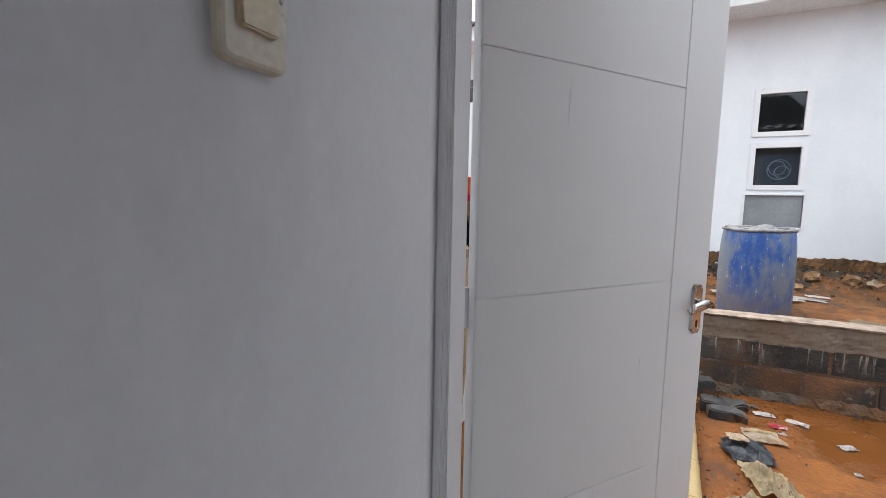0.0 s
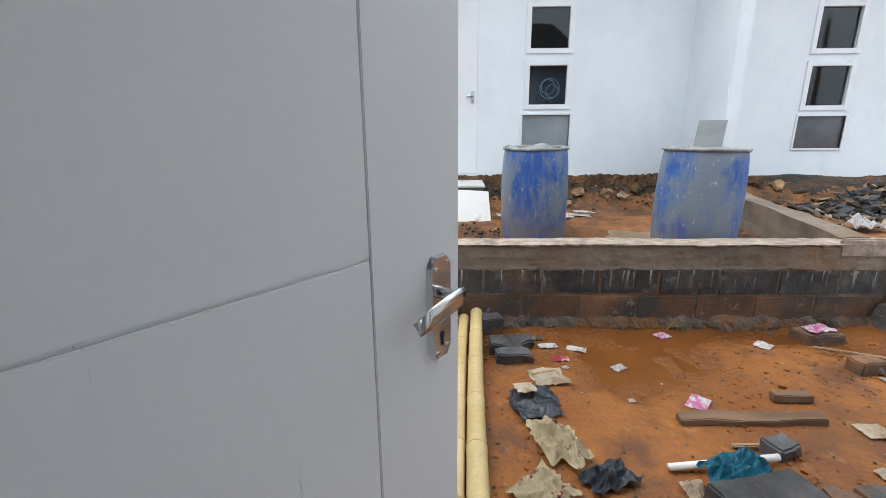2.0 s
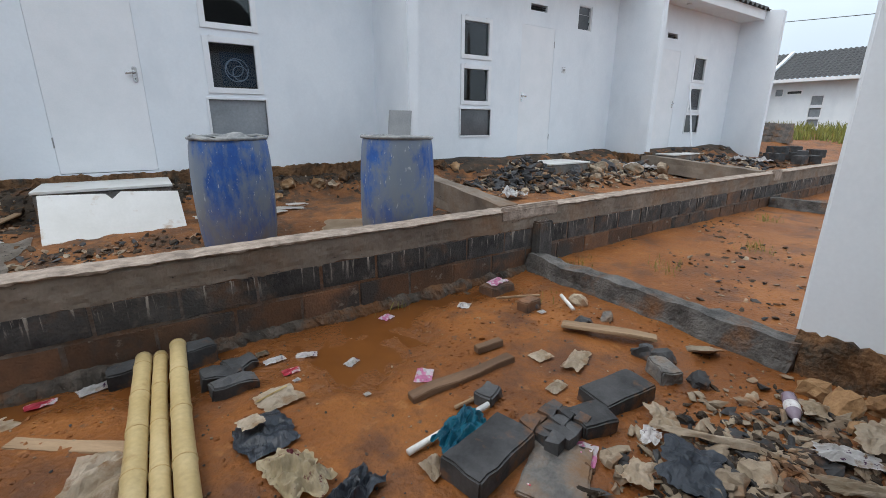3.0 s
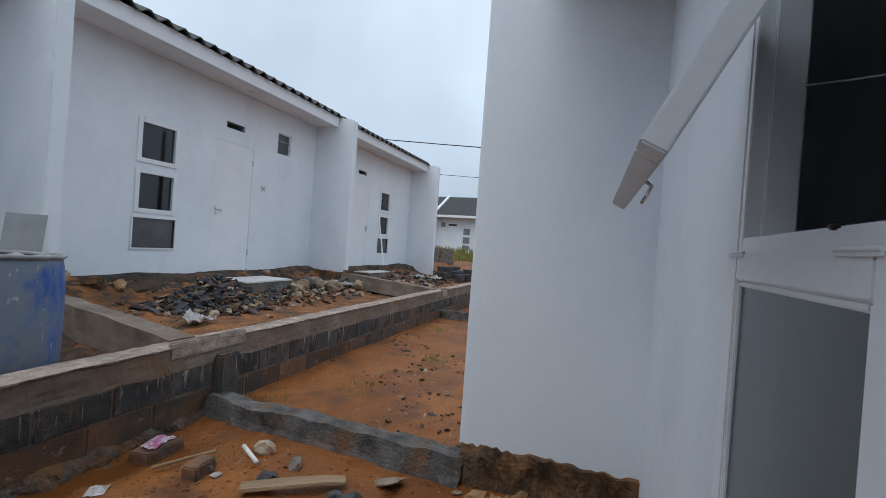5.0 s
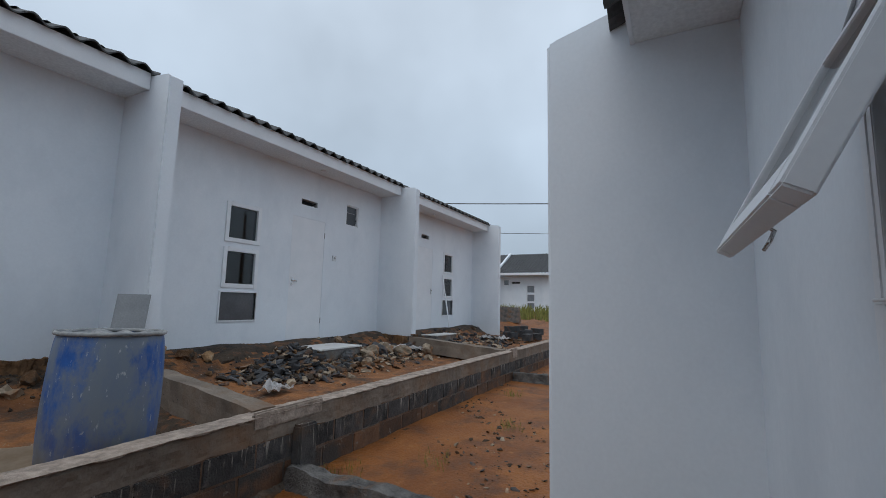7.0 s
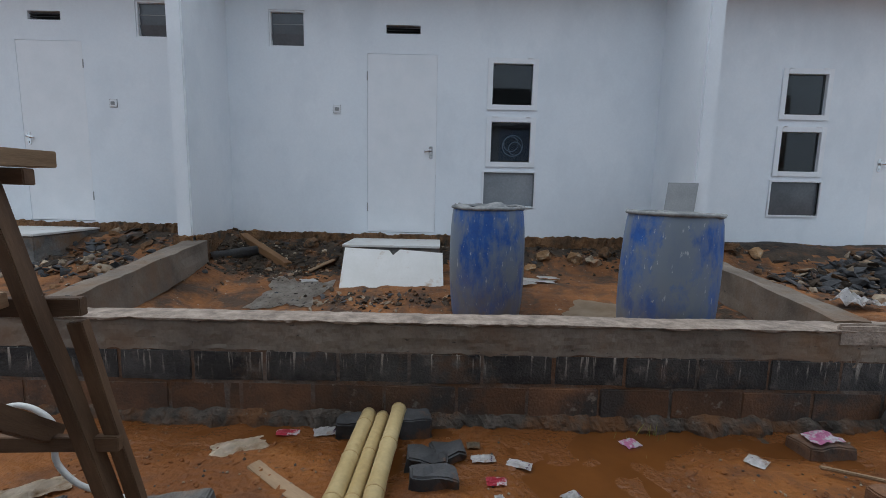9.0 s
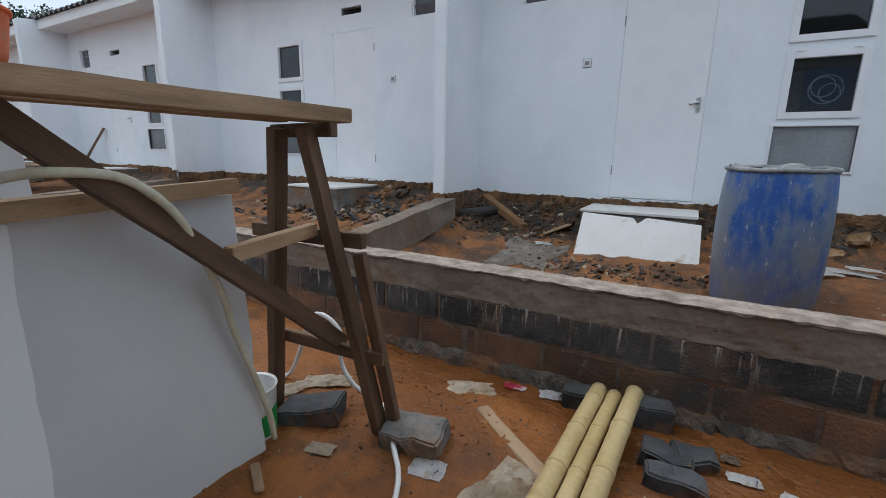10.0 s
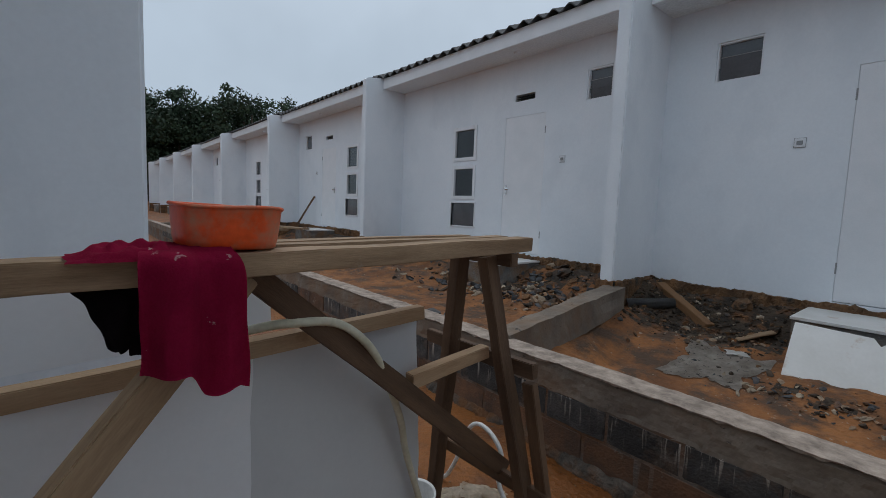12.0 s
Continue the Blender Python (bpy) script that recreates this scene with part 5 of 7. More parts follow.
def shirt():
    """A T-shirt thrown over the front plank."""
    def cloth(path, y0, y1, seed, amp, taper, skew=0.0):
        bm = bmesh.new()
        n = 44
        pts = smooth_line(path, 9)
        total = len(pts)
        g = []
        for j, p in enumerate(pts):
            s = j / (total - 1)
            row = []
            for i in range(n + 1):
                u = i / n
                w0, w1 = y0 + taper[0] * s, y1 + taper[1] * s
                y = w0 + (w1 - w0) * u + 0.012 * noise.noise(Vector((u * 3, s * 4, seed)))
                hang = max(0.0, (s - 0.35) / 0.65)
                fold = amp * (0.2 + hang) * (1.3 + 0.75 * math.sin(u * 11.5 + seed + 2.6 * s) + 0.6 * math.sin(u * 4.2 + 1.0) + 1.5 * noise.noise(Vector((u * 3.4 + 0.5 * s, s * 1.1, seed))) + 0.5 * noise.noise(Vector((u * 8 + s, s * 2.2, seed + 3))))
                z = p.z - skew * ease(0.38, 0.56, u) * hang - 0.02 * u * hang + 0.012 * hang * noise.noise(Vector((u * 4, 0, seed)))
                row.append(bm.verts.new((p.x + abs(fold) * (1 if path[-1][0] > path[0][0] else -1), y, z + (0.004 * noise.noise(Vector((u * 9, s * 9, seed))) if hang == 0 else 0))))
            g.append(row)
        for a, b in zip(g, g[1:]):
            for i in range(n):
                bm.faces.new((a[i], a[i + 1], b[i + 1], b[i]))
        bmesh.ops.solidify(bm, geom=bm.faces[:], thickness=0.003)
        return bm
    t = thing("t_shirt", "crimson cotton T-shirt hung over the scaffold plank", "shirt")
    part("front", cloth([(-0.90, 0, 1.452), (-0.84, 0, 1.452), (-0.77, 0, 1.452), (-0.705, 0, 1.445), (-0.690, 0, 1.39), (-0.686, 0, 1.30), (-0.684, 0, 1.235)], 1.25, 1.41, 2.0, 0.020, (-0.01, 0.02), 0.05), RED, t, "", True)
    # bunched sleeve on top of the plank
    bm = bmesh.new()
    n, g = 34, []
    for i in range(n + 1):
        u = i / n
        row = []
        for j in range(n + 1):
            v = j / n
            y = 1.145 + 0.15 * u + 0.01 * noise.noise(Vector((v * 4, u * 3, 2)))
            x = -0.85 + 0.15 * v + 0.012 * noise.noise(Vector((u * 4, 9, v)))
            bell = (math.sin(math.pi * v) ** 0.6) * (0.25 + 0.75 * ease(0.0, 0.45, u))
            z = 1.434 + bell * (0.026 + 0.005 * math.sin(v * 12 + u * 5) + 0.003 * math.sin(u * 9 - v * 11) + 0.014 * noise.noise(Vector((u * 7, v * 7, 1))))
            row.append(bm.verts.new((x, y, z)))
        g.append(row)
    for a, b in zip(g, g[1:]):
        for j in range(n):
            bm.faces.new((a[j], a[j + 1], b[j + 1], b[j]))
    bmesh.ops.solidify(bm, geom=bm.faces[:], thickness=0.003)
    part("sleeve", bm, RED, t, "", True)
    c = thing("black_cloth", "black and red cloth hanging under the plank", "cloth")
    part("body", cloth([(-0.80, 0, 1.40), (-0.785, 0, 1.385), (-0.77, 0, 1.36), (-0.755, 0, 1.32), (-0.75, 0, 1.27)], 1.13, 1.30, 7.0, 0.008, (0.07, -0.05)), BLACKC, c, "", True)


shirt()


def paint_pail():
    p = thing("paint_pail", "white paint pail with green label beside the boards", "pail")
    z = gh(-1.19, 2.25) - 0.01
    m = pose(-1.19, 2.25, z)
    bm = lathe([(0.0001, 0.0), (0.085, 0.0), (0.09, 0.01), (0.10, 0.22), (0.106, 0.23), (0.104, 0.238), (0.096, 0.23)], 32)
    bmesh.ops.transform(bm, matrix=m, verts=bm.verts)
    part("body", bm, PVCW, p, "", True)
    bm = bmesh.new()
    rows = []
    for z0, r in ((0.02, 0.0925), (0.13, 0.0975)):
        rows.append([bm.verts.new((r * math.cos(2 * math.pi * i / 32), r * math.sin(2 * math.pi * i / 32), z0 + (0.02 * math.sin(4 * math.pi * i / 32) if z0 > 0.1 else 0))) for i in range(32)])
    for i in range(32):
        bm.faces.new((rows[0][i], rows[0][(i + 1) % 32], rows[1][(i + 1) % 32], rows[1][i]))
    bmesh.ops.transform(bm, matrix=m, verts=bm.verts)
    part("label_band", bm, GREENP, p, "green label band", True)


paint_pail()


def hoses():
    c = smooth_line([(-0.955, 1.46, 1.20), (-0.90, 1.51, 1.224), (-0.865, 1.583, 1.235), (-0.862, 1.72, 1.216), (-0.868, 1.83, 1.125), (-0.90, 1.914, 0.99), (-0.955, 2.01, 0.81), (-0.985, 2.06, 0.66), (-1.01, 2.15, 0.42), (-1.03, 2.21, 0.24), (-1.05, 2.24, 0.11)], 7)
    tagged(part("hose", tube(c, 0.0125, 10), HOSE, None, "", True), "cream water hose trailing over the batten", "hose")
    c = smooth_line([(-1.46, 2.62, 0.10), (-1.40, 2.64, 0.14), (-1.30, 2.64, 0.33), (-1.25, 2.64, 0.46), (-1.18, 2.64, 0.51), (-1.09, 2.64, 0.49), (-1.03, 2.64, 0.42), (-1.04, 2.64, 0.29), (-0.98, 2.65, 0.19), (-0.89, 2.67, 0.13), (-0.77, 2.65, 0.115), (-0.66, 2.54, 0.115), (-0.60, 2.46, 0.115), (-0.48, 2.33, 0.11), (-0.40, 2.18, 0.105)], 7)
    tagged(part("hose", tube(c, 0.011, 8), PVCW, None, "", True), "white hose looped between the trestle legs", "hose")


hoses()


# ---- things lying on the low lot ----
def bamboo(x0, y0, z0, x1, y1, z1, r, seed):
    b = thing("bamboo_pole", "yellow bamboo pole lying towards the block wall", "bamboo pole", "bamboo poles")
    p, q = Vector((x0, y0, z0)), Vector((x1, y1, z1))
    n = 56
    pts, rad = [], []
    node = 0.27 + 0.03 * seed
    for i in range(n + 1):
        t = i / n
        s = (q - p).length * t
        ph = (s + 0.1 * seed) % node
        near = min(ph, node - ph)
        pts.append(p.lerp(q, t) + Vector((0.006 * math.sin(t * 5 + seed), 0, 0.004 * math.sin(t * 7 + seed))))
        rad.append(r * (1 - 0.1 * t) * (1 + (0.07 if near < 0.02 else 0.0)))
    part("culm", tube(pts, rad, 14), BAMB, b, "", True)
    s = node - 0.1 * seed
    while s < (q - p).length:
        t = s / (q - p).length
        d = (q - p).normalized()
        c = p + d * s + Vector((0.006 * math.sin(t * 5 + seed), 0, 0.004 * math.sin(t * 7 + seed)))
        part("node_ring", tube([c - d * 0.003, c + d * 0.003], r * (1 - 0.1 * t) * 1.09, 14), BNODE, b, "", True)
        s += node


bamboo(-0.05, 1.28, 0.125, 0.068, 3.30, 0.145, 0.043, 0.2)
bamboo(0.045, 1.25, 0.12, 0.140, 3.29, 0.14, 0.036, 1.0)
bamboo(0.135, 1.22, 0.125, 0.220, 3.31, 0.17, 0.043, 1.8)


def solid_block(name, lb, cat, x, y, turn, size, mt, seed, group="", tilt=(0, 0), dz=0.0, amp=0.008):
    bm = bmesh.new()
    sx, sy, sz = size
    box(bm, (-sx / 2, -sy / 2, 0), (sx / 2, sy / 2, sz), 0.008)
    for ax, ln in (((1, 0, 0), sx), ((0, 1, 0), sy)):
        k = max(2, int(ln / 0.05))
        for i in range(1, k):
            co = [-(sx / 2) + sx * i / k if ax[0] else 0, -(sy / 2) + sy * i / k if ax[1] else 0, 0]
            bmesh.ops.bisect_plane(bm, geom=bm.verts[:] + bm.edges[:] + bm.faces[:], plane_co=co, plane_no=ax)
    for v in bm.verts:
        v.co += noise.noise_vector(v.co * 14 + Vector((seed, 0, 0))) * amp
    ob = part(name, bm, mt)
    ob.matrix_world = pose(x, y, gh(x, y) - 0.012 + dz, *tilt, turn)
    return tagged(ob, lb, cat, group)


DK = "charcoal concrete block lying on wet clay"
solid_block("concrete_block", DK, "block", 1.15, 1.755, 13, (0.36, 0.19, 0.10), BLKFR, 1, "loose blocks")
solid_block("concrete_block", DK, "block", 1.92, 1.73, -5, (0.34, 0.18, 0.09), BLKFR, 2, "loose blocks")
solid_block("block_half", "broken half of a charcoal block on clay", "block", 1.66, 1.675, -14, (0.18, 0.15, 0.085), BLKFR, 3, "loose blocks", amp=0.014)
solid_block("block_fragment", "small charcoal block corner on clay", "block", 1.40, 2.06, 20, (0.12, 0.09, 0.07), BLKFR, 4, "loose blocks", amp=0.016)
solid_block("flat_slab", "grey flat cement slab lying on clay", "slab", 1.33, 1.57, 30, (0.34, 0.24, 0.03), CONC, 5, amp=0.01)
solid_block("block_fragment", "brown-stained block fragment on clay", "block", 2.31, 1.72, 60, (0.17, 0.11, 0.09), CONC, 6, "loose blocks", amp=0.016)
solid_block("concrete_block", "charcoal block piece standing beside the trestle", "block", -1.06, 2.47, 25, (0.28, 0.17, 0.09), BLKFR, 7, "loose blocks", (0, -8), 0.0, 0.015)
solid_block("concrete_block", "worn grey block under the trestle leg", "block", -0.56, 2.56, 10, (0.26, 0.19, 0.09), CONC, 8, "loose blocks", amp=0.02)
for k, (bx, by, tr) in enumerate(((0.42, 2.84, 6), (0.38, 2.99, -12), (0.48, 3.06, 2))):
    solid_block("concrete_block", "muddy charcoal block piece beside the bamboo", "block", bx, by, tr + 9 * k, (0.21 - 0.02 * k, 0.11, 0.08), BLKFR, 10 + k, "loose blocks", (6 * k - 4, 3), 0.0, 0.026)
solid_block("concrete_block", "charcoal block under the bamboo ends", "block", -0.02, 3.27, 5, (0.16, 0.13, 0.10), BLKFR, 14, "loose blocks", amp=0.014)
solid_block("concrete_block", "charcoal block under the bamboo ends", "block", 0.31, 3.28, 10, (0.17, 0.12, 0.12), BLKFR, 15, "loose blocks", amp=0.014)
solid_block("concrete_block", "muddy block half sunk in the puddle's edge", "block", 2.42, 3.17, 5, (0.26, 0.15, 0.08), BLOCKB, 16, "loose blocks", amp=0.014)
solid_block("brick", "brown brick lying on clay", "brick", 2.32, 2.72, 10, (0.16, 0.10, 0.09), BLOCKB, 17, "loose blocks", amp=0.01)


def cracked_block():
    """A block shattered into pieces that still lie together."""
    t = thing("shattered_block", "shattered charcoal block lying in pieces on clay", "block")
    rnd = random.Random(5)
    cx, cy = 1.50, 1.72
    for i in range(4):
        for j in range(3):
            bm = bmesh.new()
            w, h = 0.062, 0.066
            k = [bm.verts.new((i * w + dx * w * 0.93 + rnd.uniform(-0.012, 0.012), j * h + dy * h * 0.93 + rnd.uniform(-0.012, 0.012), 0)) for dx, dy in ((0, 0), (1, 0), (1, 1), (0, 1))]
            f = bm.faces.new(k)
            r = bmesh.ops.extrude_face_region(bm, geom=[f])
            for v in r["geom"]:
                if isinstance(v, bmesh.types.BMVert):
                    v.co.z += 0.062 + rnd.uniform(-0.006, 0.006)
            p = part("piece", bm, BLKFR, t)
            p.matrix_world = pose(cx - 0.12, cy - 0.11, gh(cx, cy) - 0.005, rnd.uniform(-3, 3), rnd.uniform(-3, 3), 8)


cracked_block()


def timber(name, lb, p, q, w, h, mt, seed, wob=0.01):
    tagged(beam_part(name, p, q, w, h, 0.004, wob, seed, mt), lb, "timber", "loose timber")


def on(x, y, dz=0.015):
    return (x, y, max(gh(x, y), 0.05) + dz)


timber("timber_plank", "worn wet timber offcut lying on clay", on(1.09, 2.26, 0.02), on(1.74, 2.26, 0.03), 0.062, 0.035, WOODD, 41, 0.03)
timber("timber_stick", "thin splinter of timber on clay", on(1.22, 2.08), on(1.42, 2.10), 0.02, 0.015, WOOD, 42)
timber("timber_plank", "grey weathered plank near the low beam", on(2.28, 2.38, 0.03), on(2.58, 1.92, 0.05), 0.09, 0.02, WOOD, 43, 0.02)
timber("timber_stub", "short brown timber stub on clay", on(1.62, 2.43, 0.03), on(1.80, 2.42, 0.03), 0.05, 0.04, WOODD, 44, 0.012)
timber("timber_stick", "thin pale stick beside the brick", on(2.22, 2.95, 0.03), on(2.52, 2.80, 0.04), 0.022, 0.015, WOOD, 45)
timber("timber_stick", "thin bamboo split lying on clay", on(0.48, 2.63), on(0.64, 2.68), 0.01, 0.008, BAMB, 46)
timber("timber_plank", "half-buried board in the clay", on(-0.42, 2.95, 0.0), on(0.0, 2.62, 0.0), 0.07, 0.012, WOOD, 47)
timber("timber_stick", "pale offcut leaning by the boards", on(-1.0, 2.10), on(-0.86, 2.02), 0.035, 0.012, WOOD, 48)
timber("timber_beam", "squared timber leaning on the foundation bank", (-1.88, 6.15, 0.79), (-1.20, 5.68, 0.53), 0.10, 0.075, WOODL, 49)
timber("timber_stick", "split timber on the raised lot", (-0.95, 5.6, 0.50), (-0.72, 5.75, 0.60), 0.10, 0.012, WOOD, 50)
for k, (p, q) in enumerate((((4.55, 5.25, 0.66), (5.1, 5.05, 0.64)), ((4.4, 5.05, 0.64), (5.05, 4.95, 0.63)), ((4.7, 5.5, 0.7), (5.15, 5.15, 0.66)))):
    timber("timber_stick", "pale timber strip on the rubble heap", p, q, 0.04, 0.02, WOOD, 51 + k)
timber("timber_pole", "thin white pole leaning on the house front", (10.5, 5.9, 0.85), (10.75, 6.26, 2.2), 0.03, 0.03, FRAMEP, 60)
timber("timber_pole", "timber pole leaning by a far house", (-11.7, 5.9, 0.95), (-11.4, 6.26, 1.75), 0.05, 0.04, WOODD, 61)
for k in range(4):
    timber("timber_plank", "scaffold plank lying across the far lots", (-14.5 + k * 0.7, 3.9 + 0.3 * k, 0.75 + 0.06 * k), (-11.0 + k * 0.5, 4.3 + 0.3 * k, 0.78 + 0.06 * k), 0.25, 0.04, WOOD, 70 + k)


def pipe(name, lb, p, q, r, mt, hollow=True):
    bm = tube([p, q], r, 18, not hollow)
    if hollow:
        bmesh.ops.solidify(bm, geom=bm.faces[:], thickness=r * 0.12)
    tagged(part(name, bm, mt, None, "", True), lb, "pipe")


pipe("drain_pipe", "grey plastic drain pipe stub on the raised lot", (-1.98, 5.62, 0.62), (-1.60, 5.95, 0.66), 0.055, PVC)
pipe("conduit", "white plastic conduit lying on clay", on(0.90, 1.95, 0.022), on(1.34, 1.99, 0.035), 0.014, PVCW, False)
pipe("conduit", "white plastic conduit lying on clay", on(2.52, 2.49, 0.03), on(2.60, 2.67, 0.06), 0.013, PVCW, False)


def scrap(name, lb, cat, x, y, w, h, mt, seed, amp=0.02, turn=0, dz=0.0, group="", ragged=0.15, tilt=(0, 0)):
    ob = part(name, sheet(w, h, seed, amp, 26 if w * h > 0.02 else 12, 0.0015, ragged), mt, None, "", False)
    ob.matrix_world = pose(x, y, max(gh(x, y), 0.052) + 0.003 + dz, *tilt, turn)
    return tagged(ob, lb, cat, group)


scrap("sack", "torn paper cement sack crumpled on clay", "sack", 0.51, 2.08, 0.19, 0.27, PSACK, 1.0, 0.085, 15, 0.0, "", 0.3)
scrap("sack", "torn end of a paper sack on clay", "sack", 0.40, 1.84, 0.2, 0.18, PSACK, 2.0, 0.06, 40, 0.0, "", 0.3)
scrap("plastic_bag", "dark plastic bag crumpled on clay", "bag", 0.46, 2.38, 0.22, 0.26, BAGB, 3.0, 0.035, 10)
scrap("plastic_bag", "black plastic scrap on clay", "bag", 0.66, 1.91, 0.20, 0.11, BAGB, 4.0, 0.06, 25, 0.0, "", 0.3)
scrap("cardboard", "brown paper scrap on the dark bag", "paper", 0.42, 2.44, 0.1, 0.08, SACK, 5.0, 0.01, 10, 0.045)
scrap("plastic_film", "tan dirty plastic film lying on clay", "film", 0.58, 2.62, 0.18, 0.16, SACK, 6.0, 0.015, 10)
scrap("tarpaulin", "grey woven tarpaulin scrap under the bamboo", "tarpaulin", -0.10, 2.42, 0.26, 0.42, SACK, 7.0, 0.05, -15)
scrap("tarpaulin", "teal plastic sheet scrap by the block", "tarpaulin", 1.13, 1.91, 0.24, 0.13, TARP, 8.0, 0.07, 20, 0.035, "", 0.3)
scrap("plastic_film", "pale crumpled film beside the teal sheet", "film", 0.95, 1.84, 0.08, 0.1, SACK, 9.0, 0.05, 0)
for k, (x, y, w, h, mt, tr) in enumerate(((1.015, 2.787, 0.085, 0.06, PAPER, 30), (1.449, 3.205, 0.10, 0.08, PINK, 20), (1.254, 2.40, 0.13, 0.09, PINK, 50), (0.66, 3.04, 0.12, 0.06, PAPER, 5), (0.70, 2.86, 0.09, 0.06, REDP, 0), (0.62, 3.16, 0.07, 0.06, STONE, 0),
                                         (-0.16, 3.27, 0.14, 0.09, PAPER, 15), (-0.36, 3.25, 0.12, 0.06, REDP, 0), (2.42, 3.17, 0.17, 0.11, PINK, 10), (1.98, 3.02, 0.10, 0.09, PAPER, 40), (1.75, 1.95, 0.12, 0.07, SACK, 10), (2.02, 2.05, 0.22, 0.10, SACK, 20),
                                         (1.90, 2.20, 0.12, 0.10, SACK, 0), (1.49, 1.57, 0.13, 0.09, PINK, 30), (0.62, 1.72, 0.12, 0.12, PINK, 60), (1.19, 1.55, 0.12, 0.06, REDP, 120), (0.83, 3.0, 0.12, 0.06, PAPER, -20), (0.70, 2.75, 0.04, 0.03, PAPER, 10), (0.95, 2.44, 0.035, 0.03, PAPER, 10),
                                         (2.35, 2.62, 0.06, 0.05, PAPER, 0), (-0.56, 3.10, 0.24, 0.13, SACK, 20), (-1.21, 2.72, 0.22, 0.12, SACK, 35), (-0.86, 2.31, 0.12, 0.07, SACK, 15), (-1.31, 2.58, 0.18, 0.10, SACK, 70), (-0.42, 2.44, 0.14, 0.11, PAPER, 10))):
    dz = 0.07 if mt is PINK and k == 8 else 0.0
    names = {id(PAPER): ("wrapper", "white plastic wrapper lying on clay"), id(PINK): ("wrapper", "pink and white snack wrapper on clay"), id(REDP): ("wrapper", "red snack wrapper on clay"), id(SACK): ("paper_scrap", "tan torn paper scrap on clay"), id(STONE): ("mortar_lump", "tan crushed mortar lump on clay")}
    nm, lb = names[id(mt)]
    scrap(nm, lb, "litter", x, y, w, h, mt, 20.0 + k, 0.012 if w < 0.15 else 0.02, tr, dz, "litter", 0.07 if w < 0.15 else 0.2)


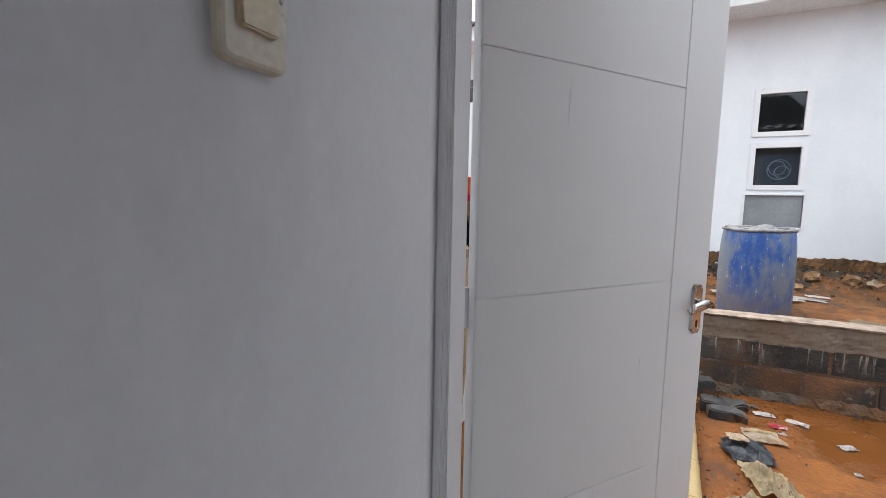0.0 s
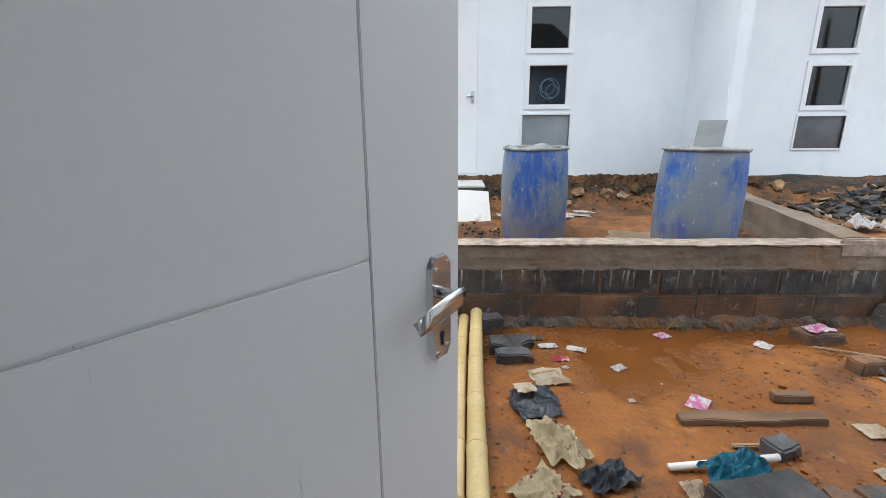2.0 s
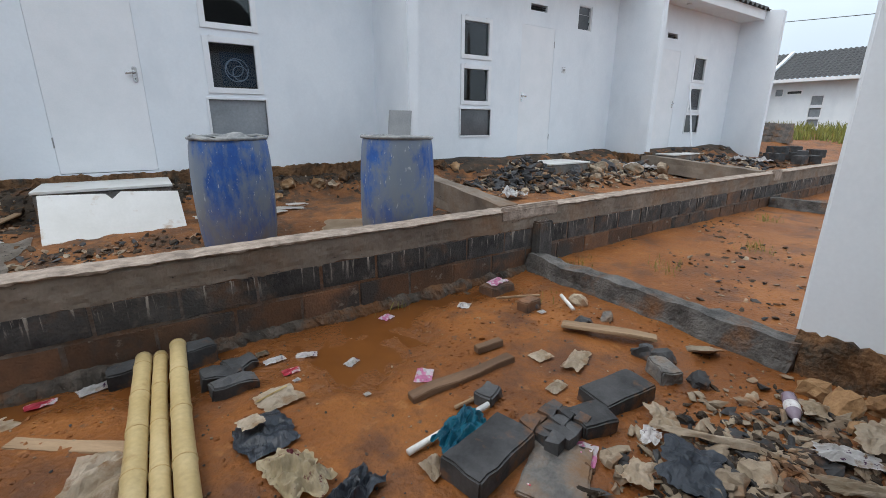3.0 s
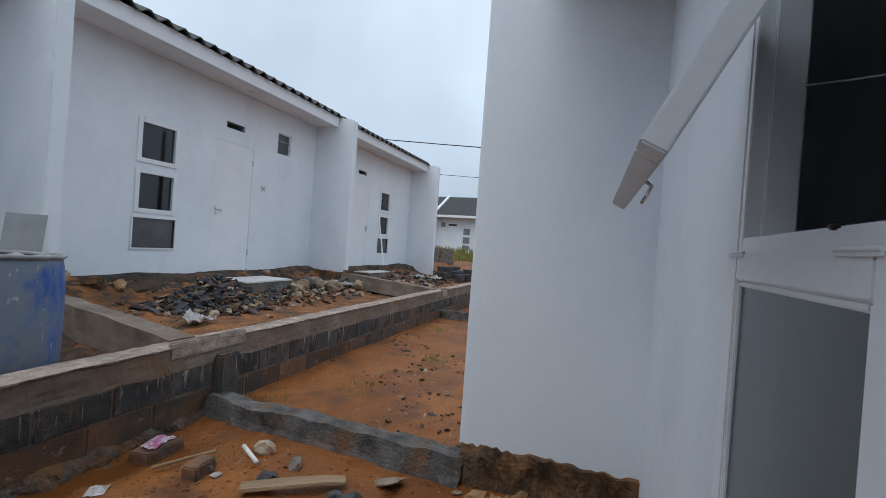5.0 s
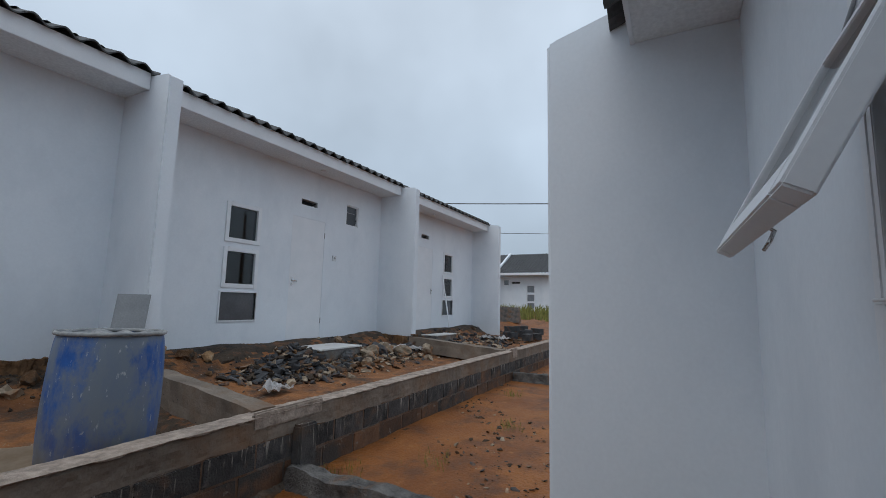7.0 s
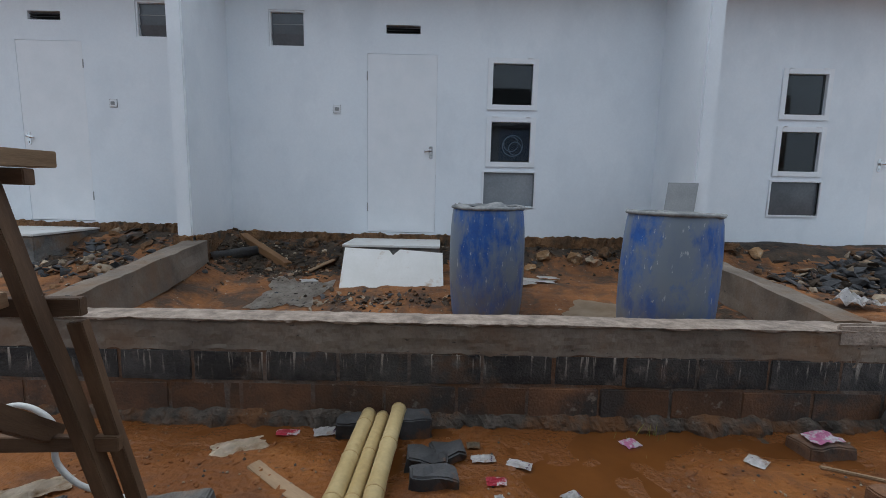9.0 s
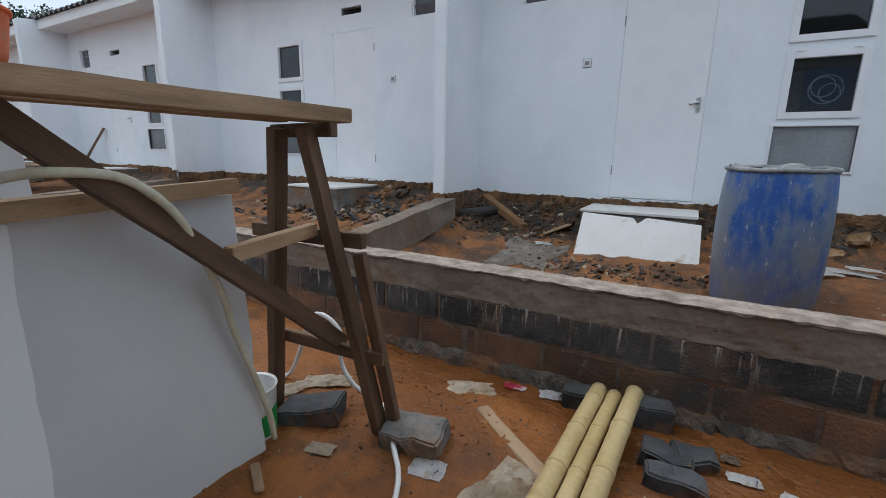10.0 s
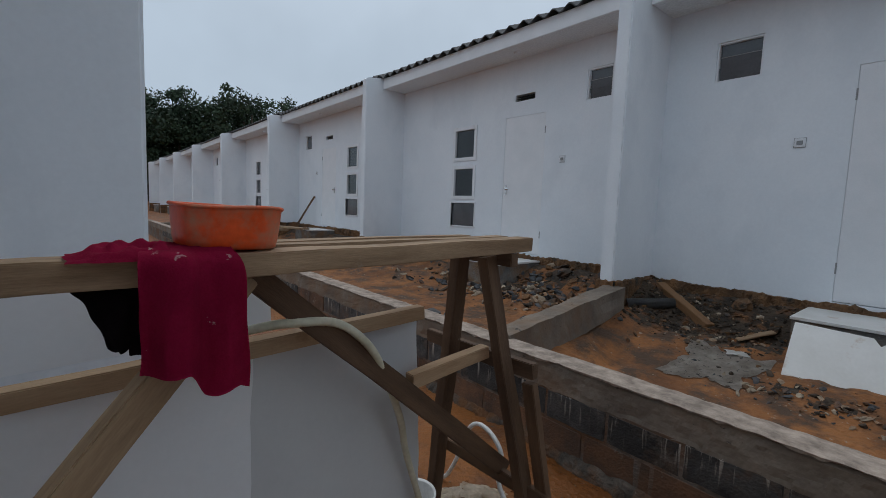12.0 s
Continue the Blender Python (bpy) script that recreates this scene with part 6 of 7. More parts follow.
def rubble():
    """The heap of broken mortar, block and paper in front of the window."""
    rnd = random.Random(11)
    bmA, bmB, bmD = bmesh.new(), bmesh.new(), bmesh.new()
    for k in range(2700):
        a = rnd.gauss(0, 1)
        x, y = 1.96 + 0.30 * a, 1.03 + 0.22 * rnd.gauss(0, 1)
        if not (1.2 < x < 2.9 and 0.5 < y < 1.6) or math.hypot(x - 0.4, y - 0.7) < 0.55:
            continue
        s = 0.006 + 0.045 * rnd.random() ** 2.2
        q = rnd.random()
        stone_mesh(bmA if q < 0.50 else bmB if q < 0.74 else bmD, (x, y, gh(x, y) + s * 0.25), (s * rnd.uniform(0.8, 3.0), s * rnd.uniform(0.6, 1.4), s * rnd.uniform(0.3, 0.9)), k, 1, 0.5)
    for k in range(700):
        x, y = rnd.uniform(-1.4, 2.9), rnd.uniform(1.3, 3.3)
        s = rnd.uniform(0.005, 0.016)
        z = gh(x, y)
        if z < 0.058:
            continue
        stone_mesh(bmA if rnd.random() < 0.4 else bmB, (x, y, z + s * 0.2), (s, s, s * 0.7), k, 1)
    for k in range(2200):
        x, y = rnd.uniform(3.12, 9.5), rnd.uniform(1.4, 3.3)
        if fbm(x, y, 0.9, 31) < -0.03:
            continue
        s = 0.006 + 0.04 * rnd.random() ** 3
        q = rnd.random()
        stone_mesh(bmA if q < 0.2 else bmB if q < 0.5 else bmD, (x, y, gh(x, y) + s * 0.1), (s * rnd.uniform(0.8, 2.5), s * 1.1, s * 0.5), k, 1, 0.4)
    bmC = bmesh.new()
    for k in range(2600):
        x, y = rnd.uniform(-1.5, 3.0), rnd.uniform(1.2, 3.36)
        if fbm(x, y, 1.7, 21) < -0.05:
            continue
        s = rnd.uniform(0.006, 0.022) * (1.6 if rnd.random() < 0.06 else 1)
        z = gh(x, y)
        if z > 0.058:
            stone_mesh(bmC, (x, y, z + s * 0.05), (s * 1.4, s * 1.2, s * 0.7), k, 1)
    tagged(part("clay_clods", bmC, MUD), "small orange clay clods on the ground", "clods", kind="stuff")
    tagged(part("rubble_soil", bmD, DEBRIS), "dark brown soil crumbs and debris on clay", "rubble", kind="stuff")
    tagged(part("rubble_pale", bmA, STONE), "pale crushed mortar rubble scattered on clay", "rubble", kind="stuff")
    tagged(part("rubble_dark", bmB, BLKFR), "charcoal block crumbs scattered on clay", "rubble", kind="stuff")
    big = ((2.64, 1.08, 0.24, 0.12, 0.12, CLAYST), (2.78, 0.82, 0.17, 0.15, 0.15, CLAYST), (2.55, 0.86, 0.10, 0.10, 0.08, BLKFR), (2.86, 0.60, 0.17, 0.14, 0.12, CLAYST), (2.66, 0.60, 0.20, 0.15, 0.10, BLKFR), (2.38, 1.57, 0.12, 0.10, 0.09, BLKFR), (2.42, 1.90, 0.12, 0.11, 0.10, BLKFR),
           (2.46, 1.80, 0.13, 0.11, 0.10, BLKFR), (1.90, 1.13, 0.14, 0.11, 0.08, STONE), (1.77, 1.16, 0.11, 0.09, 0.07, STONE), (1.55, 1.50, 0.09, 0.08, 0.06, STONE), (1.51, 1.42, 0.09, 0.07, 0.06, STONE), (2.42, 2.32, 0.12, 0.10, 0.10, BLKFR), (2.7, 2.58, 0.16, 0.13, 0.08, STONE), (2.33, 0.82, 0.12, 0.10, 0.09, STONE),
           (2.40, 0.66, 0.14, 0.12, 0.10, CLAYST), (2.15, 0.80, 0.09, 0.08, 0.07, STONE), (2.36, 2.72, 0.11, 0.09, 0.08, BLKFR), (2.62, 2.30, 0.10, 0.09, 0.05, CONC), (2.72, 1.74, 0.26, 0.15, 0.05, STONE),
           (2.74, 1.20, 0.16, 0.13, 0.10, CLAYST), (2.84, 1.0, 0.14, 0.12, 0.11, CLAYST), (2.68, 0.72, 0.2, 0.15, 0.13, CLAYST), (2.82, 0.72, 0.13, 0.12, 0.10, BLKFR), (2.55, 0.70, 0.13, 0.10, 0.08, CLAYST), (2.48, 0.98, 0.12, 0.09, 0.07, CLAYST),
           (2.75, 0.50, 0.18, 0.14, 0.12, CLAYST), (2.56, 0.52, 0.15, 0.12, 0.09, STONE), (2.88, 0.86, 0.10, 0.09, 0.08, CLAYST), (2.38, 0.52, 0.13, 0.10, 0.08, CLAYST), (2.22, 0.60, 0.11, 0.09, 0.06, STONE), (2.66, 0.92, 0.09, 0.08, 0.07, STONE))
    for k, (x, y, a, b, c, mt) in enumerate(big):
        bm = bmesh.new()
        stone_mesh(bm, (0, 0, 0), (a, b, c), 3.3 + k, 2, 0.34)
        ob = part("rubble_stone", bm, mt)
        ob.location = (x, y, gh(x, y) + c * 0.26)
        tagged(ob, "charcoal lump of broken block on clay" if mt is BLKFR else "tan lump of broken mortar on clay", "stone", "rubble stones")
    for k, (x, y, w, h, mt, tr) in enumerate(((1.98, 1.28, 0.42, 0.06, SACK, -58), (2.22, 0.96, 0.20, 0.10, PAPER, -55), (1.92, 1.50, 0.17, 0.12, SACK, 40), (1.73, 1.28, 0.28, 0.22, BAGB, 10), (2.06, 0.86, 0.30, 0.08, SACK, -50), (2.42, 0.92, 0.22, 0.12, SACK, 0), (2.62, 0.75, 0.2, 0.14, SACK, 60), (1.77, 1.47, 0.11, 0.07, PAPER, 20), (1.55, 1.38, 0.14, 0.11, SACK, 10), (2.5, 1.14, 0.12, 0.1, SACK, 30))):
        lb = {id(SACK): "tan torn paper strip on the rubble", id(PAPER): "white torn wrapper on the rubble", id(BAGB): "charcoal plastic bag on the rubble"}[id(mt)]
        scrap("paper_scrap" if mt is not BAGB else "plastic_bag", lb, "litter", x, y, w, h, mt, 60.0 + k, 0.022, tr, 0.03, "rubble litter", 0.3)


rubble()


def bottle(x, y):
    b = thing("plastic_bottle", "clear purple-tinted plastic bottle lying on rubble", "bottle")
    m = pose(x, y, gh(x, y) + 0.045, 92, 0, -63)
    bm = lathe([(0.0001, 0.0), (0.026, 0.0), (0.031, 0.008), (0.031, 0.06), (0.029, 0.075), (0.031, 0.09), (0.030, 0.13), (0.022, 0.16), (0.012, 0.18), (0.011, 0.195)], 24)
    bmesh.ops.transform(bm, matrix=m, verts=bm.verts)
    part("body", bm, BOTTLE, b, "", True)
    bm = lathe([(0.0001, 0.21), (0.0125, 0.21), (0.0135, 0.207), (0.0135, 0.192)], 18)
    bmesh.ops.transform(bm, matrix=m, verts=bm.verts)
    part("cap", bm, PAPER, b, "white cap", True)
    bm = lathe([(0.0315, 0.075), (0.0322, 0.08), (0.0322, 0.125), (0.0308, 0.13)], 24)
    bmesh.ops.transform(bm, matrix=m, verts=bm.verts)
    part("label_band", bm, PAPER, b, "", True)


bottle(2.53, 1.25)


# ---- things on the raised lots ----
def raised_lot_things():
    SHARD = mat("tan_board_back", (0.36, 0.26, 0.17), (0.50, 0.39, 0.28), 0.8, 4, 50, 0.1, grain=0.04)
    # broken board leaning against the step
    bm = bmesh.new()
    out = [(-0.52, 0), (0.47, 0.0), (0.48, 0.43), (0.05, 0.47), (-0.02, 0.40), (-0.06, 0.46), (-0.50, 0.49)]
    f = bm.faces.new([bm.verts.new((x, 0, z)) for x, z in out])
    r = bmesh.ops.extrude_face_region(bm, geom=[f])
    for v in r["geom"]:
        if isinstance(v, bmesh.types.BMVert):
            v.co.y += 0.012
    ob = part("broken_board", bm, WTILE)
    ob.matrix_world = pose(0.0, 5.13, 0.415, -42, 0, 5)
    tagged(ob, "white broken ceramic board leaning against the step", "board")
    ob = part("board_shard", sheet(0.62, 0.42, 3.0, 0.006, 12, 0.008, 0.25), SHARD)
    ob.matrix_world = pose(1.68, 4.72, gh(1.68, 4.72) + 0.02, 8, -2, -35)
    tagged(ob, "tan board shard lying on clay beside the drum", "board")
    for k, (x, y, w, h, tr) in enumerate(((1.40, 5.45, 0.42, 0.13, -8), (1.25, 5.30, 0.25, 0.12, 20), (1.55, 5.5, 0.2, 0.1, 0), (-0.85, 5.25, 0.16, 0.12, 30), (0.65, 5.3, 0.2, 0.15, 20))):
        ob = part("board_shard", sheet(w, h, 4.0 + k, 0.01, 10, 0.008, 0.2), WTILE)
        ob.matrix_world = pose(x, y, gh(x, y) + 0.015 + 0.012 * (k % 3), 3, 2, tr)
        tagged(ob, "white broken board piece on the raised lot", "board", "board shards")
    ob = part("cement_spill", sheet(0.52, 0.60, 9.0, 0.004, 30, 0.006, 0.35), overlay(mat("dried_cement_ash", (0.24, 0.20, 0.165), (0.42, 0.37, 0.32), 0.95, 8, 60, 0.6), (0.06, 0.05, 0.045), 26, 0.60, 0.64))
    for v in ob.data.vertices:
        v.co.z += gh(v.co.x - 0.92, v.co.y + 4.98) + 0.004
    ob.location = (-0.92, 4.98, 0)
    tagged(ob, "pale dried cement spill on the clay", "cement")
    # grey panel leaning against the fin
    bm = bmesh.new()
    box(bm, (0, 0, 0), (0.30, 0.006, 0.52), 0.002)
    for v in bm.verts:
        v.co.x += 0.20 * v.co.z
    ob = part("grey_panel", bm, mat("grey_panel_face", (0.24, 0.25, 0.255), (0.31, 0.315, 0.32), 0.5, 4, 60, 0.05))
    ob.matrix_world = pose(2.56, 5.30, 0.98, -12, 0, 0)
    tagged(ob, "grey thin panel propped against the fin wall", "panel")
    bm = bmesh.new()
    box(bm, (2.5, 5.2, 0.3), (2.92, 5.44, 0.985), 0.02)
    for v in bm.verts:
        v.co += noise.noise_vector(v.co * 5) * 0.03
    tagged(part("rubble_stack", bm, SOIL), "brown stack of earth and stone at the fin", "rubble")
    # rubble along the foundation and on the next lot
    rnd = random.Random(3)
    bmA, bmB, bmC = bmesh.new(), bmesh.new(), bmesh.new()
    bmD = bmesh.new()
    for k in range(9000):
        q = rnd.random()
        heap = 0.0
        mix = (0.10, 0.14, 0.50)
        if q < 0.24:
            x, y, heap, mix = rnd.gauss(4.75, 0.36), rnd.gauss(5.25, 0.20), 0.30, (0.12, 0.72, 0.78)
        elif q < 0.34:
            x, y, mix = rnd.gauss(5.6, 0.7), rnd.gauss(5.3, 0.3), (0.35, 0.6, 0.75)
        elif q < 0.42:
            x, y, mix = rnd.gauss(7.3, 0.6), rnd.gauss(5.4, 0.32), (0.4, 0.7, 0.85)
        elif q < 0.58:
            x, y, mix = rnd.uniform(-2.0, 3), 6.24 - abs(rnd.gauss(0, 0.22)), (0.05, 0.07, 0.40)
        elif q < 0.76:
            x, y, mix = rnd.gauss(-1.35, 0.42), rnd.gauss(5.72, 0.24), (0.08, 0.11, 0.30)
        elif q < 0.80:
            x, y, mix = rnd.gauss(-0.15, 0.38), rnd.gauss(4.85, 0.10), (0.25, 0.55, 0.62)
        elif q < 0.90:
            x, y, mix = rnd.gauss(-3.3, 0.9), rnd.gauss(5.5, 0.4), (0.2, 0.6, 0.8)
        else:
            x, y, mix = rnd.gauss(10.6, 1.4), rnd.gauss(5.2, 0.5), (0.2, 0.8, 0.9)
        if not (3.7 < y < 6.25) or (-0.62 < x < 0.55 and 5.1 < y < 5.65):
            continue
        near = -2.1 < x < 3.0
        s = (0.006 + 0.04 * rnd.random() ** 3) if near else (0.014 + 0.10 * rnd.random() ** 2.6)
        z = gh(x, y) + rnd.random() * heap * math.exp(-((x - 4.75) / 0.45) ** 2 - ((y - 5.25) / 0.28) ** 2)
        b = rnd.random()
        stone_mesh(bmA if b < mix[0] else bmB if b < mix[1] else bmC if b < mix[2] else bmD, (x, y, z + s * 0.15), (s * rnd.uniform(0.9, 2.2), s * rnd.uniform(0.7, 1.5), s * rnd.uniform(0.35, 1.0)), k, 1, 0.5)
    tagged(part("rubble_soil", bmD, DEBRIS), "dark brown soil crumbs on the raised lots", "rubble", kind="stuff")
    for k, (x, y, a, b, c, mt) in enumerate(((1.62, 6.02, 0.20, 0.16, 0.13, CLAYST), (1.95, 6.0, 0.17, 0.14, 0.14, CLAYST), (2.15, 5.92, 0.15, 0.13, 0.11, STONE), (2.32, 6.05, 0.16, 0.12, 0.15, SOIL), (1.2, 5.95, 0.15, 0.13, 0.11, SOIL), (1.42, 5.85, 0.13, 0.10, 0.08, CLAYST), (2.55, 5.95, 0.13, 0.12, 0.10, CLAYST),
                                             (-1.72, 5.98, 0.16, 0.13, 0.10, DEBRIS), (-1.05, 6.05, 0.17, 0.14, 0.12, SOIL), (-0.75, 5.82, 0.14, 0.11, 0.09, DEBRIS), (-1.35, 5.55, 0.09, 0.08, 0.06, STONE), (3.4, 6.05, 0.22, 0.16, 0.2, CLAYST), (3.75, 6.0, 0.2, 0.15, 0.16, SOIL), (4.0, 5.95, 0.16, 0.14, 0.12, CLAYST))):
        bm = bmesh.new()
        stone_mesh(bm, (0, 0, 0), (a, b, c), 120.3 + k, 2, 0.36)
        ob = part("rubble_stone", bm, mt)
        ob.location = (x, y, gh(x, y) + c * 0.24)
        tagged(ob, "clay-stained stone at the foot of the house" if mt is not DEBRIS else "dark soil clod at the foot of the house", "stone", "foundation stones")
    for k in range(16):
        x, y = rnd.gauss(4.72, 0.30), rnd.gauss(5.22, 0.16)
        hz = 0.24 * math.exp(-((x - 4.75) / 0.4) ** 2 - ((y - 5.25) / 0.25) ** 2)
        solid_block("block_shard", "broken charcoal block shard on the rubble heap", "block", x, y, rnd.uniform(0, 180), (rnd.uniform(0.14, 0.30), rnd.uniform(0.10, 0.17), rnd.uniform(0.025, 0.06)), BLKFR, 200 + k, "block shards", (rnd.uniform(-28, 28), rnd.uniform(-28, 28)), hz, 0.02)
    tagged(part("rubble_pale", bmA, STONE), "pale mortar rubble on the raised lots", "rubble", kind="stuff")
    tagged(part("rubble_dark", bmB, BLKFR), "charcoal block rubble on the raised lots", "rubble", kind="stuff")
    tagged(part("rubble_earth", bmC, SOIL), "brown earth lumps on the raised lots", "rubble", kind="stuff")
    for k in range(9):
        x, y = 5.9 + 0.28 * k + rnd.uniform(-0.1, 0.1), 5.2 + rnd.uniform(-0.25, 0.25)
        bm = bmesh.new()
        stone_mesh(bm, (0, 0, 0), (rnd.uniform(0.2, 0.4), rnd.uniform(0.18, 0.3), rnd.uniform(0.12, 0.22)), 70 + k, 3, 0.2)
        ob = part("rubble_stone", bm, STONE if k % 3 else BLKFR)
        ob.location = (x, y, gh(x, y) + 0.06)
        tagged(ob, "tan lump of broken mortar on clay" if k % 3 else "charcoal lump of broken block on clay", "stone", "rubble stones")
    for k, (x, y, w, h, tr) in enumerate(((7.6, 5.3, 0.7, 0.25, -20), (7.9, 5.1, 0.6, 0.2, 15), (7.2, 5.5, 0.5, 0.22, 40), (3.9, 4.6, 0.3, 0.25, 20), (11.3, 5.2, 0.6, 0.25, 30), (11.9, 5.0, 0.5, 0.3, -10))):
        scrap("paper_scrap", "white torn plastic sheet on the rubble", "litter", x, y, w, h, PAPER, 90.0 + k, 0.10, tr, 0.03, "rubble litter", 0.2)
    for k in range(8):
        x, y = 12.3 + 0.42 * (k % 4), 4.4 + 0.5 * (k // 4) + 0.1 * (k % 2)
        solid_block("concrete_block", "dark block in a heap beyond the terrace end", "block", x, y, 17 * k, (0.4, 0.2, 0.18), BLKFR, 30 + k, "far blocks", (0, 0), 0.06 + 0.1 * (k % 2))
    for k in range(6):
        solid_block("concrete_block", "grey block stacked at the road's edge", "block", 16.4 + 0.05 * (k % 2), 6.2 + 0.45 * (k % 2), 4 * k, (0.4, 0.42, 0.19), CONC, 40 + k, "far stacks", (0, 0), 0.19 * (k // 2))


raised_lot_things()


# ---- distance: houses beyond the lane, grass, woods, cables ----
def far_house(x, y0, y1, zf):
    h = thing("far_house", "white bungalow with dark tiled roof beyond the grass", "house", "far houses")
    bm = bmesh.new()
    holes = [(0.4, 0.75, zf + 1.95, zf + 2.3), (2.1, 2.6, zf + 1.45, zf + 1.9), (2.1, 2.6, zf + 0.85, zf + 1.3), (2.1, 2.6, zf + 0.35, zf + 0.72), (0.95, 1.6, zf + 2.05, zf + 2.18)]
    panel_wall(bm, 0, y1 - y0, 0.3, zf + 2.7, 0, 0.12, holes)
    mt = Matrix.Translation((x, y1, 0)) @ Euler((0, 0, radians(-90))).to_matrix().to_4x4()
    bmesh.ops.transform(bm, matrix=mt, verts=bm.verts)
    part("wall", bm, WHITE, h)
    for hh in holes:
        bm = bmesh.new()
        box(bm, (hh[0], 0.06, hh[2]), (hh[1], 0.07, hh[3]))
        bmesh.ops.transform(bm, matrix=mt, verts=bm.verts)
        # no room behind: opaque sheets carry its dimness, darkest in the vent
        part("pane", bm, GREYPANE if hh[3] - hh[2] > 0.2 else DARKM, h)
        bm = bmesh.new()
        ring_frame(bm, hh[0] - 0.05, hh[1] + 0.05, hh[2] - 0.05, hh[3] + 0.05, -0.02, 0.03, 0.05)
        bmesh.ops.transform(bm, matrix=mt, verts=bm.verts)
        part("window_frame", bm, FRAMEP, h)
    bm = roof_sheet(0, y1 - y0, -0.7, 2.6, zf + 2.75, 0.5)
    bmesh.ops.transform(bm, matrix=mt, verts=bm.verts)
    part("roof", bm, TILE_R, h, "dark tiled roof")
    bm = bmesh.new()
    box(bm, (0, -0.72, zf + 2.6), (y1 - y0, -0.68, zf + 2.76), 0.005)
    bmesh.ops.transform(bm, matrix=mt, verts=bm.verts)
    part("fascia", bm, FRAMEP, h)
    bm = bmesh.new()
    prof = [(-0.9, 0.3), (-0.9, zf + 2.75), (2.4, zf + 4.5), (2.4, 0.3)]
    vs = [[bm.verts.new((u, v, z)) for v, z in prof] for u in (-0.08, 0.08)]
    bm.faces.new(vs[0]), bm.faces.new(vs[1][::-1])
    for i in range(4):
        bm.faces.new((vs[0][i], vs[1][i], vs[1][(i + 1) % 4], vs[0][(i + 1) % 4]))
    bmesh.ops.transform(bm, matrix=mt, verts=bm.verts)
    part("party_wall", bm, WHITE, h)


for k in range(5):
    far_house(30.0, 6.0 + 6.0 * (k - 2), 12.0 + 6.0 * (k - 2), 0.85)


def grass_stuff():
    rnd = random.Random(8)
    verts, faces = [], []
    def blade(x, y, z, h, w):
        a = rnd.uniform(0, 6.28)
        dx, dy = math.cos(a), math.sin(a)
        lx, ly = rnd.uniform(-0.35, 0.35) * h, rnd.uniform(-0.35, 0.35) * h
        n = len(verts)
        verts.extend([(x - dx * w, y - dy * w, z), (x + dx * w, y + dy * w, z), (x + lx * 0.5 + dx * w * 0.7, y + ly * 0.5 + dy * w * 0.7, z + h * 0.6), (x + lx, y + ly, z + h)])
        faces.append((n, n + 1, n + 2)), faces.append((n, n + 2, n + 3))
    for k in range(9000):
        x, y = rnd.uniform(20, 29.5), rnd.uniform(-4, 26)
        blade(x, y, gh(x, y) - 0.03, rnd.uniform(0.2, 0.6), 0.03)
    for cx, cy, n in ((3.35, 3.1, 26), (3.8, 2.6, 40), (3.25, 3.2, 20), (5.2, 2.4, 60), (6.8, 2.9, 50), (1.55, 3.28, 14), (2.55, 2.75, 10)):
        for k in range(n):
            x, y = rnd.gauss(cx, 0.08), rnd.gauss(cy, 0.08)
            blade(x, min(y, 3.3), gh(x, min(y, 3.3)) - 0.005, rnd.uniform(0.04, 0.13), 0.0025)
    me = bpy.data.meshes.new("grass")
    me.from_pydata(verts, [], faces)
    me.materials.append(GRASS)
    tagged(new("grass", me), "yellow-green grass beyond the terrace and sparse tufts", "grass", kind="stuff")


grass_stuff()


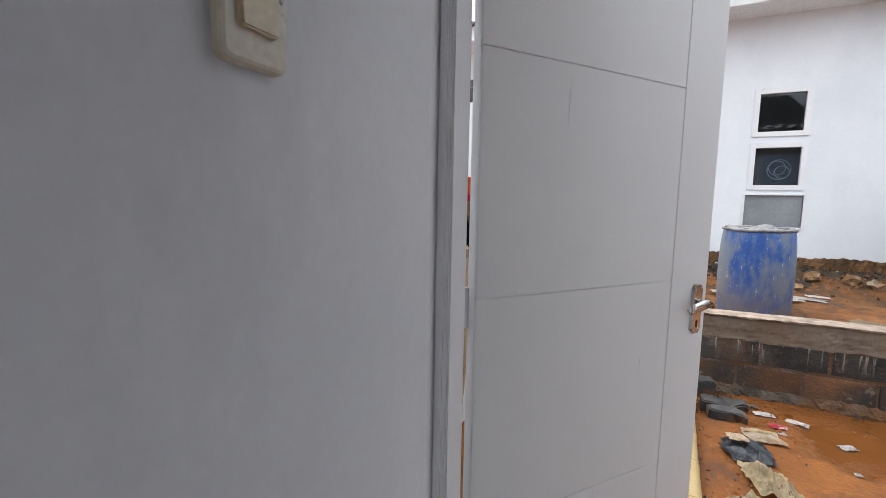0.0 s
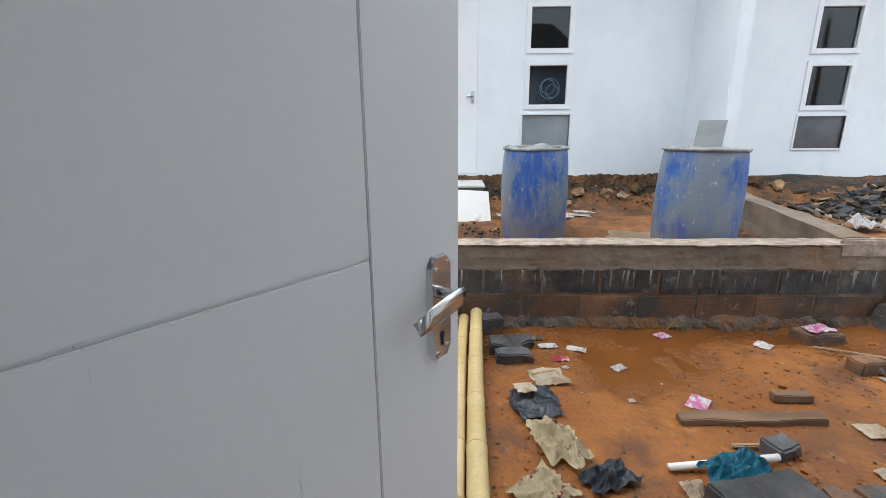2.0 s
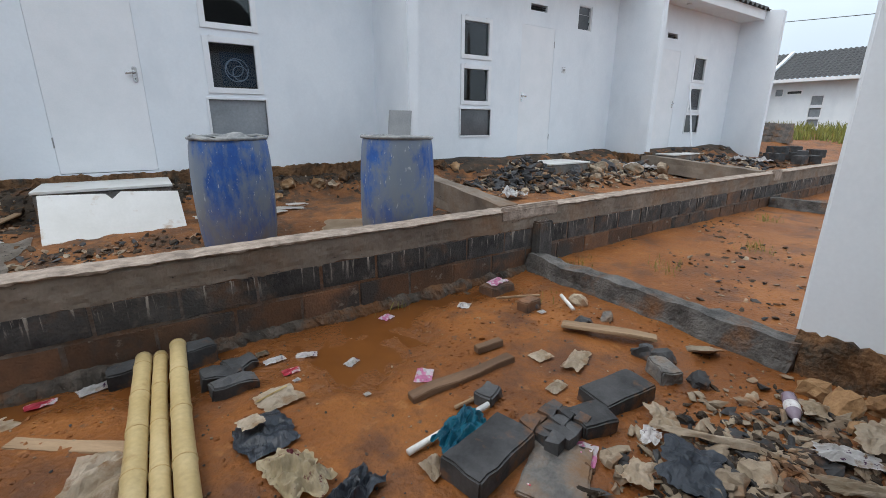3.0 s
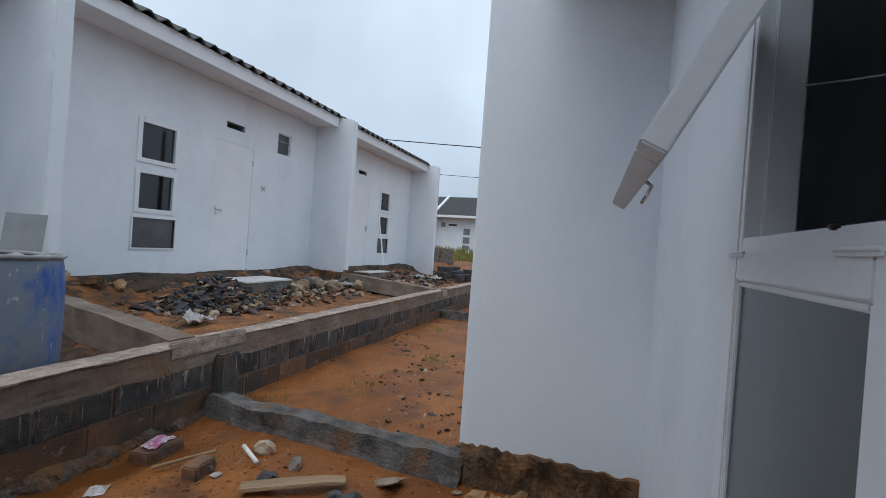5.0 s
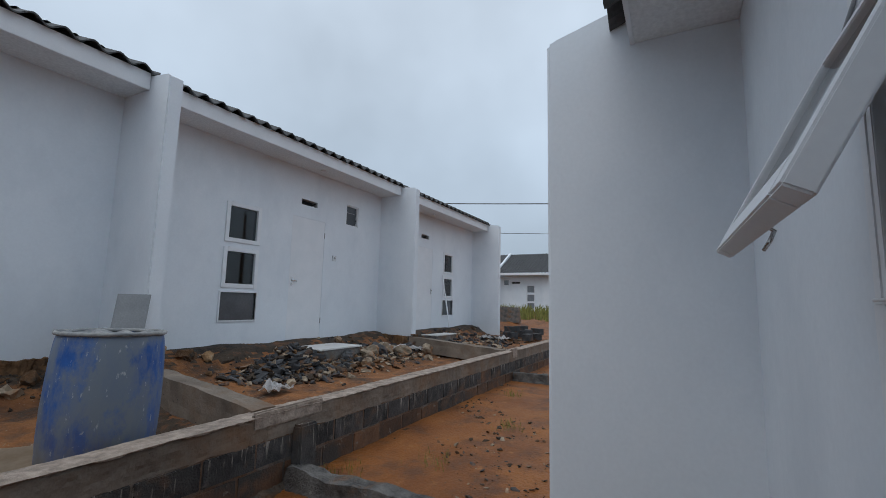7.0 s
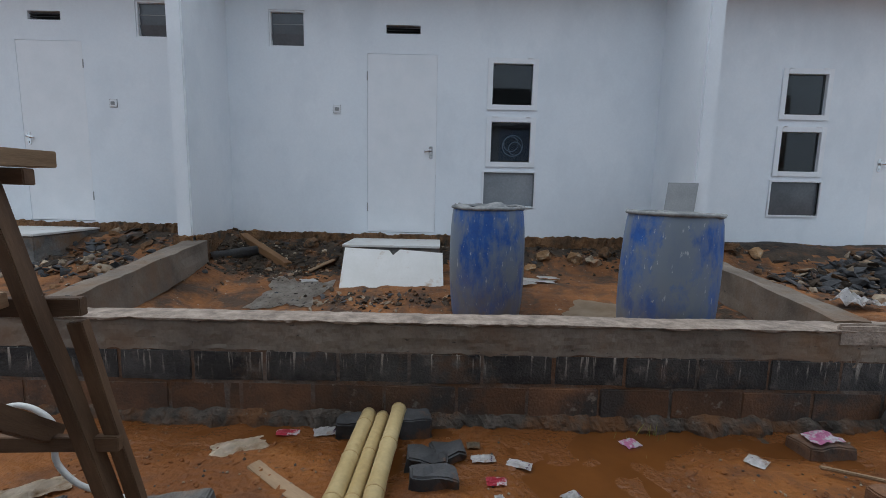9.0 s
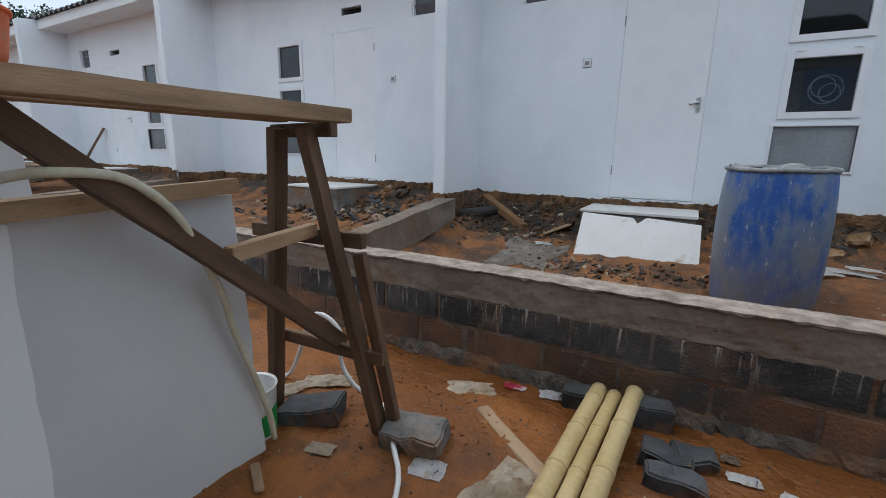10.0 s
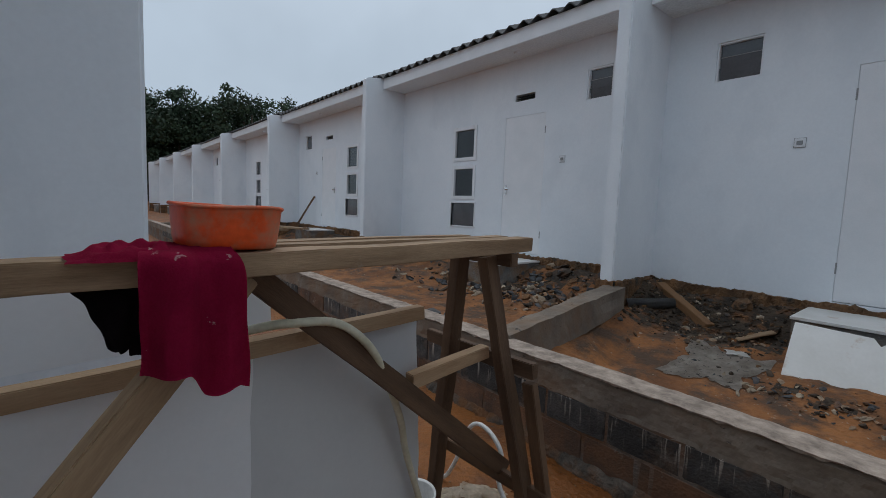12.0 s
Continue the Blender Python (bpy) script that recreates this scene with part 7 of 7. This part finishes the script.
def woods():
    """Far wooded hill: trunks with limbs, and crowns of many small leaves."""
    rnd = random.Random(4)
    verts, faces = [], []
    bmT = bmesh.new()
    for k in range(72):
        x, y = -62 - rnd.uniform(0, 22), -14 + 60 * (k / 72) + rnd.uniform(-1.5, 1.5)
        edge = ease(33, 22, y)
        H = (11.0 + 5.4 * edge + rnd.uniform(-1.6, 1.2)) * (1 - 0.5 * ease(22, 40, y))
        g = gh(x, y)
        t = tube([(x, y, g), (x + 0.2, y, g + H * 0.4), (x, y + 0.2, g + H * 0.75)], [0.28, 0.2, 0.08], 6)
        me = bpy.data.meshes.new("t")
        t.to_mesh(me)
        t.free()
        bmT.from_mesh(me)
        for c in range(40):
            a, el = rnd.uniform(0, 6.28), rnd.uniform(-1.4, 1.0)
            rr = H * 0.30 * rnd.uniform(0.35, 1.0)
            cx, cy, cz = x + rr * math.cos(a), y + rr * math.sin(a), g + H * 0.62 + H * 0.34 * el * rnd.uniform(0.6, 1.0)
            cr = rnd.uniform(0.9, 1.8)
            for q in range(72):
                d = Vector((rnd.gauss(0, 1), rnd.gauss(0, 1), rnd.gauss(0, 0.8))).normalized() * cr * rnd.uniform(0.35, 1.0)
                s = rnd.uniform(0.15, 0.30)
                u = Vector((rnd.uniform(-1, 1), rnd.uniform(-1, 1), rnd.uniform(-1, 1))).normalized() * s
                w = u.cross(d).normalized() * s
                p = Vector((cx, cy, cz)) + d
                n = len(verts)
                verts.extend([tuple(p - u), tuple(p - w * 0.6), tuple(p + u), tuple(p + w * 0.6)])
                faces.append((n, n + 1, n + 2, n + 3))
    me = bpy.data.meshes.new("far_woods")
    me.from_pydata(verts, [], faces)
    me.materials.append(LEAF)
    tagged(new("far_woods", me), "dark green wooded hill beyond the terrace", "woods", kind="stuff")
    tagged(part("wood_trunks", bmT, BARK), "brown trunks of the far woods", "woods", kind="stuff")


woods()


def power_cable(p, q, sag, r):
    c = [Vector(p).lerp(Vector(q), i / 20) - Vector((0, 0, sag * 4 * (i / 20) * (1 - i / 20))) for i in range(21)]
    tagged(part("power_cable", tube(c, r, 6), DARKM), "thin black overhead power cable", "cable")


for py, ph in ((26.0, 9.2), (-14.0, 7.2)):
    bm = tube([(20, py, gh(20, py) - 0.5), (20, py, ph)], [0.14, 0.10], 12)
    tagged(part("utility_pole", bm, CONC, None, "", True), "grey concrete utility pole beside the lane", "pole", "utility poles")
power_cable((20, 26, 8.2), (20, -14, 4.9), 0.45, 0.024)
power_cable((20, 26, 6.4), (20, -14, 3.9), 0.45, 0.012)


# ---- single blocks of the boundary wall ----
def wall_blocks():
    meshes = {}
    for mt in (BLOCKD, BLOCKB):
        for s in range(4):
            bm = bmesh.new()
            box(bm, (-0.193, -0.02, -0.086), (0.193, 0.02, 0.086), 0.006)
            for i in (-0.11, -0.03, 0.05, 0.12):
                bmesh.ops.bisect_plane(bm, geom=bm.verts[:] + bm.edges[:] + bm.faces[:], plane_co=(i, 0, 0), plane_no=(1, 0, 0))
            for v in bm.verts:
                v.co += noise.noise_vector(v.co * 11 + Vector((s * 9.0, 0, 0))) * 0.004
            me = bpy.data.meshes.new("block")
            bm.to_mesh(me)
            bm.free()
            me.materials.append(mt)
            meshes[mt.name, s] = me
    rnd = random.Random(2)
    for course, (z, mt, off) in enumerate(((0.378, BLOCKD, 0.074), (0.193, BLOCKB, 0.336))):
        for i in range(-42, 33):
            use = mt if rnd.random() > 0.06 else (BLOCKB if mt is BLOCKD else BLOCKD)
            ob = new("block", meshes[use.name, rnd.randrange(4)])
            ob.parent = WALLB
            ob.location = (off + 0.3985 * i, 3.392 + rnd.uniform(-0.003, 0.004), z + rnd.uniform(-0.004, 0.004))
            ob.rotation_euler = (0, rnd.uniform(-0.008, 0.008), rnd.uniform(-0.006, 0.006))


wall_blocks()
